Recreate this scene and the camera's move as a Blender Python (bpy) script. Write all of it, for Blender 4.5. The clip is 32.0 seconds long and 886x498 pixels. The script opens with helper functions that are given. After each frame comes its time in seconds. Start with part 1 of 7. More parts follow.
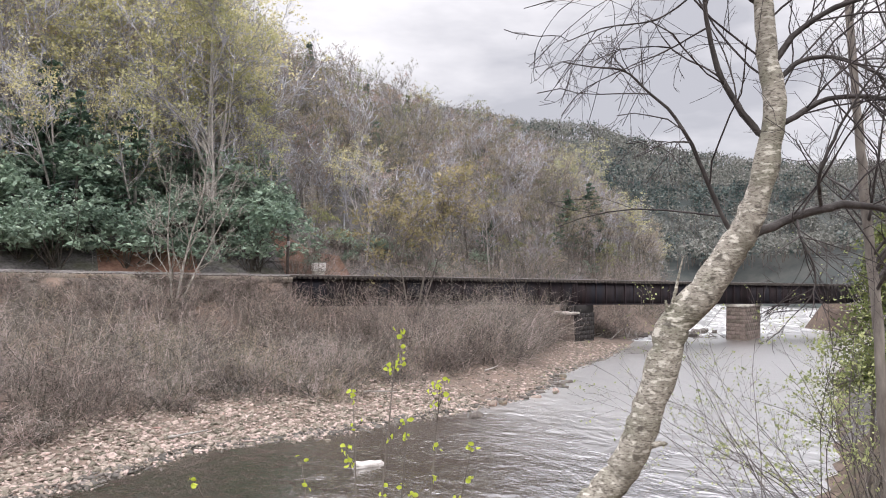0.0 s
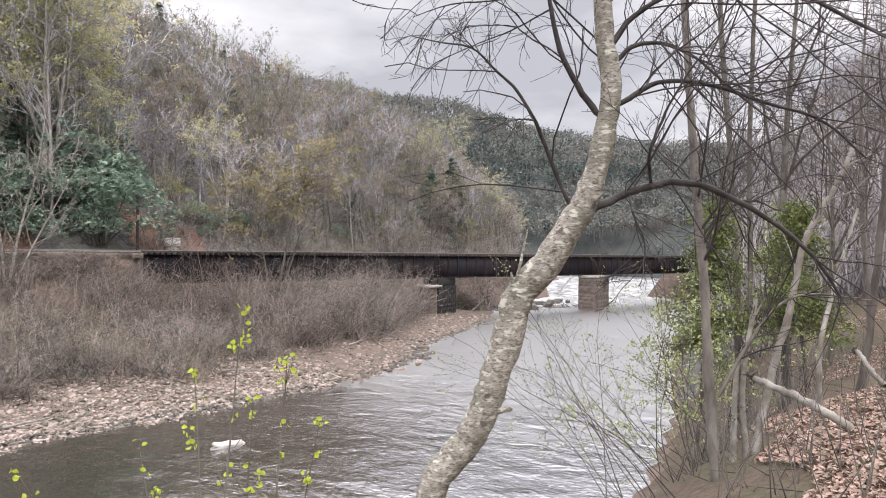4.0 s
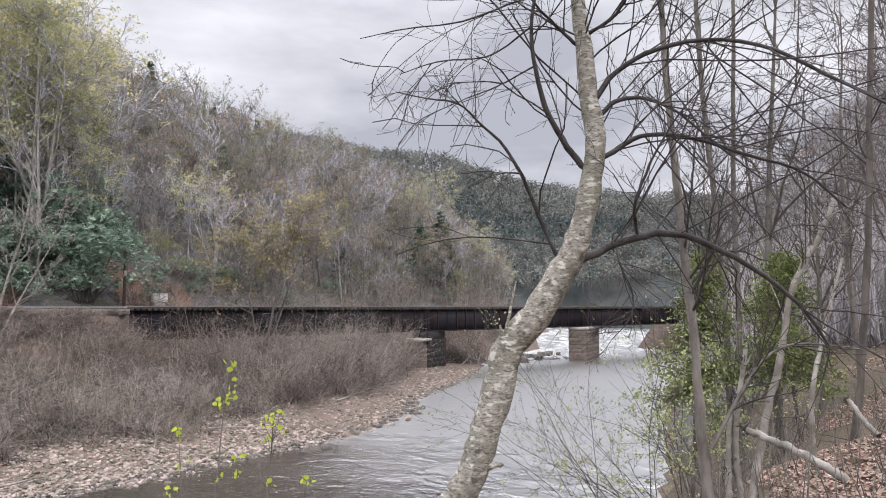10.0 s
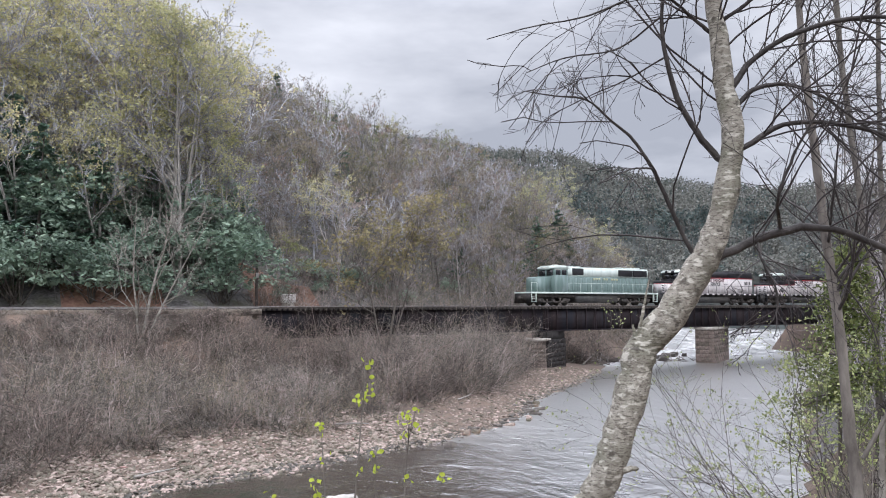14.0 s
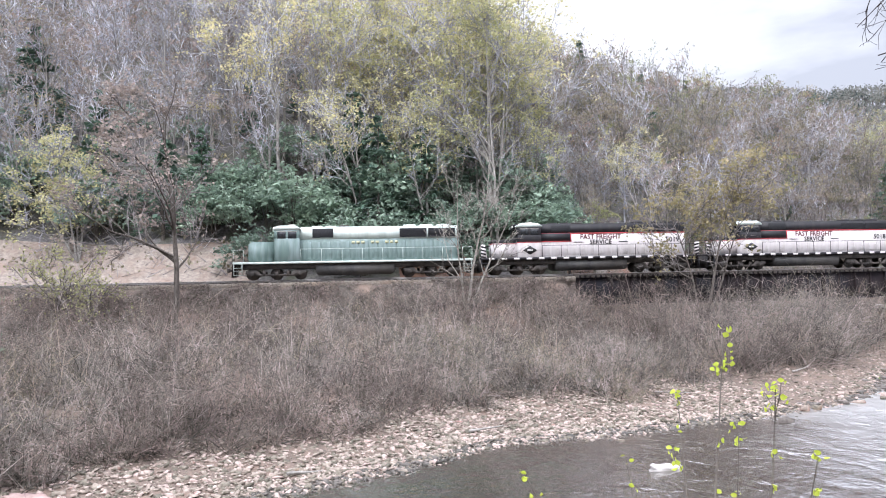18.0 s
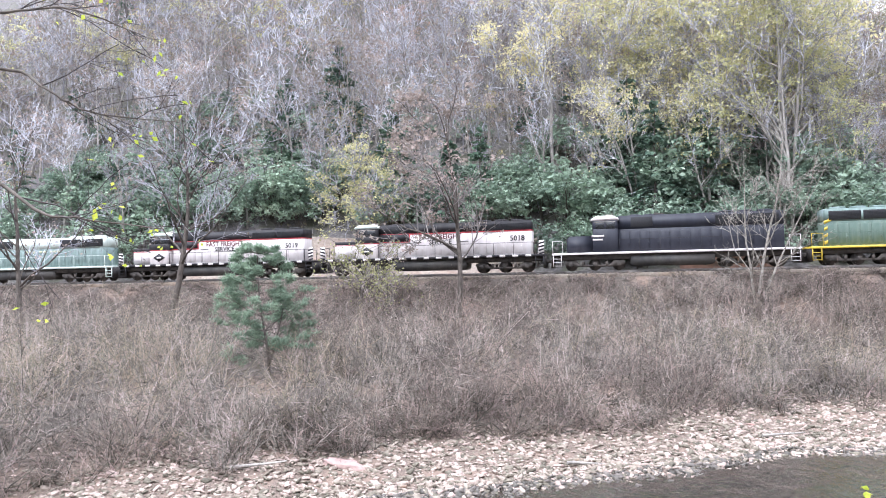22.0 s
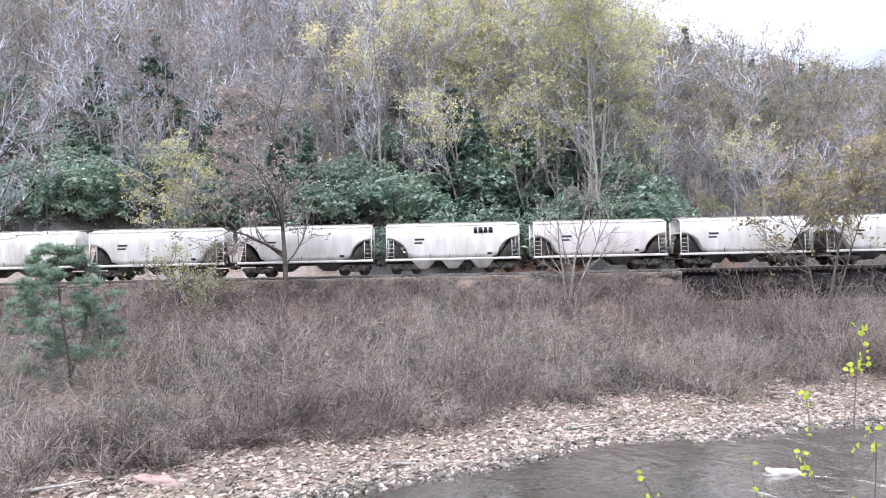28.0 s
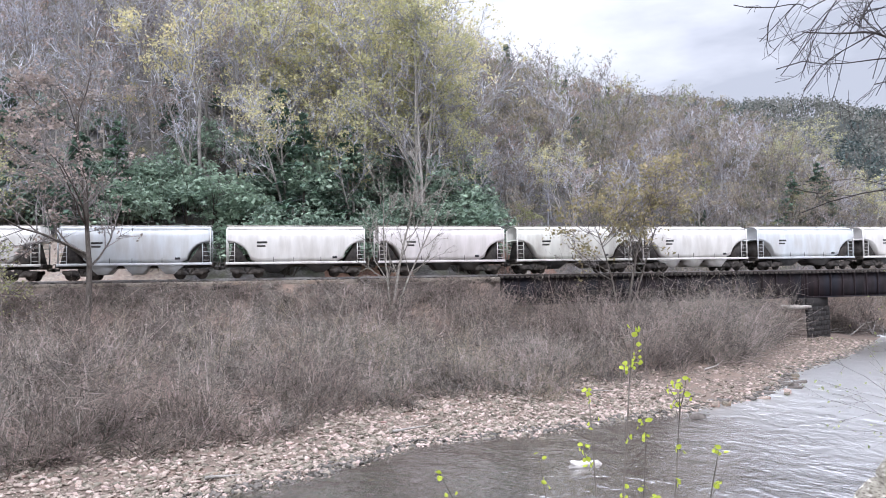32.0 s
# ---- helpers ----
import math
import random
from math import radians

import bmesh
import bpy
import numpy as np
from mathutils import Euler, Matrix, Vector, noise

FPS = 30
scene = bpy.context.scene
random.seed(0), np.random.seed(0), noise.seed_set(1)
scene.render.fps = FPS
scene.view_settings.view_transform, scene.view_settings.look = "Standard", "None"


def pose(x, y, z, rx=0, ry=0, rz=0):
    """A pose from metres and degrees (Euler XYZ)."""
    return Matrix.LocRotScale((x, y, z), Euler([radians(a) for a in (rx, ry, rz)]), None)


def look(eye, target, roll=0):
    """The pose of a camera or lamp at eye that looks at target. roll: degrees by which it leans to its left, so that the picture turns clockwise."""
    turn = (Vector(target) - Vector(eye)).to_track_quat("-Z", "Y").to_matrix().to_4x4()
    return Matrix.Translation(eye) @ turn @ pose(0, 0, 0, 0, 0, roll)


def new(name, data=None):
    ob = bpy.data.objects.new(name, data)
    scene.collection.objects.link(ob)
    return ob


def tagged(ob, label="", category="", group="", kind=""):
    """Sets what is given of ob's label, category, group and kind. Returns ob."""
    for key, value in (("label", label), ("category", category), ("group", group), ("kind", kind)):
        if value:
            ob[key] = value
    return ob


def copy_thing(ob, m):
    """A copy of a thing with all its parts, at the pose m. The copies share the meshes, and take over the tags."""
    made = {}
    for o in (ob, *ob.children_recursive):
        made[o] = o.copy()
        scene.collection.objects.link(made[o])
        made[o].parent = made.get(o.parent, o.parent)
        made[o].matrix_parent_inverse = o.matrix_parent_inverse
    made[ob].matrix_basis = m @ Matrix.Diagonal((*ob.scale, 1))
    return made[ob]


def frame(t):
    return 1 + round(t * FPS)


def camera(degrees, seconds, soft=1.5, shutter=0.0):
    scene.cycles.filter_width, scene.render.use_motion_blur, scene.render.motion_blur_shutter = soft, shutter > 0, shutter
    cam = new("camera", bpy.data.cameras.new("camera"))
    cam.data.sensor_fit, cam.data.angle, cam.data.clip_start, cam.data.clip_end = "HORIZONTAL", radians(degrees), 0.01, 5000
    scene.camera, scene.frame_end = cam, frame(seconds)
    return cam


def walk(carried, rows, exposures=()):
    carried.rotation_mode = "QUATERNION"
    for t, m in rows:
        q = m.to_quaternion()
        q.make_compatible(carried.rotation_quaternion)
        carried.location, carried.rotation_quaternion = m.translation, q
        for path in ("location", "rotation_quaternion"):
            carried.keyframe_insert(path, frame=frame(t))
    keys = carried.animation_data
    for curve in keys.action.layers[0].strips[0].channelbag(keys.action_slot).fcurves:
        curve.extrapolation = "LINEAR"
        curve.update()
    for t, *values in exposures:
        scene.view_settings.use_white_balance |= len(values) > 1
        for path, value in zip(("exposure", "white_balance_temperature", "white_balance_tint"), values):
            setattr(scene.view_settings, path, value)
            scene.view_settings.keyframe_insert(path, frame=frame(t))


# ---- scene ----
# x runs along the railway, y away from the camera, z up; the river's surface is z = 0, the rails z = 7.6
cam = camera(62.57, 32.0, soft=1.0)
EYE = 7.6
# seconds, x, y, turn to the right, tilt up, roll
PATH = [
    (0, 0.058, -0.027, 30.19, 2.20, 1.00), (0.5, 0.076, -0.039, 33.68, 1.61, 1.24), (1, 0.091, -0.049, 36.61, 1.48, 1.27),
    (1.5, 0.101, -0.056, 38.51, 1.36, 1.13), (2, 0.106, -0.061, 39.59, 1.06, 0.98), (2.5, 0.108, -0.062, 40.01, 0.61, 0.72),
    (3, 0.109, -0.064, 40.30, 0.25, 0.58), (3.5, 0.111, -0.065, 40.66, 0.10, 0.43), (5.5, 0.115, -0.068, 41.37, 1.64, 0.75),
    (6, 0.114, -0.068, 41.31, 2.01, 0.66), (6.5, 0.114, -0.068, 41.29, 2.29, 0.45), (7, 0.115, -0.068, 41.44, 2.45, 0.10),
    (7.5, 0.116, -0.070, 41.74, 2.63, -0.10), (8, 0.118, -0.071, 42.12, 2.91, -0.13), (8.5, 0.119, -0.072, 42.40, 3.30, -0.17),
    (9, 0.119, -0.072, 42.38, 3.72, -0.10), (9.5, 0.118, -0.071, 42.11, 4.12, -0.06), (10, 0.116, -0.069, 41.70, 4.48, -0.02),
    (10.5, 0.114, -0.067, 41.22, 4.74, -0.12), (11, 0.111, -0.065, 40.70, 4.79, -0.22), (11.5, 0.108, -0.063, 40.04, 4.60, -0.37),
    (12, 0.104, -0.059, 39.09, 4.39, -0.39), (12.5, 0.097, -0.054, 37.76, 4.28, -0.46), (13, 0.088, -0.047, 36.00, 4.35, -0.33),
    (13.5, 0.079, -0.040, 34.21, 4.44, -0.22), (15.5, 0.035, -0.015, 26.06, 4.25, -0.25), (16, 0.017, -0.007, 22.94, 4.09, -0.36),
    (16.5, -0.003, 0.001, 19.58, 3.76, -0.52), (17, -0.023, 0.007, 16.22, 3.30, -0.80), (17.5, -0.045, 0.013, 12.57, 2.72, -0.96),
    (18, -0.071, 0.018, 8.45, 2.16, -1.21), (18.5, -0.098, 0.021, 4.11, 1.68, -1.45), (19, -0.124, 0.022, -0.04, 1.37, -1.52),
    (19.5, -0.145, 0.021, -3.43, 1.24, -1.48), (20, -0.162, 0.020, -6.18, 1.28, -1.45), (20.5, -0.176, 0.018, -8.35, 1.41, -1.39),
    (21, -0.188, 0.016, -10.27, 1.59, -1.41), (21.5, -0.197, 0.014, -11.80, 1.77, -1.33), (22, -0.203, 0.013, -12.83, 1.96, -1.26),
    (22.5, -0.207, 0.012, -13.47, 2.11, -1.12), (23, -0.209, 0.012, -13.70, 2.22, -0.90), (23.5, -0.208, 0.012, -13.63, 2.28, -0.67),
    (24, -0.206, 0.012, -13.33, 2.29, -0.59), (24.5, -0.204, 0.013, -12.86, 2.26, -0.62), (26.5, -0.164, 0.019, -6.52, 1.60, -0.74),
    (27, -0.149, 0.021, -4.06, 1.65, -0.83), (27.5, -0.133, 0.022, -1.60, 1.78, -1.00), (28, -0.119, 0.022, 0.63, 1.93, -1.23),
    (28.5, -0.105, 0.021, 2.90, 2.02, -1.48), (29, -0.092, 0.020, 4.98, 2.03, -1.62), (29.5, -0.080, 0.019, 6.89, 2.03, -1.61),
    (30, -0.069, 0.018, 8.70, 2.03, -1.42), (30.5, -0.058, 0.016, 10.39, 2.03, -1.05), (31, -0.049, 0.014, 11.90, 2.02, -0.81),
    (31.5, -0.041, 0.012, 13.19, 2.02, -0.72), (32, -0.035, 0.011, 14.22, 2.06, -0.88),
]


def aim(x, y, turn, tilt, roll):
    a, b = radians(turn), radians(tilt)
    ahead = Vector((math.sin(a) * math.cos(b), math.cos(a) * math.cos(b), math.sin(b)))
    eye = Vector((x, y, EYE))
    return look(eye, eye + ahead, roll)


walk(cam, [(t, aim(*row)) for t, *row in PATH],
     exposures=[(0, 0.52, 6500, 11), (9, 0.38, 6400, 11), (12, 0.22, 6000, 9.5), (16, 0.4, 6050, 9.5), (18.5, 1.0, 5980, 10.5), (22, 1.2, 5900, 10.5), (28, 0.92, 5850, 11), (32, 0.68, 5900, 11)])

# ---- sky and light ----
world = bpy.data.worlds.new("overcast_sky")
scene.world = world
world.use_nodes = True
wn, wl = world.node_tree.nodes, world.node_tree.links
wn.clear()
sky = wn.new("ShaderNodeTexSky")
sky.sky_type = "NISHITA"
sky.sun_disc = False
sky.sun_elevation, sky.sun_rotation = radians(52), radians(205)
coord = wn.new("ShaderNodeTexCoord")
stretch = wn.new("ShaderNodeMapping")
stretch.inputs["Scale"].default_value = (1.0, 1.0, 3.2)
cloud = wn.new("ShaderNodeTexNoise")
cloud.inputs["Scale"].default_value = 2.3
cloud.inputs["Detail"].default_value = 6.0
cloud.inputs["Roughness"].default_value = 0.52
shade = wn.new("ShaderNodeValToRGB")
shade.color_ramp.elements[0].position, shade.color_ramp.elements[0].color = 0.36, (3.9, 3.9, 4.25, 1)
shade.color_ramp.elements[1].position, shade.color_ramp.elements[1].color = 0.64, (7.9, 7.7, 7.9, 1)
cover = wn.new("ShaderNodeMixRGB")
cover.inputs["Fac"].default_value = 0.95
back = wn.new("ShaderNodeBackground")
back.inputs["Strength"].default_value = 0.114
out = wn.new("ShaderNodeOutputWorld")
wl.new(coord.outputs["Generated"], stretch.inputs["Vector"])
wl.new(stretch.outputs["Vector"], cloud.inputs["Vector"])
wl.new(cloud.outputs["Fac"], shade.inputs["Fac"])
wl.new(sky.outputs["Color"], cover.inputs["Color1"])
# an overcast sky is several times as bright overhead as at the skyline
split = wn.new("ShaderNodeSeparateXYZ")
lift = wn.new("ShaderNodeValToRGB")
for place, value in ((0.2, 0.92), (0.38, 0.97), (0.52, 2.5), (0.7, 3.5)):
    lift.color_ramp.elements.new(place).color = (value, value, value, 1)
lift.color_ramp.elements[0].color, lift.color_ramp.elements[-1].color = (1.08, 1.08, 1.08, 1), (3.3, 3.3, 3.3, 1)
higher = wn.new("ShaderNodeMixRGB")
higher.blend_type = "MULTIPLY"
higher.inputs["Fac"].default_value = 1.0
wl.new(coord.outputs["Generated"], split.inputs["Vector"])
wl.new(split.outputs["Z"], lift.inputs["Fac"])
wl.new(shade.outputs["Color"], higher.inputs["Color1"])
wl.new(lift.outputs["Color"], higher.inputs["Color2"])
wl.new(higher.outputs["Color"], cover.inputs["Color2"])
wl.new(cover.outputs["Color"], back.inputs["Color"])
wl.new(back.outputs["Background"], out.inputs["Surface"])

sun = new("sun", bpy.data.lights.new("sun", "SUN"))
sun.data.energy, sun.data.angle, sun.data.color = 1.5, radians(14), (1.0, 0.98, 0.95)
sun.matrix_world = look((-30, -60, 90), (0, 0, 0))


# ---- materials ----
def material(name, low, high, scale=3.0, rough=0.85, bump=0.25, metal=0.0, stain=None, wide=0.35, amount=0.5,
             vary=0.0, island=0.0, through_light=0.0, stretch_by=(1, 1, 1), spec=0.3):
    """A surface with fine grain between two colours, wide stains of a third, and a spread of tone from piece to piece."""
    m = bpy.data.materials.new(name)
    m.use_nodes = True
    n, l = m.node_tree.nodes, m.node_tree.links
    b = n["Principled BSDF"]
    b.inputs["Roughness"].default_value, b.inputs["Metallic"].default_value = rough, metal
    b.inputs["Specular IOR Level"].default_value = spec
    at = n.new("ShaderNodeTexCoord")
    mp = n.new("ShaderNodeMapping")
    mp.inputs["Scale"].default_value = stretch_by
    l.new(at.outputs["Object"], mp.inputs["Vector"])
    grain = n.new("ShaderNodeTexNoise")
    grain.inputs["Scale"].default_value, grain.inputs["Detail"].default_value = scale, 7.0
    grain.inputs["Roughness"].default_value = 0.65
    l.new(mp.outputs["Vector"], grain.inputs["Vector"])
    ramp = n.new("ShaderNodeValToRGB")
    ramp.color_ramp.elements[0].position, ramp.color_ramp.elements[0].color = 0.32, (*low, 1)
    ramp.color_ramp.elements[1].position, ramp.color_ramp.elements[1].color = 0.68, (*high, 1)
    l.new(grain.outputs["Fac"], ramp.inputs["Fac"])
    colour = ramp.outputs["Color"]
    if stain:
        blot = n.new("ShaderNodeTexNoise")
        blot.inputs["Scale"].default_value, blot.inputs["Detail"].default_value = scale * wide, 4.0
        l.new(mp.outputs["Vector"], blot.inputs["Vector"])
        mask = n.new("ShaderNodeMapRange")
        mask.inputs["From Min"].default_value, mask.inputs["From Max"].default_value = 0.45, 0.65
        mask.inputs["To Max"].default_value = amount
        l.new(blot.outputs["Fac"], mask.inputs["Value"])
        mix = n.new("ShaderNodeMixRGB")
        mix.inputs["Color2"].default_value = (*stain, 1)
        l.new(mask.outputs["Result"], mix.inputs["Fac"])
        l.new(colour, mix.inputs["Color1"])
        colour = mix.outputs["Color"]
    for spread, kind, plug in ((vary, "ShaderNodeObjectInfo", "Random"), (island, "ShaderNodeNewGeometry", "Random Per Island")):
        if spread:
            info = n.new(kind)
            tone = n.new("ShaderNodeHueSaturation")
            rng = n.new("ShaderNodeMapRange")
            rng.inputs["To Min"].default_value, rng.inputs["To Max"].default_value = 1 - spread, 1 + spread
            turn = n.new("ShaderNodeMapRange")
            turn.inputs["To Min"].default_value, turn.inputs["To Max"].default_value = 0.5 + spread * 0.06, 0.5 - spread * 0.06
            l.new(info.outputs[plug], rng.inputs["Value"])
            l.new(info.outputs[plug], turn.inputs["Value"])
            l.new(rng.outputs["Result"], tone.inputs["Value"])
            l.new(turn.outputs["Result"], tone.inputs["Hue"])
            l.new(colour, tone.inputs["Color"])
            colour = tone.outputs["Color"]
    l.new(colour, b.inputs["Base Color"])
    if bump:
        dent = n.new("ShaderNodeBump")
        dent.inputs["Strength"].default_value, dent.inputs["Distance"].default_value = bump, 0.03
        l.new(grain.outputs["Fac"], dent.inputs["Height"])
        l.new(dent.outputs["Normal"], b.inputs["Normal"])
    if through_light:
        glow = n.new("ShaderNodeBsdfTranslucent")
        l.new(colour, glow.inputs["Color"])
        both = n.new("ShaderNodeMixShader")
        both.inputs["Fac"].default_value = through_light
        l.new(b.outputs["BSDF"], both.inputs[1])
        l.new(glow.outputs["BSDF"], both.inputs[2])
        l.new(both.outputs["Shader"], n["Material Output"].inputs["Surface"])
    return m


GRAVEL = material("river_gravel", (0.0525, 0.0392, 0.0318), (0.193, 0.148, 0.122), 14.0, stain=(0.2, 0.14, 0.11), wide=0.06, amount=0.5, bump=0.6)
STONE = material("river_stone", (0.148, 0.122, 0.0993), (0.349, 0.295, 0.249), 5.0, vary=0.5, stain=(0.3, 0.17, 0.13), wide=0.3, amount=0.6, bump=0.3)
STONES = material("river_stones", (0.148, 0.122, 0.0993), (0.349, 0.295, 0.249), 5.0, island=0.6, bump=0.3)
DARK_STONE = material("wet_stone", (0.05, 0.045, 0.04), (0.13, 0.115, 0.1), 5.0, island=0.4, rough=0.5)
SILT = material("shrub_floor", (0.03, 0.026, 0.022), (0.11, 0.09, 0.076), 3.0, stain=(0.23, 0.16, 0.125), wide=0.1, amount=0.7, bump=0.5)
BALLAST = material("ballast", (0.096, 0.0823, 0.0692), (0.304, 0.261, 0.218), 14.0, stain=(0.2, 0.14, 0.1), wide=0.03, bump=0.8)
TANSOIL = material("tan_soil", (0.17, 0.14, 0.12), (0.34, 0.29, 0.25), 3.0, stain=(0.2, 0.13, 0.1), wide=0.2, bump=0.5)
REDSOIL = material("red_soil", (0.13, 0.07, 0.05), (0.26, 0.15, 0.115), 3.0, stain=(0.12, 0.08, 0.05), wide=0.2, bump=0.5)
# floor lightened and cooled, part of the slope's haze put into its colour
LITTER = material("forest_floor", (0.0572, 0.0544, 0.0546), (0.195, 0.18, 0.182), 4.0, stain=(0.07, 0.075, 0.035), wide=0.12, amount=0.6, bump=0.5)
BANKSOIL = material("bank_soil", (0.045, 0.033, 0.024), (0.145, 0.102, 0.074), 9.0, stain=(0.06, 0.075, 0.03), wide=0.12, amount=0.5, bump=0.6)
# ground of the far ridges, with distance haze mixed into its blue-grey colour
FARWOOD_HAZED = material("hazed_far_wood", (0.022, 0.029, 0.03), (0.07, 0.072, 0.066), 0.11, stain=(0.022, 0.036, 0.034), wide=0.15, amount=0.8, bump=0.0)
BARK_GREY = material("grey_bark", (0.176, 0.16, 0.149), (0.418, 0.391, 0.363), 5.0, vary=0.2, bump=0.4, stretch_by=(1, 1, 0.3))
BARK_MID = material("mid_grey_bark", (0.07, 0.06, 0.053), (0.2, 0.178, 0.157), 7.0, vary=0.2, bump=0.4, stretch_by=(1, 1, 0.3))
BARK_DARK = material("dark_bark", (0.05, 0.042, 0.036), (0.15, 0.13, 0.115), 7.0, bump=0.4, stretch_by=(1, 1, 0.3))
BARK_PALE = material("pale_bark", (0.162, 0.145, 0.128), (0.357, 0.332, 0.297), 6.0, bump=0.3, stain=(0.13, 0.11, 0.09), wide=0.6, amount=0.8)
# lilac lightness of these twigs and the undergrowth stems is painted haze
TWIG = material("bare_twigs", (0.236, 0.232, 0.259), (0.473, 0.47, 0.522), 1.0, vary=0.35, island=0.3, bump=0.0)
TWIG_BROWN = material("brown_twigs", (0.108, 0.0969, 0.0937), (0.26, 0.235, 0.227), 1.0, vary=0.35, island=0.3, bump=0.0)
UNDERWOOD = material("undergrowth_stems", (0.13, 0.117, 0.12), (0.338, 0.312, 0.316), 1.0, island=0.5, bump=0.0)
TWIG_BANK = material("bank_twigs", (0.055, 0.047, 0.044), (0.14, 0.122, 0.113), 1.0, vary=0.3, bump=0.0)
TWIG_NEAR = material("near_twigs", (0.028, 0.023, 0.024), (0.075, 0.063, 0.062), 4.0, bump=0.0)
SHRUBS = [material("grey_shrub_stems", (0.0771, 0.068, 0.0594), (0.31, 0.273, 0.24), 0.35, island=0.8, bump=0.0),
          material("brown_shrub_stems", (0.054, 0.0437, 0.0369), (0.226, 0.187, 0.158), 0.35, island=0.8, bump=0.0),
          material("straw_shrub_stems", (0.0936, 0.0794, 0.0594), (0.304, 0.263, 0.195), 0.35, island=0.65, bump=0.0)]
LEAF_YELLOW = material("young_leaves", (0.411, 0.396, 0.207), (0.641, 0.598, 0.349), 0.6, island=0.2, vary=0.2, bump=0.0, through_light=0.4)
# buff and olive buds carry a little blue for the slope's haze
LEAF_BUFF = material("buff_buds", (0.213, 0.176, 0.153), (0.372, 0.317, 0.278), 0.6, island=0.3, vary=0.3, bump=0.0, through_light=0.42)
LEAF_STRAW = material("straw_buds", (0.25, 0.215, 0.12), (0.44, 0.39, 0.23), 0.6, island=0.3, bump=0.0, through_light=0.42)
LEAF_GOLD = material("gold_buds", (0.23, 0.2, 0.103), (0.374, 0.327, 0.195), 0.6, island=0.3, bump=0.0, through_light=0.42)
LEAF_RUSSET = material("russet_buds", (0.235, 0.154, 0.12), (0.406, 0.295, 0.239), 0.6, island=0.3, bump=0.0, through_light=0.42)
LEAF_OLIVE = material("olive_buds", (0.184, 0.162, 0.111), (0.335, 0.303, 0.217), 0.6, island=0.3, vary=0.35, bump=0.0, through_light=0.42)
LEAF_LIME = material("soft_green_buds", (0.19, 0.2, 0.09), (0.34, 0.35, 0.18), 0.6, island=0.3, vary=0.2, bump=0.0, through_light=0.42)
# needles and buds of the far ridges, greyed and blued to paint in haze
NEEDLES_HAZED = material("hazed_needles", (0.055, 0.075, 0.075), (0.1, 0.13, 0.12), 0.1, island=0.2, bump=0.0, through_light=0.2)
LEAF_HAZED = material("hazed_buds", (0.138, 0.144, 0.132), (0.23, 0.23, 0.207), 0.1, island=0.2, bump=0.0, through_light=0.2)
LEAF_GREEN = material("evergreen_leaves", (0.143, 0.207, 0.159), (0.324, 0.408, 0.312), 0.5, island=0.25, vary=0.3, bump=0.0, rough=0.55, spec=0.3, through_light=0.35)
NEEDLES = material("needles", (0.06, 0.105, 0.08), (0.145, 0.21, 0.15), 0.7, island=0.35, vary=0.2, bump=0.0, through_light=0.1)
PINE = material("pine_needles", (0.111, 0.171, 0.12), (0.248, 0.333, 0.231), 0.9, island=0.35, bump=0.0, through_light=0.15)
SOFT_PINE = material("soft_pine_needles", (0.101, 0.126, 0.0413), (0.202, 0.23, 0.0892), 1.5, island=0.35, bump=0.0, through_light=0.25)
SPRING = material("bright_new_leaves", (0.33, 0.42, 0.04), (0.56, 0.62, 0.11), 3.0, island=0.2, bump=0.0, through_light=0.5)
SPRAY = material("soft_green_leaves", (0.25, 0.29, 0.11), (0.44, 0.48, 0.24), 1.5, island=0.3, bump=0.0, through_light=0.45)
DEADLEAF = material("dead_leaves", (0.18, 0.118, 0.09), (0.42, 0.315, 0.255), 4.0, island=0.4, bump=0.0, through_light=0.1)
RUST = material("rusted_girder_steel", (0.00864, 0.00792, 0.0101), (0.0302, 0.018, 0.0194), 1.6, rough=0.7, metal=0.2, stain=(0.012, 0.014, 0.022), wide=0.5, amount=0.8, bump=0.2, stretch_by=(1, 1, 0.25))
DARKSTEEL = material("dark_steel", (0.012, 0.012, 0.014), (0.04, 0.036, 0.034), 4.0, rough=0.6, metal=0.3, stain=(0.07, 0.05, 0.04), amount=0.4)
RAILSTEEL = material("rail_steel", (0.2, 0.19, 0.19), (0.36, 0.34, 0.33), 6.0, rough=0.35, metal=0.8)
TIMBER = material("tie_timber", (0.03, 0.026, 0.024), (0.1, 0.085, 0.075), 7.0, vary=0.3, stretch_by=(1, 0.2, 1))
# darkened copy of the pier masonry: the shade below the girders is in its colour
SHADED_MASONRY = material("girder_shaded_masonry", (0.012, 0.011, 0.011), (0.035, 0.031, 0.03), 4.0, vary=0.25, stain=(0.03, 0.026, 0.025), wide=0.3, amount=0.7, bump=0.5)
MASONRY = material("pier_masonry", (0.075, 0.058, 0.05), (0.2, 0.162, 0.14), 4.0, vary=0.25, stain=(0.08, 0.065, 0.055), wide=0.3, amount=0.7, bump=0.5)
CONCRETE = material("weathered_concrete", (0.3, 0.28, 0.25), (0.46, 0.43, 0.39), 5.0, stain=(0.17, 0.15, 0.13), wide=0.3, amount=0.7, bump=0.3)


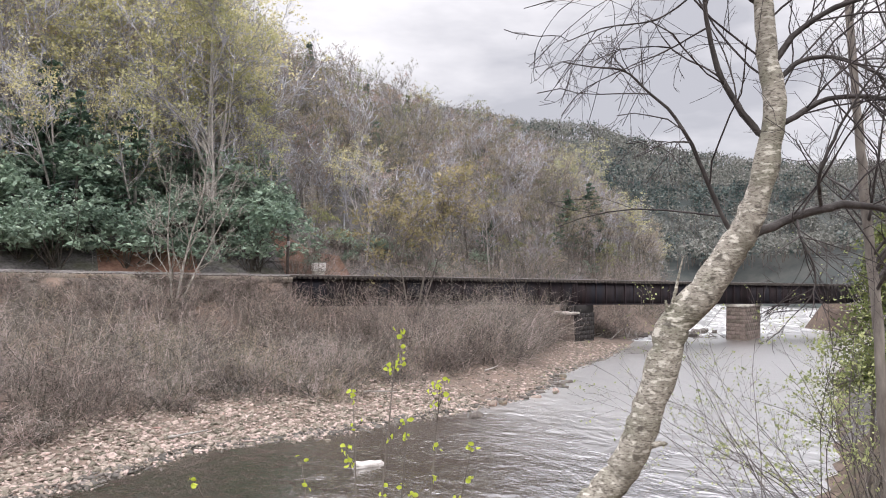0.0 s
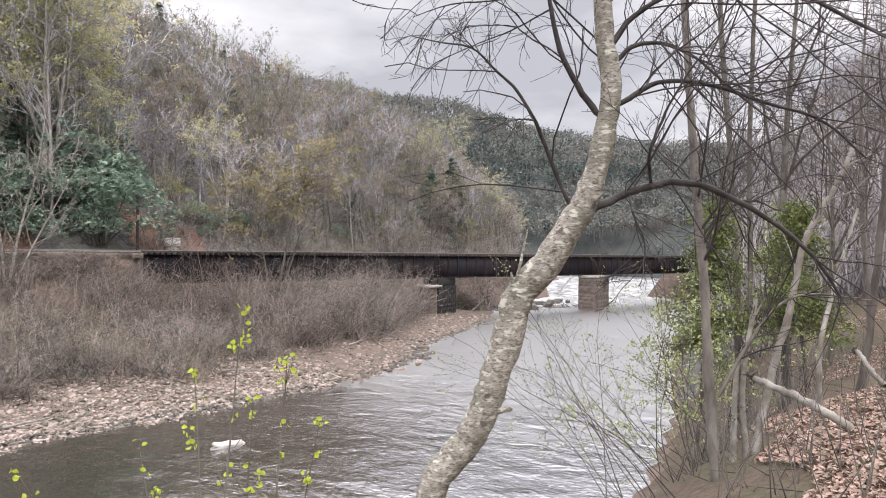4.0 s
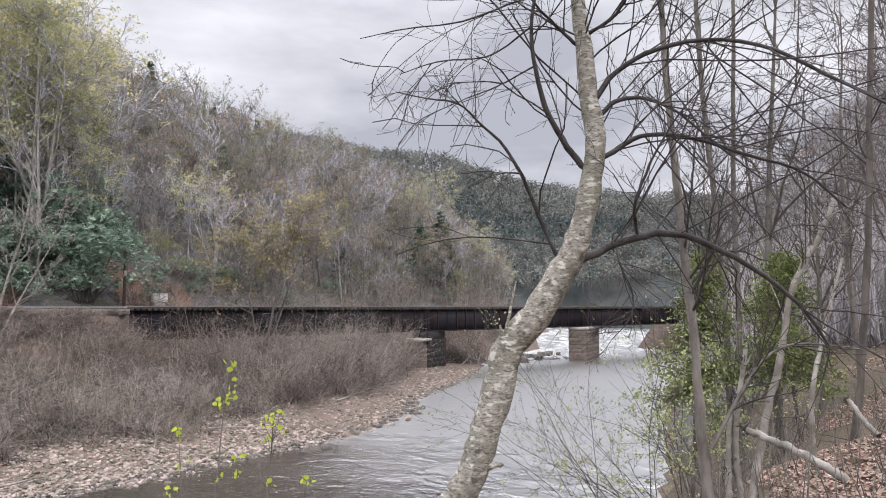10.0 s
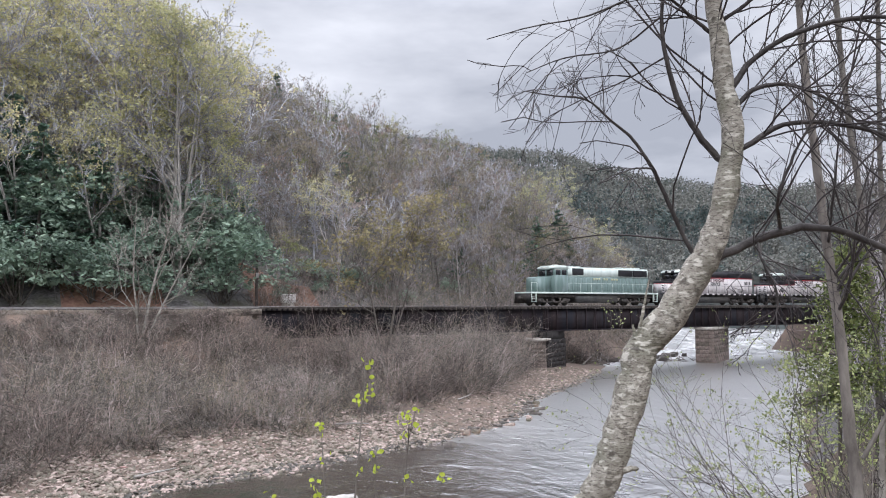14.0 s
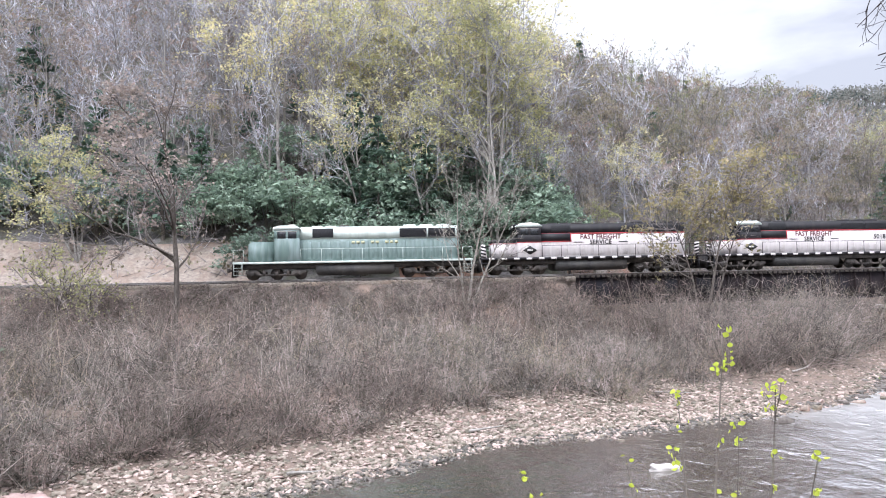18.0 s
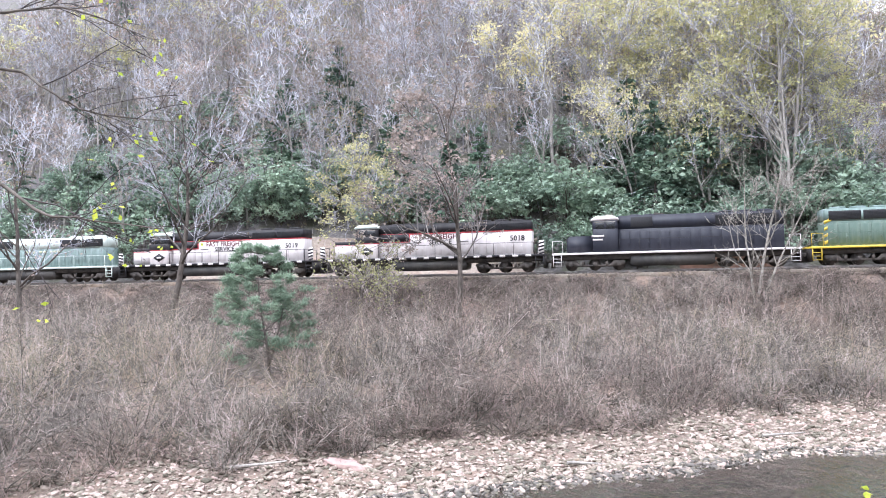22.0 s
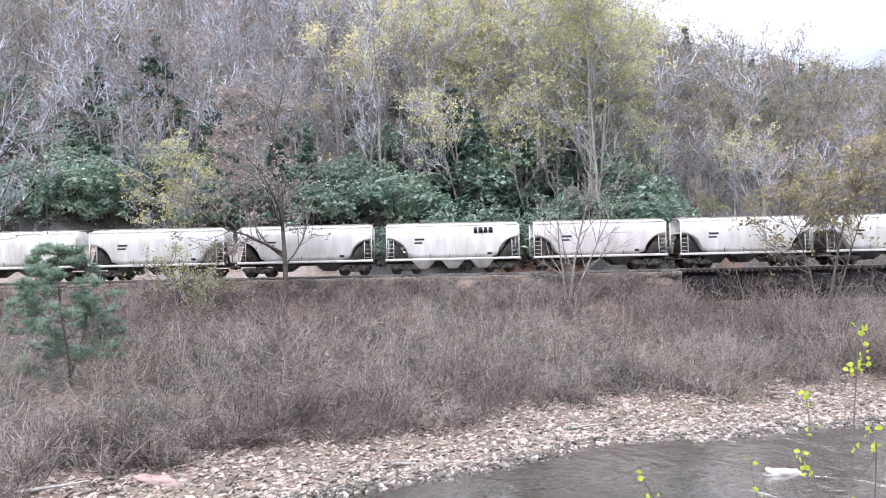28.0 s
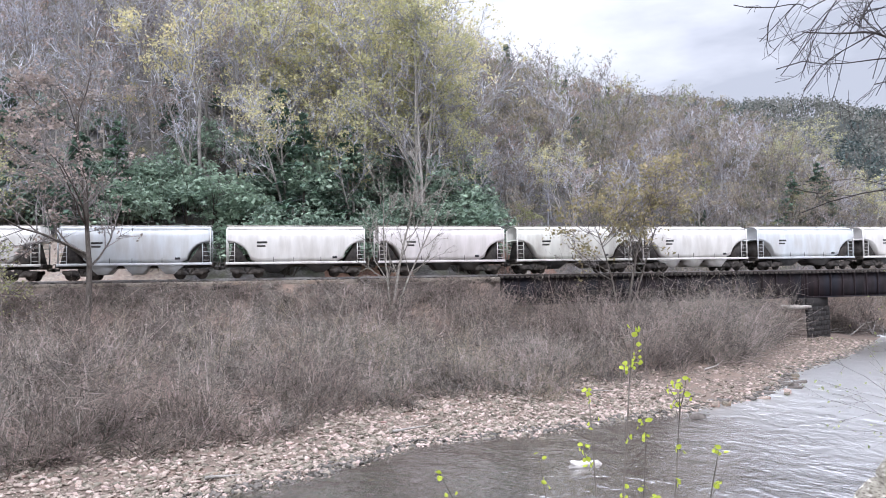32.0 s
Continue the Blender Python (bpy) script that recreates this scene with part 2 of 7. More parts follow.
def water_material():
    m = bpy.data.materials.new("river_water")
    m.use_nodes = True
    n, l = m.node_tree.nodes, m.node_tree.links
    b = n["Principled BSDF"]
    b.inputs["Base Color"].default_value = (0.03, 0.021, 0.015, 1)
    b.inputs["Roughness"].default_value, b.inputs["IOR"].default_value = 0.1, 3.4
    b.inputs["Specular IOR Level"].default_value = 0.8
    b.inputs["Coat Weight"].default_value, b.inputs["Coat IOR"].default_value, b.inputs["Coat Roughness"].default_value = 1.0, 3.0, 0.1
    at = n.new("ShaderNodeTexCoord")
    mp = n.new("ShaderNodeMapping")
    mp.inputs["Rotation"].default_value = (0, 0, radians(-38))
    mp.inputs["Scale"].default_value = (1.0, 0.7, 1.0)
    l.new(at.outputs["Object"], mp.inputs["Vector"])
    height = None
    for scale, gain, rough in ((0.9, 0.75, 0.45), (4.0, 0.26, 0.5)):
        t = n.new("ShaderNodeTexNoise")
        t.inputs["Scale"].default_value, t.inputs["Detail"].default_value, t.inputs["Roughness"].default_value = scale, 5.0, rough
        t.inputs["Distortion"].default_value = 0.6
        l.new(mp.outputs["Vector"], t.inputs["Vector"])
        k = n.new("ShaderNodeMath")
        k.operation = "MULTIPLY"
        k.inputs[1].default_value = gain
        l.new(t.outputs["Fac"], k.inputs[0])
        if height is None:
            height = k.outputs["Value"]
        else:
            s = n.new("ShaderNodeMath")
            l.new(height, s.inputs[0])
            l.new(k.outputs["Value"], s.inputs[1])
            height = s.outputs["Value"]
    # calm along the gravel bar, riffled out in the main current
    where = n.new("ShaderNodeSeparateXYZ")
    place = n.new("ShaderNodeNewGeometry")
    l.new(place.outputs["Position"], where.inputs["Vector"])
    drift = n.new("ShaderNodeTexNoise")
    drift.inputs["Scale"].default_value, drift.inputs["Detail"].default_value = 0.16, 3.0
    l.new(place.outputs["Position"], drift.inputs["Vector"])
    sway = n.new("ShaderNodeMath")
    sway.operation = "MULTIPLY_ADD"
    sway.inputs[1].default_value = 12.0
    l.new(drift.outputs["Fac"], sway.inputs[0])
    l.new(where.outputs["X"], sway.inputs[2])
    dent = n.new("ShaderNodeBump")
    dent.inputs["Distance"].default_value = 0.2
    for plug, calm, riffled in ((b.inputs["Roughness"], 0.08, 0.33), (b.inputs["Coat Roughness"], 0.08, 0.28), (dent.inputs["Strength"], 0.45, 1.0)):
        grade = n.new("ShaderNodeMapRange")
        grade.interpolation_type = "SMOOTHSTEP"
        grade.inputs["From Min"].default_value, grade.inputs["From Max"].default_value = 17.0, 36.0
        grade.inputs["To Min"].default_value, grade.inputs["To Max"].default_value = calm, riffled
        l.new(sway.outputs["Value"], grade.inputs["Value"])
        l.new(grade.outputs["Result"], plug)
    l.new(height, dent.inputs["Height"])
    l.new(dent.outputs["Normal"], b.inputs["Normal"])
    l.new(dent.outputs["Normal"], b.inputs["Coat Normal"])
    return m


WATER = water_material()


def paint(name, colour, dirt=(0.12, 0.1, 0.085), amount=0.35, rough=0.45, scale=1.4):
    low = tuple(c * 0.82 for c in colour)
    return material(name, low, colour, scale, rough=rough, bump=0.05, stain=dirt, wide=0.8, amount=amount, spec=0.4, stretch_by=(1.6, 1, 0.35))


# ---- mesh tools ----
def mesh(name, parts, mat, smooth=False):
    """One mesh from (vertices, faces) pairs; faces are arrays of triangles or of quads. mat: a material, or one for each pair."""
    mats = mat if isinstance(mat, (list, tuple)) else [mat]
    me = bpy.data.meshes.new(name)
    verts, loops, starts, totals, slots, base, run = [], [], [], [], [], 0, 0
    for i, (v, f) in enumerate(parts):
        v, f = np.asarray(v, np.float32).reshape(-1, 3), np.asarray(f, np.int32)
        if not len(f):
            continue
        verts.append(v)
        loops.append((f + base).ravel())
        starts.append(run + np.arange(len(f)) * f.shape[1])
        totals.append(np.full(len(f), f.shape[1]))
        slots.append(np.full(len(f), i if len(mats) > 1 else 0))
        base += len(v)
        run += f.size
    verts, loops = np.concatenate(verts), np.concatenate(loops)
    starts, totals, slots = np.concatenate(starts), np.concatenate(totals), np.concatenate(slots)
    me.vertices.add(len(verts))
    me.vertices.foreach_set("co", verts.ravel())
    me.loops.add(len(loops))
    me.loops.foreach_set("vertex_index", loops.astype(np.int32))
    me.polygons.add(len(starts))
    me.polygons.foreach_set("loop_start", starts.astype(np.int32))
    me.polygons.foreach_set("loop_total", totals.astype(np.int32))
    me.polygons.foreach_set("material_index", slots.astype(np.int32))
    if smooth:
        me.polygons.foreach_set("use_smooth", np.ones(len(starts), bool))
    for m in mats:
        me.materials.append(m)
    me.update(calc_edges=True)
    me.validate()
    return me


def thing(name, me=None, label="", category="", group="", kind="", at=None):
    ob = tagged(new(name, me), label, category, group, kind)
    if at is not None:
        ob.matrix_basis = at
    return ob


def child(name, me, parent, at=None, label=""):
    ob = new(name, me)
    ob.parent = parent
    if at is not None:
        ob.matrix_basis = at
    if label:
        ob["label"] = label
    return ob


def block(x0, x1, y0, y1, z0, z1, bevel=0.0):
    """A box with bevelled edges as (vertices, faces)."""
    bm = bmesh.new()
    bmesh.ops.create_cube(bm, size=1.0)
    for v in bm.verts:
        v.co = Vector((x0 + (v.co.x + 0.5) * (x1 - x0), y0 + (v.co.y + 0.5) * (y1 - y0), z0 + (v.co.z + 0.5) * (z1 - z0)))
    if bevel:
        bmesh.ops.bevel(bm, geom=bm.edges[:], offset=bevel, segments=1, affect="EDGES")
    return drawn(bm)


def drawn(bm):
    bmesh.ops.triangulate(bm, faces=bm.faces[:])
    bm.verts.index_update()
    v = [tuple(p.co) for p in bm.verts]
    f = [[p.index for p in q.verts] for q in bm.faces]
    bm.free()
    return np.array(v, np.float32), np.array(f, np.int32)


def prism(outline, y0, y1, bevel=0.0):
    """An outline in x and z, drawn out from y0 to y1."""
    bm = bmesh.new()
    f = bm.faces.new([bm.verts.new((x, y0, z)) for x, z in outline])
    r = bmesh.ops.extrude_face_region(bm, geom=[f])
    for e in r["geom"]:
        if isinstance(e, bmesh.types.BMVert):
            e.co.y = y1
    bmesh.ops.recalc_face_normals(bm, faces=bm.faces[:])
    if bevel:
        bmesh.ops.bevel(bm, geom=bm.edges[:], offset=bevel, segments=2, affect="EDGES")
    return drawn(bm)


def drum(x, z, radius, y0, y1, sides=20, hub=0.0):
    """A wheel or drum with its axle along y."""
    bm = bmesh.new()
    bmesh.ops.create_cone(bm, cap_ends=True, segments=sides, radius1=radius, radius2=radius, depth=y1 - y0,
                          matrix=Matrix.Translation((x, (y0 + y1) / 2, z)) @ Matrix.Rotation(radians(90), 4, "X"))
    if hub:
        for y in (y0, y1):
            bmesh.ops.create_cone(bm, cap_ends=True, segments=12, radius1=hub, radius2=hub * 0.8, depth=0.12,
                                  matrix=Matrix.Translation((x, y, z)) @ Matrix.Rotation(radians(90), 4, "X"))
    return drawn(bm)


def upright_drum(x, y, z0, z1, r0, r1, sides=16):
    bm = bmesh.new()
    bmesh.ops.create_cone(bm, cap_ends=True, segments=sides, radius1=r0, radius2=r1, depth=z1 - z0,
                          matrix=Matrix.Translation((x, y, (z0 + z1) / 2)))
    return drawn(bm)


def tubes(P, R, sides):
    """Tubes round many lines at once: P (lines, points, 3), R (lines, points)."""
    P, R = np.asarray(P, float), np.asarray(R, float)
    m, k = P.shape[:2]
    T = np.gradient(P, axis=1)
    T /= np.linalg.norm(T, axis=-1, keepdims=True) + 1e-9
    way = P[:, -1] - P[:, 0]
    steep = np.abs(way[:, 2]) > 0.8 * np.linalg.norm(way, axis=-1)
    ref = np.where(steep[:, None], (1.0, 0.0, 0.0), (0.0, 0.0, 1.0))[:, None]
    A = np.cross(T, np.broadcast_to(ref, T.shape))
    A /= np.linalg.norm(A, axis=-1, keepdims=True) + 1e-9
    B = np.cross(T, A)
    a = np.arange(sides) * 2 * np.pi / sides
    V = P[:, :, None] + R[:, :, None, None] * (np.cos(a)[:, None] * A[:, :, None] + np.sin(a)[:, None] * B[:, :, None])
    i = np.arange(m * k * sides).reshape(m, k, sides)
    q = np.stack([i[:, :-1], np.roll(i[:, :-1], -1, -1), np.roll(i[:, 1:], -1, -1), i[:, 1:]], -1)
    return V.reshape(-1, 3), q.reshape(-1, 4)


def spikes(P0, P1, r):
    """Thin three-sided cones from P0 to the tips P1."""
    way = P1 - P0
    ref = np.where((np.abs(way[:, 2:]) > 0.7 * np.linalg.norm(way, axis=-1, keepdims=True)), (1.0, 0.0, 0.0), (0.0, 0.0, 1.0))
    A = np.cross(way, ref)
    A /= np.linalg.norm(A, axis=-1, keepdims=True) + 1e-9
    B = np.cross(way, A)
    B /= np.linalg.norm(B, axis=-1, keepdims=True) + 1e-9
    r = np.broadcast_to(np.asarray(r, float), (len(P0),))[:, None]
    V = np.stack([P0 + r * A, P0 - r * 0.5 * A + r * 0.87 * B, P0 - r * 0.5 * A - r * 0.87 * B, P1], 1)
    i = np.arange(len(P0) * 4).reshape(-1, 4)
    f = np.concatenate([i[:, [0, 1, 3]], i[:, [1, 2, 3]], i[:, [2, 0, 3]]])
    return V.reshape(-1, 3), f


def leaves(rng, C, size, flat=0.0, long=1.6):
    """Small folded leaves round the centres C."""
    n = len(C)
    N = rng.normal(size=(n, 3))
    N[:, 2] += flat * 2.0
    N /= np.linalg.norm(N, axis=-1, keepdims=True)
    A = np.cross(N, rng.normal(size=(n, 3)))
    A /= np.linalg.norm(A, axis=-1, keepdims=True) + 1e-9
    B = np.cross(N, A)
    s = (size * rng.uniform(0.6, 1.3, n))[:, None]
    V = np.stack([C - A * s * 0.5 * long, C + B * s * 0.5 + N * s * 0.15, C + A * s * 0.5 * long, C - B * s * 0.5 + N * s * 0.15], 1)
    i = np.arange(n * 4).reshape(-1, 4)
    return V.reshape(-1, 3), np.concatenate([i[:, [0, 1, 2]], i[:, [0, 2, 3]]])


def grow(rng, P0, D, L, k, wob, lift):
    """Lines of k points that wander from P0 along D over the lengths L, bent upwards by lift."""
    D = D / (np.linalg.norm(D, axis=-1, keepdims=True) + 1e-9)
    out = [P0]
    for _ in range(k - 1):
        D = D + rng.normal(size=D.shape) * wob + np.array((0, 0, lift))
        D /= np.linalg.norm(D, axis=-1, keepdims=True)
        out.append(out[-1] + D * (L / (k - 1))[:, None])
    return np.stack(out, 1)


def along(P, which, t):
    """Points at the share t of the lines P[which], and the way there."""
    k = P.shape[1]
    s = np.clip(t * (k - 1), 0, k - 1.001)
    i = s.astype(int)
    u = (s - i)[:, None]
    a, b = P[which, i], P[which, i + 1]
    return a + (b - a) * u, b - a


def offshoots(rng, P, R, count, t0, t1, turn, share, k, wob, lift, thin=0.55):
    """count side branches on every line of P, with their radii."""
    m = len(P)
    which = np.repeat(np.arange(m), count)
    t = rng.uniform(t0, t1, m * count)
    at, way = along(P, which, t)
    way /= np.linalg.norm(way, axis=-1, keepdims=True) + 1e-9
    side = rng.normal(size=way.shape)
    side -= (side * way).sum(-1, keepdims=True) * way
    side /= np.linalg.norm(side, axis=-1, keepdims=True) + 1e-9
    total = np.linalg.norm(np.diff(P, axis=1), axis=-1).sum(1)
    L = total[which] * share * (1.15 - 0.6 * t) * rng.uniform(0.6, 1.3, len(t))
    Q = grow(rng, at, way * math.cos(turn) + side * math.sin(turn), L, k, wob, lift)
    r0 = np.array([np.interp(s, np.linspace(0, 1, R.shape[1]), R[w]) for w, s in zip(which, t)]) * thin
    return Q, r0[:, None] * np.linspace(1, 0.25, k)


def ends(P):
    return P[:, -2], P[:, -1]


# ---- land ----
FAR_X = (-400, -60, -30, -19, -11, -4, 2, 7, 13, 21, 27, 32, 38, 48, 61, 72, 100, 150, 300, 800)
FAR_Y = (-150, -4, 8, 15.5, 21.5, 25.7, 29, 32.6, 33.3, 35.3, 37.2, 40, 46.2, 52.3, 62, 71, 89, 133, 265, 640)
NEAR_X = (-400, -60, -20, 0, 8, 13, 20, 30, 60, 110, 150, 300, 800)
NEAR_Y = (-190, -26, -1, 8.2, 10.6, 11.4, 13.0, 18.0, 36.5, 60, 84, 150, 340)
RIDGE_X = (-400, -120, 20, 33, 52, 74, 97, 123, 153, 179, 230, 260)
RIDGE_Z = (95, 84, 59, 55, 46, 40, 35.5, 32, 29, 24, 6, -20)
FOOT_X = (-500, 22, 30, 60, 75, 100, 150, 230)
FOOT_Y = (71.5, 71.5, 76, 79, 83, 96, 141, 214)


def soft_noise(x, y, size):
    return (np.sin(x / size + 1.3 * np.sin(y / size * 0.7 + 1.0)) + np.sin(y / size * 1.1 + 1.7 * np.sin(x / size * 0.6))
            + 0.5 * np.sin((x + y) / size * 2.1 + 0.5)) / 2.5


def land(x, y):
    """The height of the ground."""
    x, y = np.asarray(x, float), np.asarray(y, float)
    d = (y - np.interp(x, FAR_X, FAR_Y)) * 0.85
    z = np.interp(d, (-12, -3, 0, 3.5, 8, 18, 40), (-1.4, -0.5, 0, 0.4, 1.0, 2.2, 2.6))
    z = z + 0.12 * soft_noise(x, y, 2.1) * np.clip(d / 4, 0, 1)
    s = (np.interp(x, NEAR_X, NEAR_Y) - y) * 0.85
    bank = np.interp(s, (-12, -3, 0, 3.5, 5.0, 7.0, 40, 300), (-1.4, -0.5, 0, 3.5, 4.9, 5.75, 9, 40))
    bank = bank + 0.12 * soft_noise(x, y, 1.7) * np.clip(s - 4, 0, 1)
    far = np.hypot(x, y)
    way = np.degrees(np.arctan2(x, np.maximum(y, 1.0)))
    side_hill = 165 * np.tan(np.radians(np.interp(way, (52, 58, 64, 70, 74, 90), (2, 5, 7.5, 11, 13, 15)))) * np.exp(-((far - 165) / 62) ** 2) * np.clip(s / 22, 0, 1)
    z = np.maximum(z, bank + np.where(s > 0, side_hill, 0))
    bed = np.where(y < 62.3, 7.05 - (62.3 - y) * 0.62, np.where(y > 70.5, 7.05 - (y - 70.5) * np.where(x > 60, 1.3, 0.4), 7.05))
    gap = np.maximum(np.minimum(x - 20.2, 115 - x), 0)
    z = np.maximum(z, bed - gap * 4.0)
    foot, top = np.interp(x, FOOT_X, FOOT_Y), np.interp(x, RIDGE_X, RIDGE_Z)
    crest = np.maximum(150, foot + 40)
    rise = np.clip((y - foot) / (crest - foot), 0, 1)
    hill = 7.4 + (top - 7.4) * rise + 1.4 * soft_noise(x, y, 11) * np.clip((y - foot) / 10, 0, 1) - np.maximum(y - crest, 0) * 0.05
    hill = np.where(y < foot, 7.4 - (foot - y) * 0.75, hill)
    z = np.maximum(z, np.where(y > 69, hill, -9))
    rise = np.interp(way, (10, 28, 36, 40, 45, 50, 57, 65, 80), (14, 13.4, 12.2, 11.4, 10.1, 9.2, 8.2, 8.3, 9.6))
    range_z = 430 * np.tan(np.radians(rise)) * np.exp(-((far - 430) / 130) ** 2) + 90 * np.exp(-((far - 900) / 200) ** 2)
    z = np.maximum(z, np.where((far > 270) & (y > 72), range_z + 3 * soft_noise(x, y, 40) + 5 * soft_noise(x + y, y - x, 23), -9))
    behind = np.maximum(-y - 60, 0) * 0.25
    return z + np.minimum(behind, 60) + np.clip((far - 1200) * 0.05, 0, 60)


def ground():
    fine_x, fine_y = np.arange(-90, 150.1, 1.25), np.arange(-10, 160.1, 1.25)
    xs = np.concatenate([-np.geomspace(3000, 95, 26), fine_x, np.geomspace(156, 3000, 30)])
    ys = np.concatenate([-np.geomspace(2500, 13, 22), fine_y, np.geomspace(166, 3000, 34)])
    X, Y = np.meshgrid(xs, ys)
    V = np.stack([X, Y, land(X, Y)], -1).reshape(-1, 3)
    i = np.arange(X.size).reshape(X.shape)
    F = np.stack([i[:-1, :-1], i[:-1, 1:], i[1:, 1:], i[1:, :-1]], -1).reshape(-1, 4)
    c = V[F].mean(1)
    d = (c[:, 1] - np.interp(c[:, 0], FAR_X, FAR_Y)) * 0.85
    wander = 2.0 * soft_noise(c[:, 0], c[:, 1], 3.0)
    slot = np.full(len(F), 1)
    slot[d + wander < 9.5] = 0
    slot[(c[:, 1] > 62.8) & (c[:, 1] < 70) & (c[:, 2] > 6)] = 2
    slot[(c[:, 1] >= 70) & (c[:, 2] > 5)] = 4
    bank = (c[:, 1] >= 71) & (c[:, 1] < 74.5) & (c[:, 2] > 5)
    slot[bank & (c[:, 0] > 6) & (c[:, 0] < 15)] = 3
    slot[(c[:, 1] >= 71) & (c[:, 1] < 79.5) & (c[:, 2] > 5) & (c[:, 0] > 23.5) & (c[:, 0] < 33)] = 3
    slot[(c[:, 1] >= 70.5) & (c[:, 1] < 77) & (c[:, 0] > -46) & (c[:, 0] < -8) & (c[:, 2] > 5)] = 7
    slot[c[:, 1] < np.interp(c[:, 0], NEAR_X, NEAR_Y)] = 5
    slot[(slot == 5) & (np.hypot(c[:, 0], c[:, 1]) > 38)] = 4
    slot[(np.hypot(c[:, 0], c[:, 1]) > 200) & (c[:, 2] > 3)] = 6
    me = mesh("ground", [(V, F)], [GRAVEL, SILT, BALLAST, REDSOIL, LITTER, BANKSOIL, FARWOOD_HAZED, TANSOIL], smooth=True)
    me.polygons.foreach_set("material_index", slot.astype(np.int32))
    return thing("ground", me, "valley floor with pale gravel bar, brown soil and wooded slopes", "ground", kind="structure")


GROUND = ground()


def river():
    """A sheet of water that slides downstream under the banks."""
    xs = np.concatenate([np.arange(-300, -28, 4.0), np.arange(-28, 112, 0.45), np.arange(112, 700, 4.0)])
    ys = np.concatenate([np.arange(-180, 2, 4.0), np.arange(2, 92, 0.45), np.arange(92, 420, 4.0)])
    X, Y = np.meshgrid(xs, ys)
    u, v = X * 0.77 + Y * 0.64, Y * 0.77 - X * 0.64
    wave = 0.005 * np.sin(u * 3.1 + 1.5 * soft_noise(X, Y, 1.9)) + 0.004 * np.sin(v * 3.7 + 2.2 * soft_noise(X + 9, Y, 1.3)) + 0.008 * soft_noise(X, Y, 0.8)
    V = np.stack([X, Y, wave], -1).reshape(-1, 3)
    i = np.arange(X.size).reshape(X.shape)
    F = np.stack([i[:-1, :-1], i[:-1, 1:], i[1:, 1:], i[1:, :-1]], -1).reshape(-1, 4)
    c = V[F].mean(1)
    near = (c[:, 1] > np.interp(c[:, 0], NEAR_X, NEAR_Y) - 22) & (c[:, 1] < np.interp(c[:, 0], FAR_X, FAR_Y) + 22)
    return thing("river_water", mesh("river_water", [(V, F[near])], WATER, smooth=True),
                 "brown river with a rippled, sky-bright surface", "river", kind="structure")


RIVER = river()


# ---- trees of the slopes ----
def trunk_lines(rng, h, r, stems=1, lean=0.08, fan=0.0):
    P0 = np.zeros((stems, 3)) + np.append(rng.normal(size=2) * 0.0, -0.5)
    D = np.column_stack([rng.normal(size=(stems, 2)) * (lean + fan), np.ones(stems)])
    L = h * rng.uniform(0.8, 1.0, stems) + 0.5
    L[0] = h + 0.5
    P = grow(rng, P0, D, L, 8, 0.05, 0.03)
    return P, r * np.linspace(1, 0.12, 8)[None] * np.where(np.arange(stems) == 0, 1.0, 0.8)[:, None]


def clusters(rng, tips, count, each, reach):
    """Centres of leaves in tufts round some of the tips."""
    hub = tips[rng.integers(0, len(tips), count)]
    return np.repeat(hub, each, 0) + rng.normal(size=(count * each, 3)) * (reach, reach, reach * 0.6)


def broadleaf(seed, h, r, limbs=10, subs=6, twigs=5, turn=0.8, share=0.46, stems=1, fan=0.0, start=0.3, leaf=0, size=0.2, lift=0.1, twig_r=0.04, tuft=0.0):
    """Trunk with limbs, and a crown of twigs with leaves, as two lists of (vertices, faces)."""
    rng = np.random.default_rng(seed)
    P, R = trunk_lines(rng, h, r, stems, fan=fan)
    L1, R1 = offshoots(rng, P, R, limbs, start, 0.98, turn, share, 6, 0.16, lift)
    L2, R2 = offshoots(rng, L1, R1, subs, 0.25, 1.0, 0.75, 0.5, 4, 0.2, lift * 0.6)
    L3, R3 = offshoots(rng, L2, R2, twigs, 0.2, 1.0, 0.7, 0.6, 3, 0.25, 0.05)
    wood = [tubes(P, R, 5), tubes(L1, np.maximum(R1, twig_r * 1.2), 4)]
    thick = np.maximum(R2[:, 0], twig_r * 1.5)
    crown = [spikes(L2[:, 0], L2[:, 2], thick), spikes(L2[:, 1], L2[:, 3], thick * 0.7)]
    crown += [spikes(L3[:, 0], L3[:, 2], twig_r)]
    foliage = []
    if leaf and tuft:
        tips = np.concatenate([L3[:, 2], L2[:, -1]])
        foliage = [leaves(rng, clusters(rng, tips, leaf // 8, 8, tuft), size, 0.5)]
    elif leaf:
        tips = np.concatenate([L3[:, 1], L3[:, 2], L2[:, -1]])
        C = tips[rng.integers(0, len(tips), leaf)] + rng.normal(size=(leaf, 3)) * size * 1.6
        foliage = [leaves(rng, C, size)]
    return wood, crown, foliage


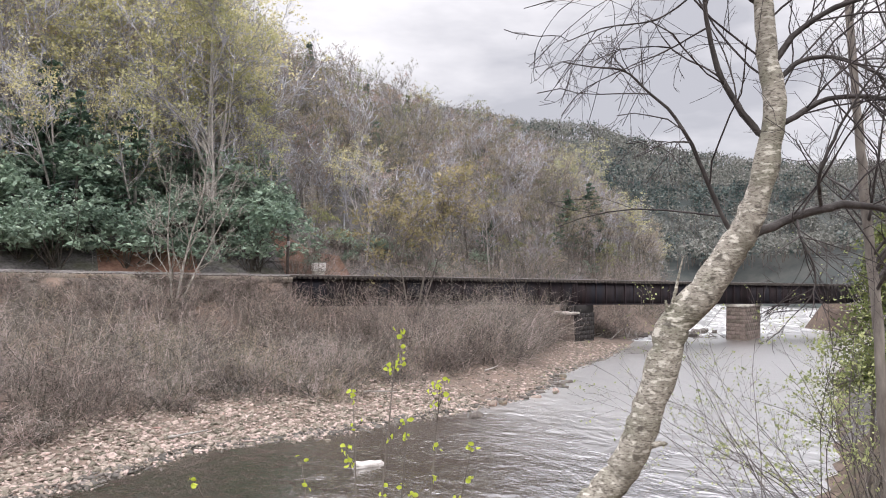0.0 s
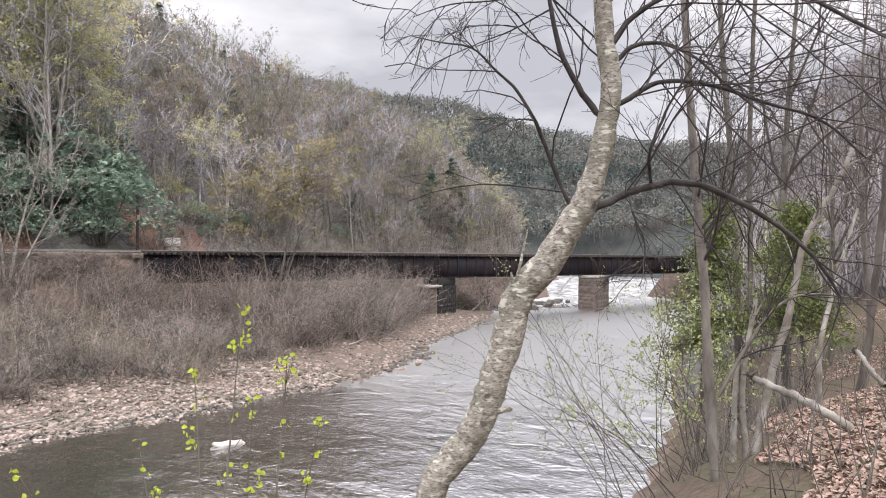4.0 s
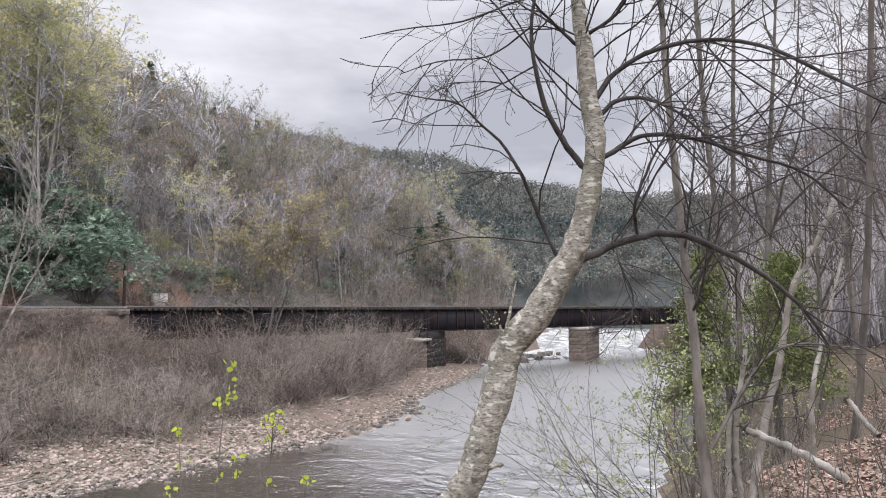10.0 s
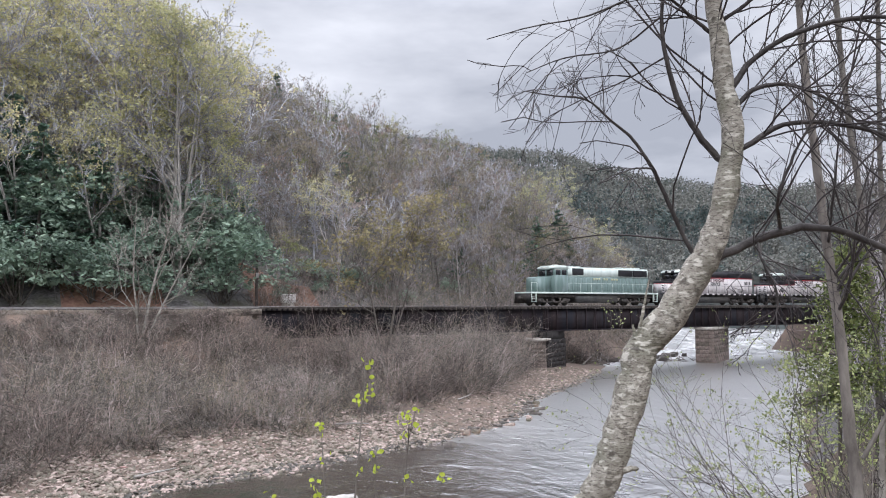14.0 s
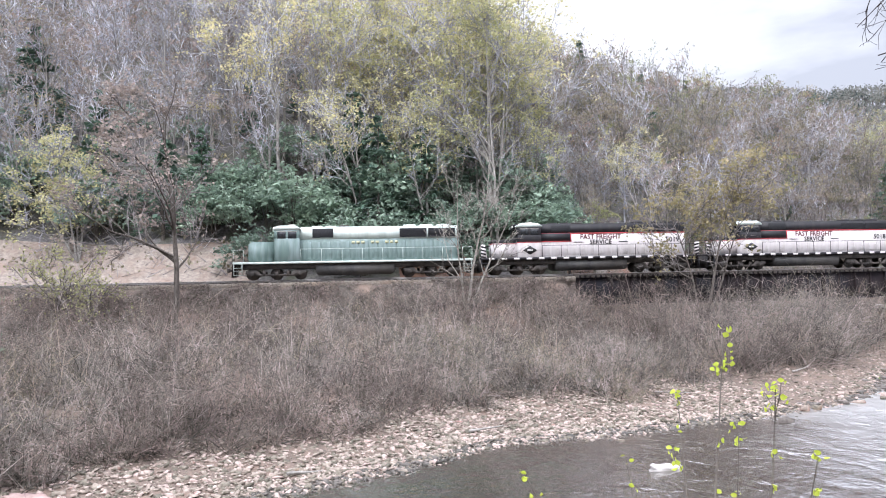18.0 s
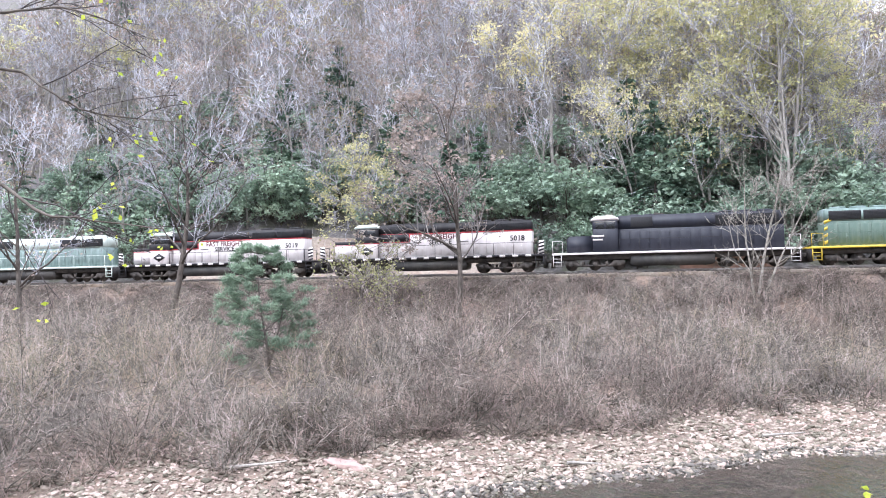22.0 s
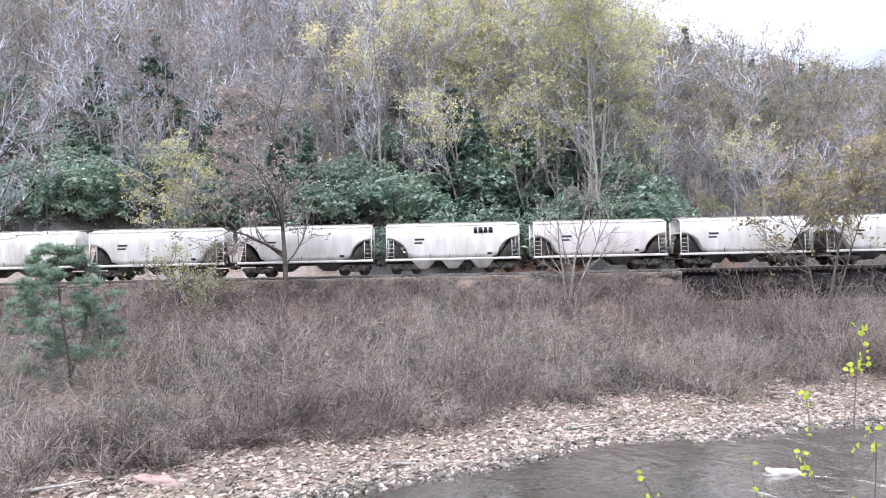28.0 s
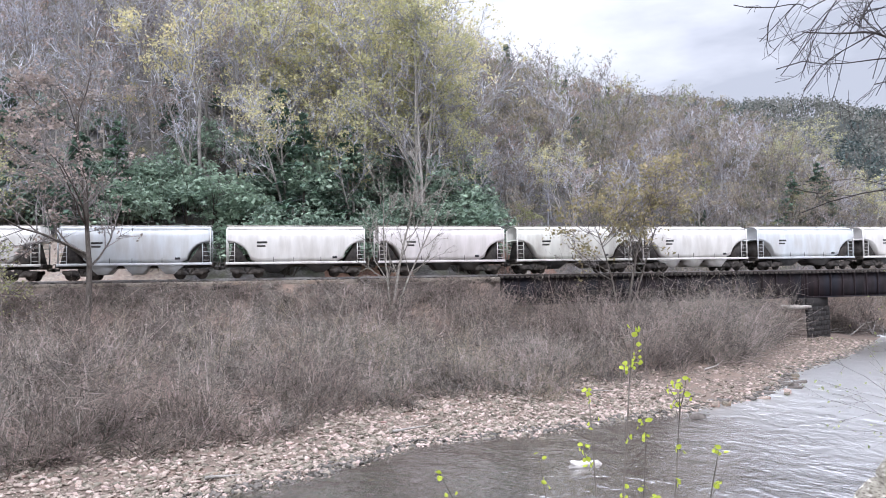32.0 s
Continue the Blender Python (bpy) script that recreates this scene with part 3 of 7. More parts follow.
def conifer(seed, h, r, spread, tiers=11, sprays=9, gap=0.12, thick=0.11):
    rng = np.random.default_rng(seed)
    P, R = trunk_lines(rng, h, r, 1, 0.02)
    n = tiers * 6
    t = np.sort(rng.uniform(gap, 0.99, n))
    at, _ = along(P, np.zeros(n, int), t)
    a = rng.uniform(0, 2 * np.pi, n)
    L = spread * (1.06 - t) ** 0.8 * rng.uniform(0.7, 1.15, n)
    B = grow(rng, at, np.column_stack([np.cos(a), np.sin(a), rng.normal(0.0, 0.12, n)]), L, 4, 0.1, -0.06)
    m = n * sprays
    which, u = np.repeat(np.arange(n), sprays), rng.uniform(0.15, 1.0, m)
    C, way = along(B, which, u)
    side = rng.normal(size=(m, 3)) * (0.55, 0.55, 0.25)
    tip = C + (way / (np.linalg.norm(way, axis=-1, keepdims=True) + 1e-9) * 0.5 + side) * (0.35 + 0.1 * L[which])[:, None]
    tip[:, 2] -= 0.1
    return [tubes(P, R, 7)], [tubes(B, 0.03 * np.linspace(1, 0.3, 4)[None] * np.ones((n, 1)), 3)], [spikes(C, tip, thick), leaves(rng, (C + tip) / 2, 0.42, 0.6)]


def evergreen_bush(seed, w, h, count=900, size=0.19):
    """Leaves in flat rosettes over a heap of rounded boughs."""
    rng = np.random.default_rng(seed)
    lobes = 22
    A = rng.uniform(0, 2 * np.pi, lobes)
    far = np.sqrt(rng.uniform(0.02, 1.0, lobes))
    Q = np.column_stack([np.cos(A) * w * 0.85 * far, np.sin(A) * w * 0.85 * far, h * (0.86 - 0.6 * far ** 2) * rng.uniform(0.6, 1.1, lobes)])
    N = rng.normal(size=(count // 5, 3))
    N[:, 2] = np.abs(N[:, 2]) * 0.9 - 0.25
    N /= np.linalg.norm(N, axis=-1, keepdims=True)
    hub = Q[rng.integers(0, lobes, len(N))] + N * (w * 0.27, w * 0.27, h * 0.17) * rng.uniform(0.85, 1.05, (len(N), 1))
    C = np.repeat(hub, 5, 0) + rng.normal(size=(len(N) * 5, 3)) * (0.17, 0.17, 0.08)
    C[:, 2] = np.maximum(C[:, 2], 0.1)
    stems = grow(rng, np.zeros((9, 3)) - (0, 0, 0.4), np.column_stack([rng.normal(size=(9, 2)) * 0.6, np.ones(9)]), np.full(9, h * 0.9), 4, 0.15, 0.1)
    return [tubes(stems, 0.05 * np.linspace(1, 0.3, 4)[None] * np.ones((9, 1)), 4)], [], [leaves(rng, C, size, 0.9, 1.9)]


def plant(name, made, bark, twig, leaf, label, category, group="", at=None):
    """A tree as a thing with its trunk and its crown."""
    wood, crown, foliage = made
    tree = thing(name, None, label, category, group)
    child("trunk", mesh(name + "_trunk", wood, bark, smooth=True), tree)
    if crown or foliage:
        child("crown", mesh(name + "_crown", crown + foliage, [twig] * len(crown) + [leaf] * len(foliage)), tree)
    if at is not None:
        tree.matrix_basis = at
    return tree


KINDS = {
    "bare": [plant("bare_tree", broadleaf(10 + i, (15, 13, 17, 12, 14)[i], (0.2, 0.17, 0.22, 0.15, 0.18)[i], limbs=11, subs=5, twigs=4, start=0.34, turn=(0.6, 0.8, 0.55, 0.7, 0.75)[i], share=0.5, lift=0.14, leaf=(160, 320, 240, 400, 90)[i], size=0.2, twig_r=0.038, tuft=0.3),
                   BARK_GREY, TWIG, LEAF_BUFF, "bare grey tree with a haze of fine twigs on the slope", "tree", "trees on the slope") for i in range(5)],
    "brown": [plant("bare_brown_tree", broadleaf(15 + i, (14, 12, 15, 13)[i], 0.17, limbs=11, subs=5, twigs=4, start=0.28, turn=(0.8, 0.65, 0.75, 0.9)[i], share=0.5, lift=0.13, leaf=(800, 960, 640, 880)[i], size=0.18, twig_r=0.036, tuft=0.36),
                    BARK_MID, TWIG_BROWN, LEAF_OLIVE, "brown tree with olive buds on the slope behind the bridge", "tree", "trees on the slope") for i in range(4)],
    "buff": [plant("budding_tree", broadleaf(20 + i, (14, 16, 12, 15)[i], 0.18, limbs=12, subs=5, twigs=4, start=0.36, turn=(0.65, 0.6, 0.8, 0.7)[i], share=0.5, lift=0.14, leaf=(1200, 1360, 1040, 960)[i], size=0.18, twig_r=0.034, tuft=0.34),
                   BARK_GREY, TWIG, LEAF_BUFF, "grey tree with reddish-buff buds on the slope", "tree", "trees on the slope") for i in range(4)],
    "yellow": [plant("yellow_green_tree", broadleaf(30 + i, (21, 18, 16, 19)[i], 0.25, limbs=13, subs=6, twigs=4, stems=2, fan=0.07, start=0.34, share=0.42, turn=(0.7, 0.8, 0.85, 0.75)[i], lift=0.12, leaf=(2800, 2400, 2100, 2600)[i], size=0.2, twig_r=0.03, tuft=0.36),
                     BARK_GREY, TWIG, LEAF_YELLOW, "tall tree in pale yellow-green new leaf on the slope", "tree", "trees on the slope") for i in range(4)],
    "olive": [plant("light_green_tree", broadleaf(26 + i, (12, 10)[i], 0.15, limbs=12, subs=5, twigs=4, start=0.25, turn=0.75, share=0.46, lift=0.13, leaf=(1100, 900)[i], size=0.2, twig_r=0.03, tuft=0.32),
                    BARK_MID, TWIG_BROWN, LEAF_LIME, "small tree in soft green new leaf on the slope", "tree", "trees on the slope") for i in range(2)],
    "hemlock": [plant("hemlock", conifer(40 + i, (12, 9, 15)[i], 0.2, (3.2, 3.0, 4.6)[i], (11, 11, 14)[i], (9, 9, 13)[i]), BARK_DARK, TWIG, NEEDLES,
                      "dark green conifer on the wooded slope", "conifer", "conifers on the slope") for i in range(3)],
    "laurel": [plant("evergreen_bush", evergreen_bush(50 + i, (3.4, 2.8, 4.0)[i], (4.2, 3.4, 5.5)[i], (1500, 1250, 2000)[i]), BARK_DARK, TWIG, LEAF_GREEN,
                     "dense dark green broadleaf evergreen bush", "bush", "evergreen bushes by the railway") for i in range(3)],
}
USED = {k: [False] * len(v) for k, v in KINDS.items()}


def set_tree(kind, which, x, y, size, turn, sink=0.0):
    """Stands the next tree of a kind on the ground."""
    which %= len(KINDS[kind])
    m = pose(x, y, float(land(x, y)) - sink, 0, 0, turn)
    ob = KINDS[kind][which]
    if USED[kind][which]:
        ob = copy_thing(ob, m)
    else:
        USED[kind][which] = True
        ob.matrix_basis = m
    ob.scale = (size, size, size)


TAN_BANK = (-44, -8)      # bare tan cutting behind the track


def choose(rng, x, off):
    """Which kind of tree grows at x, so far up the slope."""
    u = rng.uniform()
    gold = 0.8 if (-6 < x < 24 and 6 < off < 23) else 0.05 if x > 30 and off < 24 else 0.04
    if off < 9 and x < 25:
        return "laurel" if u < 0.8 else "bare" if u < 0.93 else "hemlock"
    if off < 19 and x < 27:
        return "laurel" if u < 0.3 else "hemlock" if u < 0.36 else "yellow" if u < 0.36 + gold * 0.6 else "bare" if u < 0.9 else "buff"
    if off > 66:
        return "hemlock" if u < 0.16 else ("brown" if x > 25 else "bare") if u < 0.8 else "buff"
    if x > 25:
        return "yellow" if u < gold else "hemlock" if u < gold + 0.04 else "buff" if u < gold + 0.22 else "bare" if u < gold + 0.36 else "brown"
    return "yellow" if u < gold else "hemlock" if u < gold + 0.03 else "buff" if u < gold + (0.34 if x > 0 else 0.45) else "bare"


def small_tree(seed, kind):
    """A plain tree for the upper slope: wood and leaves."""
    rng = np.random.default_rng(seed)
    h = rng.uniform(11, 16)
    P, R = trunk_lines(rng, h, 0.2)
    L, RL = offshoots(rng, P, R, 11, 0.25, 0.98, rng.uniform(0.6, 0.9), 0.5, 5, 0.16, 0.14)
    T, _ = offshoots(rng, L, RL, 7, 0.25, 1.0, 0.75, 0.5, 3, 0.2, 0.08)
    wood = [tubes(P[:, ::2], R[:, ::2], 4), spikes(L[:, 0], L[:, 2], 0.1), spikes(L[:, 2], L[:, 4], 0.075), spikes(T[:, 0], T[:, 2], 0.055)]
    n = {"bare": 18, "buff": 62, "brown": 58, "yellow": 80}[kind]
    tips = np.concatenate([T[:, 2], T[:, 2], L[:, 4]])
    return wood, [leaves(rng, clusters(rng, tips, n, 6, 0.4), 0.24, 0.5)]


def slope_woods():
    rng = np.random.default_rng(77)
    forms = {k: [small_tree(300 + 10 * i + j, k) for j in range(6)] for i, k in enumerate(("bare", "buff", "brown", "yellow"))}
    cone = [conifer(330 + j, 11 + j, 0.16, 2.4, 12, 9) for j in range(3)]
    # leaf and twig tones that one kind of tree may have
    tones = {"bare": [LEAF_BUFF, LEAF_OLIVE, LEAF_RUSSET], "buff": [LEAF_BUFF, LEAF_RUSSET, LEAF_STRAW], "brown": [LEAF_OLIVE, LEAF_BUFF, LEAF_OLIVE, LEAF_LIME], "yellow": [LEAF_YELLOW, LEAF_STRAW, LEAF_YELLOW]}
    woods = {"bare": [TWIG, TWIG, TWIG_BROWN], "buff": [TWIG, TWIG_BROWN], "brown": [TWIG_BROWN, TWIG_BROWN, TWIG], "yellow": [TWIG]}
    bins = {m: [] for m in (TWIG, TWIG_BROWN, UNDERWOOD, LEAF_BUFF, LEAF_STRAW, LEAF_RUSSET, LEAF_OLIVE, LEAF_LIME, LEAF_YELLOW, NEEDLES)}

    def foot_at(x):
        return float(np.interp(x, FOOT_X, FOOT_Y))

    def join(kind, x, y, size, pick):
        a = pick * 1.7 + x
        spin = np.array(((math.cos(a), math.sin(a), 0), (-math.sin(a), math.cos(a), 0), (0, 0, 1))) * size
        at = np.array((x, y, float(land(x, y))))
        if kind == "hemlock":
            w, _, f = cone[pick % 3]
            made = [(TWIG_BROWN, w), (NEEDLES, f)]
        else:
            w, f = forms[kind][pick % 6]
            made = [(woods[kind][pick % len(woods[kind])], w), (tones[kind][pick % len(tones[kind])], f)]
        for key, group in made:
            bins[key] += [(v @ spin + at, q) for v, q in group]

    step = 5.2
    for back in np.arange(1.5, 92, step):
        for col in np.arange(-104, 190, step):
            x, off = col + rng.uniform(-2.4, 2.4), max(back + rng.uniform(-2.2, 2.2), 0.8)
            y = foot_at(x) + off
            if y > 172 or float(land(x, y)) < 6 or abs(math.degrees(math.atan2(x, y))) > 56:
                continue
            turn, pick, size = rng.uniform(0, 360), int(rng.integers(0, 60)), rng.uniform(0.75, 1.2)
            kind = choose(rng, x, off)
            if (TAN_BANK[0] < x < TAN_BANK[1] and off < 6.5) or (22 < x < 33 and off < 5):
                continue
            if x > 24:
                size *= 0.6 if off < 8 else 0.78
            if off < 30:
                set_tree(kind, pick, x, y, size * (1.35 if kind == "laurel" else 1.0), turn)
            elif kind != "laurel":
                join(kind, x, y, size, pick)
    for i in range(62):
        x, off = rng.uniform(-75, 21.5), 0.5 + 17 * rng.uniform() ** 1.3
        if not (TAN_BANK[0] < x < TAN_BANK[1] and off < 6.5):
            set_tree("laurel", int(rng.integers(0, 9)), x, foot_at(x) + off, rng.uniform(0.7, 1.5), rng.uniform(0, 360))
    for i in range(46):
        x, off = rng.uniform(-75, 25), rng.uniform(11, 30)
        set_tree("laurel", i, x, foot_at(x) + off, rng.uniform(0.7, 1.15), rng.uniform(0, 360))
    for i in range(14):
        x, off = rng.uniform(-70, 25), rng.uniform(6.5, 11)
        set_tree("hemlock" if i % 5 == 0 else "bare", int(rng.integers(0, 9)), x, foot_at(x) + off, rng.uniform(0.7, 1.1), rng.uniform(0, 360))
    # younger trees between the others
    for i in range(760):
        x, off = rng.uniform(-95, 125) if i % 3 else rng.uniform(25, 165), rng.uniform(8, 80)
        y = foot_at(x) + off
        if y < 170:
            join(("bare", "buff", "brown", "brown")[i % 4] if x > 25 else ("bare", "buff", "bare", "buff")[i % 4], x, y, rng.uniform(0.4, 0.75), int(rng.integers(0, 60)))
    # brush on the woodland floor
    n = 15000
    x, off = rng.uniform(-105, 150, n), 1.0 + 80 * rng.uniform(size=n) ** 1.2
    y = np.interp(x, FOOT_X, FOOT_Y) + off
    P0 = np.column_stack([x, y, land(x, y) - 0.1])
    bins[UNDERWOOD].append(spikes(P0, P0 + np.column_stack([rng.normal(size=(n, 2)) * 1.5, rng.uniform(0.3, 2.0, n)]), 0.045))
    low = P0[:7000]
    bins[LEAF_OLIVE].append(leaves(rng, np.repeat(low, 3, 0) + rng.normal(size=(21000, 3)) * (0.4, 0.4, 0.25) + (0, 0, 0.7), 0.26, 0.5))
    for i in range(26):
        x, off = rng.uniform(26, 96), 0.5 + 7 * rng.uniform()
        set_tree(("laurel", "buff", "olive", "brown")[i % 4], int(rng.integers(0, 9)), x, foot_at(x) + off, rng.uniform(0.4, 0.75), rng.uniform(0, 360))
    for x, y, size in ((4.3, 76, 0.95), (9.5, 78, 0.8), (-14, 79, 0.75), (-40, 84, 0.9), (15, 80, 0.7)):
        set_tree("hemlock", 2, x, y, size, x * 40)
    for x, y, size in ((21.0, 78, 1.5), (18.5, 76.5, 1.3), (13.5, 77, 1.5), (17, 79, 1.7), (-1.5, 77, 1.6), (-5, 77.5, 1.6), (-12, 80, 1.6), (8, 80, 1.8), (-18, 80.5, 1.7)):
        set_tree("laurel", int(abs(x)), x, y, size, x * 50)
    plant("great_yellow_green_tree", broadleaf(36, 24.5, 0.34, limbs=17, subs=7, twigs=5, stems=2, fan=0.05, start=0.26, share=0.36, turn=0.85, lift=0.1, leaf=9600, size=0.19, twig_r=0.03, tuft=0.4), BARK_GREY, TWIG, LEAF_YELLOW,
          "great spreading tree in pale yellow-green new leaf", "tree", "trees on the slope", at=pose(16.8, 76.6, float(land(16.8, 76.6))))
    for x, off, size in ((22.5, 5.5, 0.8), (10, 6, 0.85), (3, 7, 0.8)):
        set_tree("yellow", int(x), x, foot_at(x) + off, size, x * 31)
    for i, (x, off) in enumerate(((1, 10), (6, 13), (11, 9), (15, 14), (19.5, 10), (8, 19), (3, 20), (16, 19), (-3, 16))):
        set_tree("yellow", i, x, foot_at(x) + off, 1.05 + 0.2 * (i % 3) / 2, i * 77)
    for i in range(26):
        x, off = rng.uniform(24, 100), rng.uniform(-2.5, 4)
        set_tree(("brown", "buff", "laurel", "brown", "olive")[i % 5], i, x, foot_at(x) + off, rng.uniform(0.3, 0.5), rng.uniform(0, 360))
    for x, y, size in ((80, 90, 0.9), (75, 90, 0.7), (85, 95, 0.8)):
        set_tree("hemlock", 2, x, y, size, x * 40)
    for i in range(46):
        x, off = rng.uniform(28, 110), rng.uniform(1, 22)
        set_tree(("brown", "bare", "brown", "buff")[i % 4], i, x, foot_at(x) + off, rng.uniform(0.5, 0.85), rng.uniform(0, 360))
    # single tall pines that stand over the skyline
    for x, y, size in ((52, 148, 1.0), (54, 150, 0.8), (75, 150, 1.0), (77, 151, 0.8), (97, 150, 0.8)):
        join("hemlock", x, y, size, int(x))
    slots = list(bins)
    parts = [p for m in slots for p in bins[m]]
    me = mesh("upper_slope_woods", parts, TWIG)
    me.materials.clear()
    for m in slots:
        me.materials.append(m)
    me.polygons.foreach_set("material_index", np.concatenate([np.full(len(q), slots.index(m)) for m in slots for _, q in bins[m]]).astype(np.int32))
    thing("upper_slope_woods", me, "leafless grey woods with a few conifers up the steep slope", "woods", kind="stuff")


slope_woods()


def far_woods():
    """The woods past the slope, on the far ridges and the side hill, as one mass of small trees."""
    rng = np.random.default_rng(5)
    n = 9000
    a, d = rng.uniform(radians(20), radians(82), n), rng.uniform(0, 1, n) ** 0.8 * 350 + 150
    x, y = np.sin(a) * d, np.cos(a) * d
    z = land(x, y)
    keep = (z > 6) & ((y > np.minimum(np.interp(x, FOOT_X, FOOT_Y) + 70, 168)) | (x > 160)) & (y > 78)
    x, y, z = x[keep], y[keep], z[keep]
    n = len(x)
    tall = rng.uniform(6, 10, n)
    P0 = np.column_stack([x, y, z - 0.5])
    wood = spikes(P0, P0 + np.column_stack([rng.normal(size=(n, 2)) * 0.6, tall]), 0.2)
    m = 26
    C = np.repeat(P0, m, 0) + rng.normal(size=(n * m, 3)) * (1.5, 1.5, 1.3) + np.repeat(np.column_stack([0 * tall, 0 * tall, tall * 0.65]), m, 0)
    dark = rng.uniform(size=n) < 0.1 + 0.5 * (soft_noise(x, y, 30) > 0.35)
    dark_m = np.repeat(dark, m)
    # far crowns use the leaf colours that hold the haze
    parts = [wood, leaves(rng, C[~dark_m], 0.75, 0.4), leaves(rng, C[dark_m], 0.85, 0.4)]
    thing("far_woods", mesh("far_woods", parts, [BARK_DARK, LEAF_HAZED, NEEDLES_HAZED]), "leafless woods with dark conifers on far ridges, haze in their colour", "woods", kind="stuff")


far_woods()


# ---- thicket on the flood plain ----
def shrub_lines(seed):
    """The arching, crossing stems and twigs of one bare shrub, about one metre high."""
    rng = np.random.default_rng(seed)
    n = 15
    base = rng.normal(size=(n, 3)) * (0.16, 0.16, 0)
    base[:, 2] = -0.12
    a = rng.uniform(0, 6.28, n)
    lean = rng.uniform(0.15, 1.1, n)
    P = grow(rng, base, np.column_stack([np.cos(a) * lean, np.sin(a) * lean, np.ones(n)]), rng.uniform(0.65, 1.25, n), 4, 0.16, -0.12)
    T, _ = offshoots(rng, P, np.ones((n, 4)), 5, 0.25, 1.0, 0.95, 0.42, 3, 0.22, -0.04)
    return P, T


def thicket():
    rng = np.random.default_rng(9)
    protos = [shrub_lines(500 + i) for i in range(9)]
    spots = []
    while len(spots) < 1230:
        x, y = rng.uniform(-75, 62), rng.uniform(12, 64.5)
        d = (y - float(np.interp(x, FAR_X, FAR_Y))) * 0.85
        edge = 4.3 + 1.9 * float(soft_noise(np.array(x), np.array(y), 3.2)) + (1.2 if x > 20 else 0)
        if d < edge or (y > 62.7 and x < 24) or math.hypot(x, y) < 24:
            continue
        if (abs(x - 55) < 3.2 and y > 57) or math.hypot(x + 18.2, y - 35.6) < 1.6 or (x > 49 and y > 58):
            continue
        if abs(math.degrees(math.atan2(x, y))) > 56 or (d > 16 and rng.uniform() < 0.35):
            continue
        if float(soft_noise(np.array(x * 1.3), np.array(y * 1.3), 2.2)) < -0.62:
            continue
        spots.append((x, y, d))
    # a closed front along the gravel
    while len(spots) < 1640:
        x = rng.uniform(-26, 50)
        y, d = float(np.interp(x, FAR_X, FAR_Y)), rng.uniform(4.6, 9.5) + (1.0 if x > 9 else 0)
        if x > 44 and d < 6 or float(soft_noise(np.array(x * 2.0), np.array(d), 1.6)) < -0.25 or math.hypot(x + 18.2, y + d / 0.85 - 35.6) < 1.6:
            continue
        spots.append((x, y + d / 0.85, d))
    for _ in range(330):
        spots.append((rng.uniform(-62, 20.5), rng.uniform(58.5, 63.0), 6.0))
    for _ in range(45):
        spots.append((rng.uniform(8, 21), rng.uniform(55, 63), 7.0))
    for _ in range(260):
        x = rng.uniform(22, 98)
        y = float(np.interp(x, FOOT_X, FOOT_Y)) + rng.uniform(-7, 6)
        if y > 69 and y > float(np.interp(x, FAR_X, FAR_Y)) + 3:
            spots.append((x, y, 14.0))
    for _ in range(90):
        x = rng.uniform(57, 88)
        spots.append((x, max(float(np.interp(x, FAR_X, FAR_Y)) + rng.uniform(0.8, 9), 69), 7.0))
    lines, twigs = [[], [], []], [[], [], []]
    for x, y, d in spots:
        if y > 45 and 38.2 < math.degrees(math.atan2(x, y)) < 43 and y < 68:
            continue
        P, T = protos[int(rng.integers(0, 9))]
        ground_z = float(land(x, y))
        a, h = rng.uniform(0, 6.28), float(np.interp(d, (4, 6, 9, 18, 32), (1.3, 2.0, 2.8, 3.9, 4.5))) * rng.uniform(0.6, 1.3)
        if x < 24:
            h = min(h, max(7.4 - ground_z, 0.7))
            if 53 < y < 62:
                h = max(h, (7.2 - ground_z) * rng.uniform(0.75, 1.1))
        else:
            h *= 1.5
            if x < 50 and 50 < y < 63:
                h = max(h, (6.9 - ground_z) * rng.uniform(0.75, 1.1))
        c, s = math.cos(a), math.sin(a)
        wide = h * 0.85 + 0.5
        turn = np.array(((c, s, 0), (-s, c, 0), (0, 0, 1))) * (wide, wide, h)
        at = np.array((x, y, ground_z))
        tone = float(soft_noise(np.array(x + 40), np.array(y), 6.0)) + rng.normal() * 0.45
        tone -= 0.5 if y > 52 and x < 24 else 0.0
        k = 2 if tone > 0.75 else 1 if tone < -0.1 else 0
        lines[k].append(P @ turn + at)
        twigs[k].append(T @ turn + at)
    parts, mats = [], []
    for k in range(3):
        P, T = np.concatenate(lines[k]), np.concatenate(twigs[k])
        parts += [spikes(P[:, 0], P[:, 2], 0.026), spikes(P[:, 1], P[:, 3], 0.02), spikes(T[:, 0], T[:, 2], 0.014)]
        mats += [SHRUBS[k]] * 3
    thing("leafless_thicket", mesh("leafless_thicket", parts, mats), "dense thicket of bare grey-brown shrub stems on the flood plain", "shrubs", kind="stuff")


thicket()


# ---- gravel bar ----
def pebble(seed, cuts=1):
    """A flat, broken stone about one metre long."""
    rng = np.random.default_rng(seed)
    bm = bmesh.new()
    bmesh.ops.create_icosphere(bm, subdivisions=cuts, radius=0.5)
    for v in bm.verts:
        v.co = Vector((v.co.x * 1.0, v.co.y * 0.72, max(min(v.co.z, 0.3), -0.3) * 0.62)) * float(rng.uniform(0.8, 1.2))
    return drawn(bm)


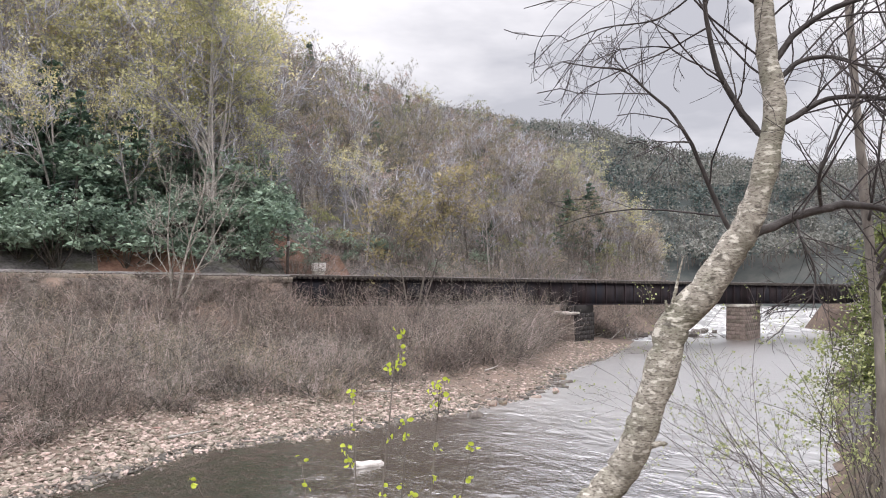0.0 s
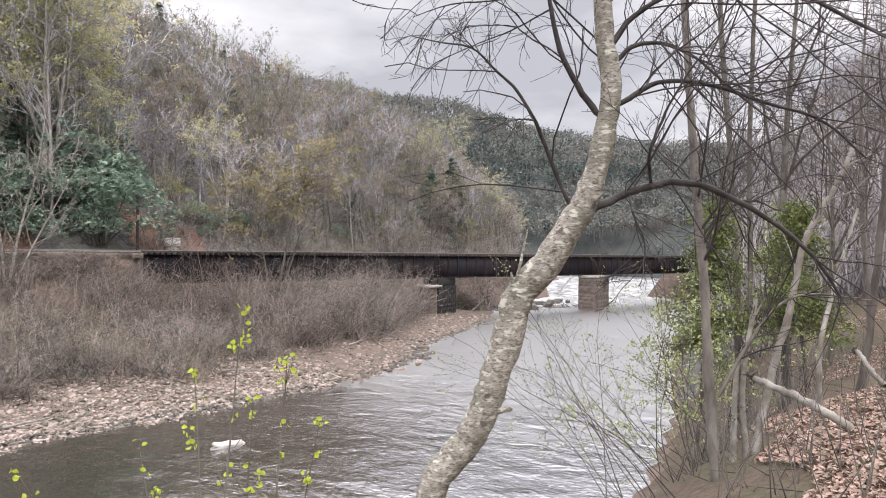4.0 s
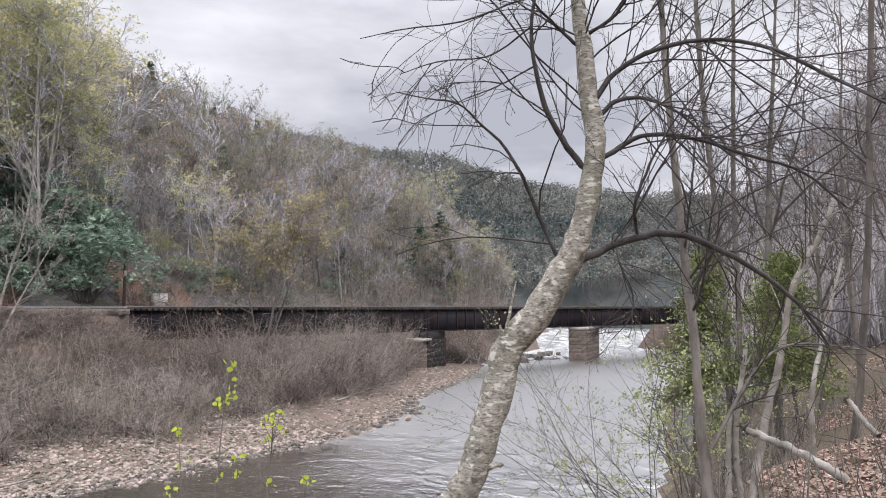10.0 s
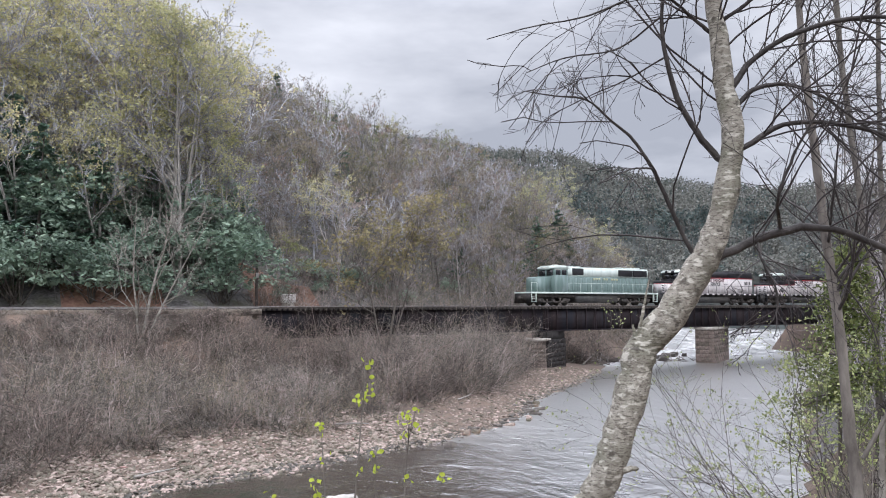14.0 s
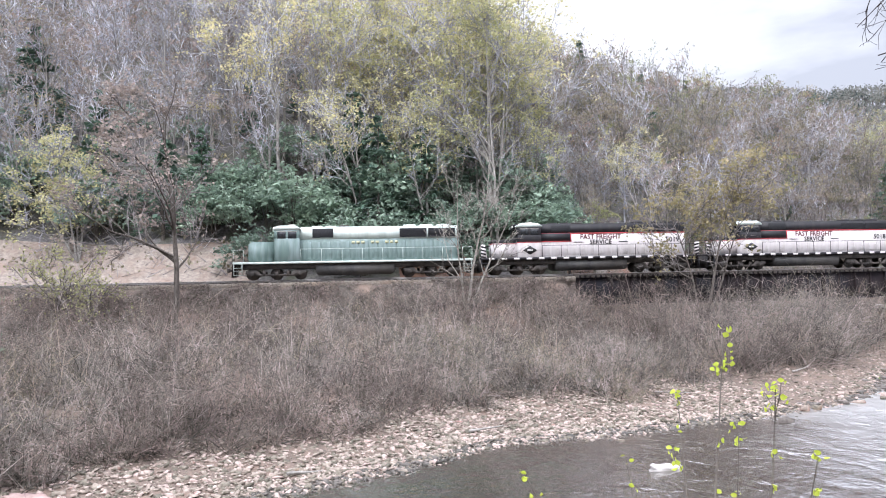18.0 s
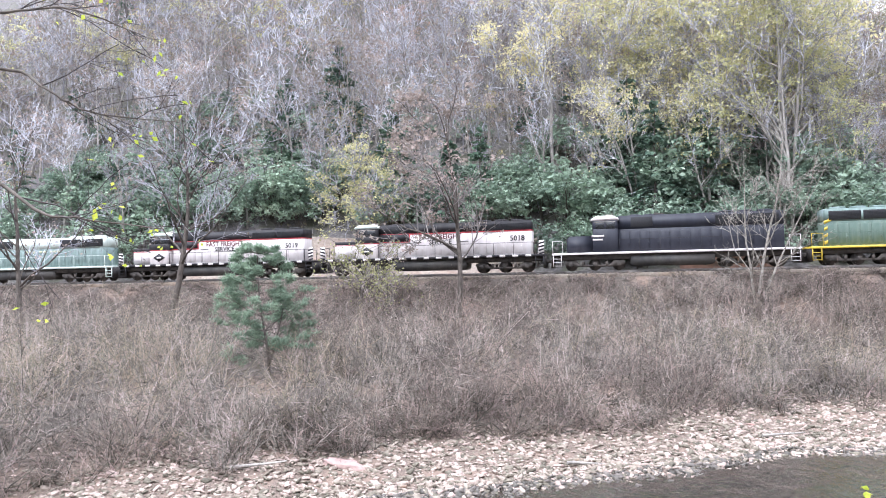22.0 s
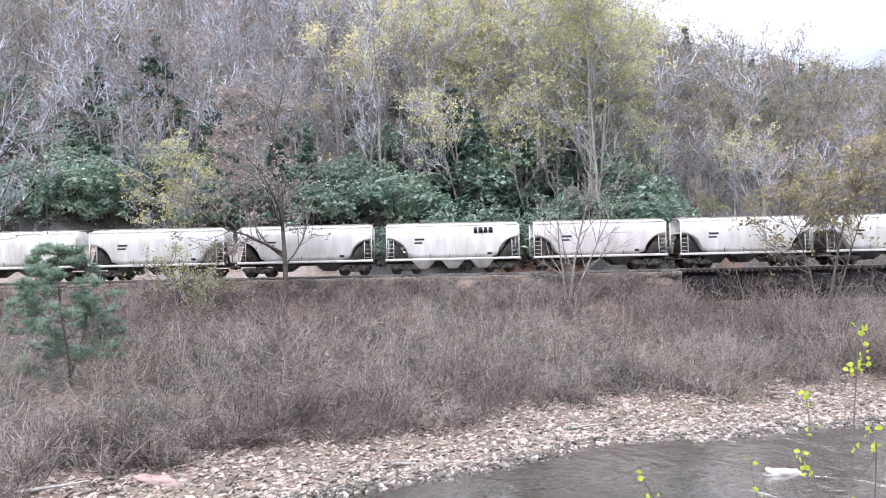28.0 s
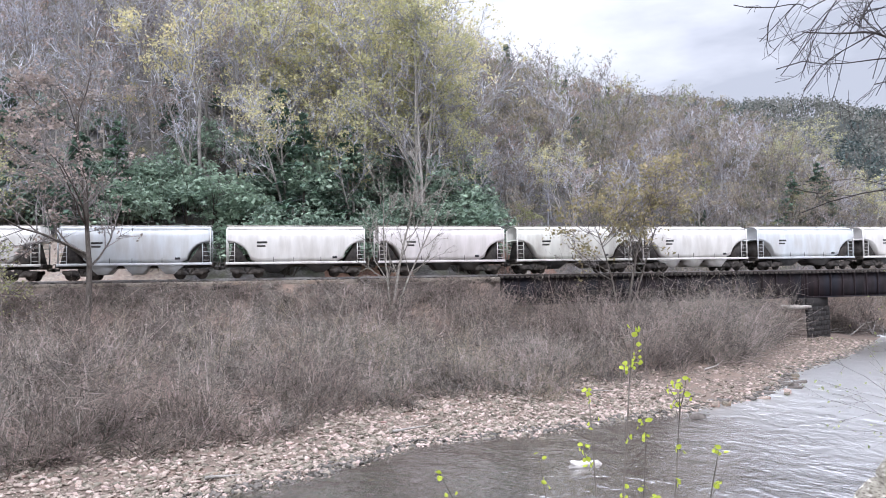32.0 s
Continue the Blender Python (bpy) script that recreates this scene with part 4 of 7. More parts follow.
def slab(seed):
    """A flat, broken stone with a few crooked faces."""
    rng = np.random.default_rng(seed)
    v, f = block(-0.5, 0.5, -0.36, 0.36, -0.14, 0.14)
    v = v + rng.normal(size=v.shape) * (0.14, 0.12, 0.05)
    top = v[:, 2] > 0
    v[top, :2] *= rng.uniform(0.6, 0.95)
    return v, f


def gravel():
    rng = np.random.default_rng(12)
    forms = [slab(60 + i) for i in range(8)]
    V, F, DV, DF, base, dbase = [], [], [], [], 0, 0
    for _ in range(36000):
        x = rng.uniform(-24, 62) if rng.uniform() < 0.4 else rng.uniform(-19, 24)
        d = rng.uniform(-0.6, 9.5) if rng.uniform() < 0.8 else rng.uniform(-1.2, 1.0)
        y = float(np.interp(x, FAR_X, FAR_Y)) + d / 0.85
        if y > 64:
            continue
        v, f = forms[int(rng.integers(0, 8))]
        size = 0.07 + 0.23 * rng.uniform() ** 3 + (0.05 if d < 2 else 0)
        m = np.array(Euler((rng.normal() * 0.33, rng.normal() * 0.33, rng.uniform(0, 6.28))).to_matrix()) * size
        w = v @ m.T + (x, y, max(float(land(x, y)), -0.12) + size * 0.08)
        if d < 0.5 and rng.uniform() < 0.55:
            DV.append(w), DF.append(f + dbase)
            dbase += len(v)
        else:
            V.append(w), F.append(f + base)
            base += len(v)
    thing("gravel_bar_stones", mesh("gravel_bar_stones", [(np.concatenate(V), np.concatenate(F))], STONES), "pale grey and pinkish flat stones strewn over the gravel bar", "stones", kind="stuff")
    thing("waterline_stones", mesh("waterline_stones", [(np.concatenate(DV), np.concatenate(DF))], DARK_STONE), "dark wet stones along the waterline", "stones", kind="stuff")


gravel()


# ---- railway ----
TRACK_Y, RAIL_Z = 65.3, 7.6


def railway():
    for side in (-0.75, 0.75):
        y = TRACK_Y + side
        web = [block(-420, 700, y - 0.035, y + 0.035, RAIL_Z - 0.05, RAIL_Z, 0.008), block(-420, 700, y - 0.01, y + 0.01, RAIL_Z - 0.14, RAIL_Z - 0.05),
               block(-420, 700, y - 0.07, y + 0.07, RAIL_Z - 0.17, RAIL_Z - 0.14)]
        thing("rail", mesh("rail", web, RAILSTEEL), "worn steel rail on timber ties", "rail", "rails", "structure")
    tie = mesh("tie", [block(-0.12, 0.12, -1.55, 1.55, -0.2, 0, 0.015)], TIMBER)
    deck = thing("bridge_deck", mesh("bridge_deck", [block(21.4, 113.6, TRACK_Y - 1.45, TRACK_Y - 1.2, RAIL_Z - 0.17, RAIL_Z - 0.03, 0.02),
                                                     block(21.4, 113.6, TRACK_Y + 1.2, TRACK_Y + 1.45, RAIL_Z - 0.17, RAIL_Z - 0.03, 0.02)], TIMBER),
                 "open timber deck with guard beams on the bridge", "bridge deck", kind="structure")
    for i in range(184):
        child("tie", tie, deck, pose(21.7 + i * 0.5, TRACK_Y, RAIL_Z - 0.174))
    bed = thing("track_bed", mesh("track_bed", [block(-420, 21.3, TRACK_Y - 2.2, TRACK_Y + 2.2, 6.9, RAIL_Z - 0.24, 0.05), block(113.8, 700, TRACK_Y - 2.2, TRACK_Y + 2.2, 6.9, RAIL_Z - 0.24, 0.05)], BALLAST),
                "grey ballast bed of the railway", "track bed", kind="structure")
    for i in range(110):
        child("tie", tie, bed, pose(21.0 - i * 0.6, TRACK_Y, RAIL_Z - 0.16))


railway()


def bridge():
    ends_x = (21.6, 54.8, 85.2, 113.4)
    for n in range(3):
        x0, x1 = ends_x[n] + 0.06, ends_x[n + 1] - 0.06
        span = thing("girder_span", None, "rust-dark riveted plate girder span carrying the railway", "bridge", "spans of the railway bridge")
        for y in (TRACK_Y - 1.1, TRACK_Y + 1.1):
            child("web_plate", mesh("web_plate", [block(x0, x1, y - 0.02, y + 0.02, 4.82, 7.2)], RUST), span)
            child("top_flange", mesh("top_flange", [block(x0, x1, y - 0.24, y + 0.24, 7.2, 7.4, 0.02)], RUST), span)
            child("bottom_flange", mesh("bottom_flange", [block(x0, x1, y - 0.24, y + 0.24, 4.7, 4.82, 0.02)], RUST), span)
        rib = mesh("stiffener", [block(-0.05, 0.05, -0.17, 0, 4.82, 7.2, 0.01), block(-0.1, 0.1, -0.03, 0, 4.82, 7.2)], RUST)
        strip = mesh("cover_strip", [block(-0.24, 0.24, -0.05, 0, 4.82, 7.2, 0.01)], RUST)
        count = 21
        for i in range(count):
            x = x0 + 0.12 + (x1 - x0 - 0.24) * i / (count - 1)
            child("stiffener", rib, span, pose(x, TRACK_Y - 1.12, 0))
            if i % 5 == 0:
                child("cover_strip", strip, span, pose(x, TRACK_Y - 1.122, 0))
        brace = mesh("cross_frame", [tubes(np.array([[(0, -1.08, 4.95), (0, 1.08, 7.1)], [(0, -1.08, 7.1), (0, 1.08, 4.95)]]), np.full((2, 2), 0.06), 4)], RUST)
        for i in range(0, count, 4):
            child("cross_frame", brace, span, pose(x0 + 0.3 + (x1 - x0 - 0.6) * i / (count - 1), TRACK_Y, 0))


bridge()


def courses(parent, x0, x1, y0, y1, z0, z1, rise=0.5, run=1.1, seed=1, proud=0.05, mat=MASONRY):
    """Dressed stones on the four faces of a pier, course by course."""
    rng = np.random.default_rng(seed)
    made = {}
    z, row = z0, 0
    while z < z1 - 0.1:
        for axis, fixed, a, b in (("x", y0, x0, x1), ("x", y1, x0, x1), ("y", x0, y0, y1), ("y", x1, y0, y1)):
            s = a - (run / 2 if row % 2 else 0)
            while s < b - 0.05:
                lo, hi = max(s, a), min(s + run, b)
                s += run
                if hi - lo < 0.15:
                    continue
                key = (axis, round(hi - lo, 2))
                if key not in made:
                    w, t = (hi - lo) / 2 - 0.012, proud + 0.06
                    made[key] = mesh("stone", [block(-w, w, -t, t, 0.012, rise - 0.012, 0.02) if axis == "x" else block(-t, t, -w, w, 0.012, rise - 0.012, 0.02)], mat)
                m = (lo + hi) / 2
                o = rng.uniform(-0.015, 0.015)
                child("stone", made[key], parent, pose(m, fixed + o, z) if axis == "x" else pose(fixed + o, m, z))
        z += rise
        row += 1


def piers():
    # body and courses take the dark copy, bridge shadow painted into the stone
    one = thing("bridge_pier", mesh("bridge_pier", [block(-0.8, 0.8, -2.9, 2.6, -1.2, 3.75), block(-0.75, 0.75, -1.7, 2.6, 3.75, 4.66, 0.03)], SHADED_MASONRY),
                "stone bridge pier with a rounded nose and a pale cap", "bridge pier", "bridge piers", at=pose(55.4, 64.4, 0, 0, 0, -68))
    child("nose", mesh("nose", [upright_drum(0, -2.9, -1.2, 3.7, 1.08, 1.0, 20)], MASONRY), one)
    nose_stone = mesh("stone", [block(-0.29, 0.29, -0.06, 0.06, 0.012, 0.45, 0.02)], MASONRY)
    for row in range(8):
        for k in range(11):
            a = 360 / 11 * (k + 0.5 * (row % 2))
            r = 1.055 - 0.016 * row
            child("stone", nose_stone, one, pose(math.sin(radians(a)) * r, -2.9 - math.cos(radians(a)) * r, 0.05 + row * 0.457, 0, 0, a))
    child("cap", mesh("cap", [upright_drum(0, -2.9, 3.7, 4.0, 1.3, 1.25, 20), block(-1.25, 1.25, -2.9, -1.75, 3.756, 3.98, 0.04)], CONCRETE), one, label="pale weathered cap stone")
    for x in (-0.5, 0.5):
        child("bearing", mesh("bearing", [block(x - 0.25, x + 0.25, -1.2, -0.6, 4.66, 4.7)], DARKSTEEL), one)
        child("bearing", mesh("bearing", [block(x - 0.18, x + 0.18, -2.7, -2.0, 4.0, 4.7, 0.03)], DARKSTEEL), one)
    courses(one, -0.8, 0.8, -2.0, 2.6, 0.3, 3.7, seed=3, mat=SHADED_MASONRY)
    two = thing("bridge_pier", mesh("bridge_pier", [block(-1.15, 1.15, -4.0, 4.0, -1.2, 4.66)], MASONRY),
                "broad stone bridge pier standing in the river", "bridge pier", "bridge piers", at=pose(85.2, 65.0, 0, 0, 0, -66))
    courses(two, -1.15, 1.15, -4.0, 4.0, -0.3, 4.5, seed=4)
    child("cap", mesh("cap", [block(-1.3, 1.3, -4.2, 4.2, 4.36, 4.68, 0.04)], CONCRETE), two)
    for x, a in ((20.9, 0), (114.1, 1)):
        ab = thing("bridge_abutment", mesh("bridge_abutment", [block(-0.75, 0.6, -1.5, 1.5, 0.0, 7.3), block(-0.95, -0.75, -2.0, 2.0, 4.0, 7.2) if a == 0 else block(0.75, 0.95, -2.0, 2.0, 4.0, 7.2)], MASONRY),
                   "dark weathered stone bridge abutment", "abutment", "bridge abutments", at=pose(x, TRACK_Y, 0))
        child("seat", mesh("seat", [block(-0.6, 0.9, -2.2, 2.2, 4.3, 4.69, 0.03) if a == 0 else block(-0.9, 0.6, -2.2, 2.2, 4.3, 4.69, 0.03)], CONCRETE), ab)


piers()


# ---- train ----
WHITE_CAR = [paint("hopper_white_%d" % i, c, dirt=(0.36, 0.33, 0.3), amount=a, scale=0.9) for i, (c, a) in enumerate((
    ((0.68, 0.655, 0.63), 0.45), ((0.62, 0.605, 0.58), 0.55), ((0.66, 0.61, 0.6), 0.45), ((0.56, 0.58, 0.6), 0.5), ((0.68, 0.67, 0.62), 0.7)))]
BLACK = paint("black_paint", (0.016, 0.015, 0.019), dirt=(0.045, 0.038, 0.036), amount=0.35, rough=0.6)
NAVY = paint("blue_black_paint", (0.018, 0.02, 0.032), dirt=(0.04, 0.04, 0.048), amount=0.3, rough=0.55)
OFFWHITE = paint("off_white_paint", (0.74, 0.69, 0.69), dirt=(0.4, 0.34, 0.32), amount=0.35)
MAROON = paint("maroon_paint", (0.1, 0.022, 0.03), amount=0.2)
RED = paint("red_stripe_paint", (0.42, 0.04, 0.05), amount=0.2)
GREEN = paint("faded_green_paint", (0.14, 0.2, 0.185), dirt=(0.25, 0.31, 0.31), amount=0.75)
GREEN_PALE = paint("weathered_pale_green_paint", (0.6, 0.66, 0.62), dirt=(0.38, 0.44, 0.41), amount=0.5)
GREEN_DARK = paint("dark_green_paint", (0.085, 0.135, 0.11), dirt=(0.16, 0.2, 0.17), amount=0.6, rough=0.6)
YELLOW = paint("yellow_paint", (0.68, 0.5, 0.06), dirt=(0.3, 0.22, 0.08), amount=0.3)
FADED_CREAM = paint("faded_cream_paint", (0.5, 0.47, 0.27), dirt=(0.3, 0.34, 0.28), amount=0.6)
GRIME = material("running_gear_grime", (0.022, 0.02, 0.02), (0.075, 0.066, 0.06), 3.0, rough=0.8, stain=(0.12, 0.1, 0.085), amount=0.4)
TANK = material("tank_grime", (0.02, 0.02, 0.022), (0.06, 0.057, 0.055), 1.5, rough=0.6, stain=(0.09, 0.08, 0.07), amount=0.4)
GRILLE = material("radiator_grille", (0.012, 0.012, 0.014), (0.03, 0.03, 0.034), 20.0, rough=0.7)
WINDOW = material("cab_glass", (0.012, 0.014, 0.016), (0.02, 0.022, 0.025), 2.0, rough=0.08, bump=0.0, spec=0.6)
LAMP = paint("lamp_lens", (0.75, 0.75, 0.7), amount=0.1, rough=0.15)


def letters(text, size, x, z, y, parent, mat, name="lettering", label=""):
    """Words on the near side of a thing, lying 6 mm off the plate."""
    cu = bpy.data.curves.new("letters", "FONT")
    cu.body, cu.size, cu.align_x, cu.extrude = text, size, "CENTER", 0.003
    cu.resolution_u, cu.offset = 2, 0.012
    tmp = bpy.data.objects.new("letters", cu)
    me = bpy.data.meshes.new_from_object(tmp)
    bpy.data.objects.remove(tmp)
    me.transform(Matrix.Translation((x, y, z)) @ Matrix.Rotation(radians(90), 4, "X"))
    me.materials.clear()
    me.materials.append(mat)
    return child(name, me, parent, label=label)


def bogie(axles, gap, wheel):
    """Side frames, bolster and springs of a truck round its own centre."""
    half = gap * (axles - 1) / 2
    out = []
    for y in (-1.08, 1.08):
        o = [(-half - 0.55, 0.62), (-half - 0.5, 0.82), (-half + 0.4, 0.86), (-half + 0.75, 0.5), (half - 0.75, 0.5), (half - 0.4, 0.86), (half + 0.5, 0.82), (half + 0.55, 0.62),
             (half + 0.3, 0.4), (half - 0.4, 0.34), (-half + 0.4, 0.34), (-half - 0.3, 0.4)]
        out.append(prism(o, y - 0.1, y + 0.1))
        for i in range(axles):
            x = -half + i * gap
            out.append(block(x - 0.17, x + 0.17, y - 0.17, y + 0.17, 0.36, 0.7, 0.04))
        for x in np.linspace(-half + gap * 0.5, half - gap * 0.5, max(axles - 1, 1)):
            out.append(upright_drum(x, y * 1.05, 0.4, 0.78, 0.12, 0.12, 10))
    out.append(block(-0.3, 0.3, -1.0, 1.0, 0.45, 0.95, 0.04))
    return out


WHEELSET = {r: mesh("wheelset", [drum(0, r, r, -0.82, -0.69, 22, 0.17), drum(0, r, r, 0.69, 0.82, 22, 0.17), drum(0, r, 0.08, -0.8, 0.8, 10)], GRIME) for r in (0.42, 0.51)}


def truck(parent, x, axles, gap, wheel):
    t = child("truck", mesh("truck", bogie(axles, gap, wheel), GRIME), parent, pose(x, 0, 0))
    for i in range(axles):
        child("wheelset", WHEELSET[wheel], t, pose((i - (axles - 1) / 2) * gap, 0, 0))


def coupler(parent, x, way):
    child("coupler", mesh("coupler", [block(min(x, x + way * 0.55), max(x, x + way * 0.55), -0.09, 0.09, 0.78, 0.98, 0.02), block(x + way * 0.5 - 0.13, x + way * 0.5 + 0.13, -0.17, 0.17, 0.72, 1.04, 0.04)], GRIME), parent)


def hopper(n, length=12.9):
    """A covered hopper car with curved sides, sloped ends, ladders and roof hatches."""
    paint_mat = WHITE_CAR[(n * 7 + 2) % 5 if n % 3 else 0]
    car = thing("covered_hopper_car", None, ("white", "dirty white", "faint pinkish white", "pale blue-grey", "stained cream")[(n * 7 + 2) % 5 if n % 3 else 0] + " curved-side covered hopper car with arched dark ends", "railway car", "covered hopper cars")
    half = length / 2 - 0.55
    xs = np.concatenate([np.linspace(-half + 0.12, -half + 2.0, 9), np.linspace(-half + 2.6, half - 2.6, 7), np.linspace(half - 2.0, half - 0.12, 9)])
    ang = 9
    rings = []
    for x in xs:
        e = np.clip((half - 0.12 - abs(x)) / 1.9, 0, 1)
        zb = 1.36 + 1.75 * math.sqrt(max(1 - e * e, 0))
        side = []
        for i in range(ang):
            u = i / (ang - 1)
            z = zb + (4.28 - zb) * u
            q = (z - 1.36) / 2.92
            w = 1.53 * (0.93 + 0.07 * math.sin(math.pi * min(q * 1.05, 1)))
            w -= 0.32 * max(0, (q - 0.8) / 0.2) ** 2
            side.append((w, z))
        ring = [(x, -w, z) for w, z in side] + [(x, -0.6, 4.42), (x, 0.6, 4.42)] + [(x, w, z) for w, z in reversed(side)]
        rings.append(ring)
    V = np.array(rings, float)
    k = V.shape[1]
    i = np.arange(V.shape[0] * k).reshape(V.shape[0], k)
    F = np.stack([i[:-1], np.roll(i[:-1], -1, 1), np.roll(i[1:], -1, 1), i[1:]], -1).reshape(-1, 4)
    caps = np.array([[i[e, j], i[e, j + 1], i[e, k - 2 - j], i[e, k - 1 - j]] for e in (0, -1) for j in range(k // 2 - 1)])
    child("body", mesh("body", [(V.reshape(-1, 3), np.concatenate([F, caps]))], paint_mat, smooth=False), car)
    for y in (-1.5, 1.5):
        child("side_sill", mesh("side_sill", [block(-half, half, y - 0.05, y + 0.05, 1.16, 1.37, 0.02)], paint_mat), car)
        child("roof_rail", mesh("roof_rail", [block(-half + 0.1, half - 0.1, y * 0.86 - 0.03, y * 0.86 + 0.03, 4.16, 4.24)], paint_mat), car)
    child("running_board", mesh("running_board", [block(-half, half, -0.5, -0.25, 4.5, 4.54), block(-half, half, 0.25, 0.5, 4.5, 4.54)] + [block(x - 0.03, x + 0.03, -0.5, 0.5, 4.38, 4.5) for x in np.linspace(-half + 0.6, half - 0.6, 8)], CONCRETE), car)
    child("hatch", mesh("hatch", [block(-half + 1.4, half - 1.4, -0.22, 0.22, 4.4, 4.52, 0.03)], paint_mat), car)
    child("underframe", mesh("underframe", [block(-half - 0.15, half + 0.15, -0.2, 0.2, 0.95, 1.3, 0.02)] + [block(e * half - 0.12, e * half + 0.12, -1.5, 1.5, 1.02, 1.3, 0.02) for e in (-1, 1)], GRIME), car)
    for e in (-1, 1):
        xs_ = e * (half - 0.1)
        for y in (-1.45, 1.45):
            post = []
            post.append(block(xs_ - 0.05, xs_ + 0.05, y - 0.05, y + 0.05, 1.2, 4.2))
            post.append(block(xs_ - e * 0.62 - 0.03, xs_ - e * 0.62 + 0.03, y - 0.03, y + 0.03, 1.3, 3.3))
            for z in np.arange(1.55, 3.1, 0.36):
                post.append(block(min(xs_, xs_ - e * 0.62), max(xs_, xs_ - e * 0.62), y - 0.02, y + 0.02, z, z + 0.035))
            child("end_ladder", mesh("end_ladder", post, paint_mat), car)
        child("end_slope", mesh("end_slope", [prism([(e * (half - 0.2), 1.3), (e * (half - 1.9), 1.3), (e * (half - 0.75), 3.0), (e * (half - 0.6), 3.0)], -1.28, 1.28)], GRIME), car)
        child("brake_platform", mesh("brake_platform", [block(xs_ - 0.35, xs_ + 0.35, -1.4, 1.4, 1.3, 1.35)], GRIME), car)
        coupler(car, e * (half + 0.1), e)
        truck(car, e * (half - 1.75), 2, 1.75, 0.42)
    for x in (-1.95, 1.95) if n % 2 else (-2.6, 0, 2.6):
        w = 1.6 if n % 2 else 1.15
        child("outlet_bay", mesh("outlet_bay", [prism([(x - w, 1.3), (x + w, 1.3), (x + 0.35, 0.45), (x - 0.35, 0.45)], -1.25, 1.25)], TANK if n % 4 else paint_mat), car)
    bars = mesh("marking", [block(-0.45, 0.4, -0.004, 0, 0.0, 0.16), block(-0.45, 0.25, -0.004, 0, -0.3, -0.15)], TANK)
    child("marking", bars, car, pose(-half + 3.0, -1.545, 2.95), "rows of small dark marks")
    child("data_plate", mesh("data_plate", [block(-0.2, 0.2, -0.004, 0, -0.09, 0.09)], BLACK), car, pose(half - 2.7, -1.505, 1.72))
    post = mesh("side_post", [block(-0.02, 0.02, -1.515, -1.49, 1.38, 1.78)], TANK)
    for x in (-half + 3.9, -half + 5.6, half - 3.9):
        child("side_post", post, car, pose(x, 0, 0))
    if n == 4:
        for j, w in enumerate((0.34, 0.38, 0.34, 0.36)):
            child("marking", mesh("marking", [block(-w / 2, w / 2, -0.004, 0, 0, 0.5, 0.0)], BLACK), car, pose(half - 3.9 + j * 0.44, -1.553, 3.5), "bold dark marks high on the side")
    return car


def handrail(parent, x0, x1, y, z0, z1, step, mat, name="handrail"):
    posts = [block(x - 0.018, x + 0.018, y - 0.018, y + 0.018, z0, z1) for x in np.linspace(x0, x1, max(2, int(abs(x1 - x0) / step)))]
    posts.append(block(min(x0, x1), max(x0, x1), y - 0.02, y + 0.02, z1 - 0.02, z1 + 0.02))
    child(name, mesh(name, posts, mat), parent)


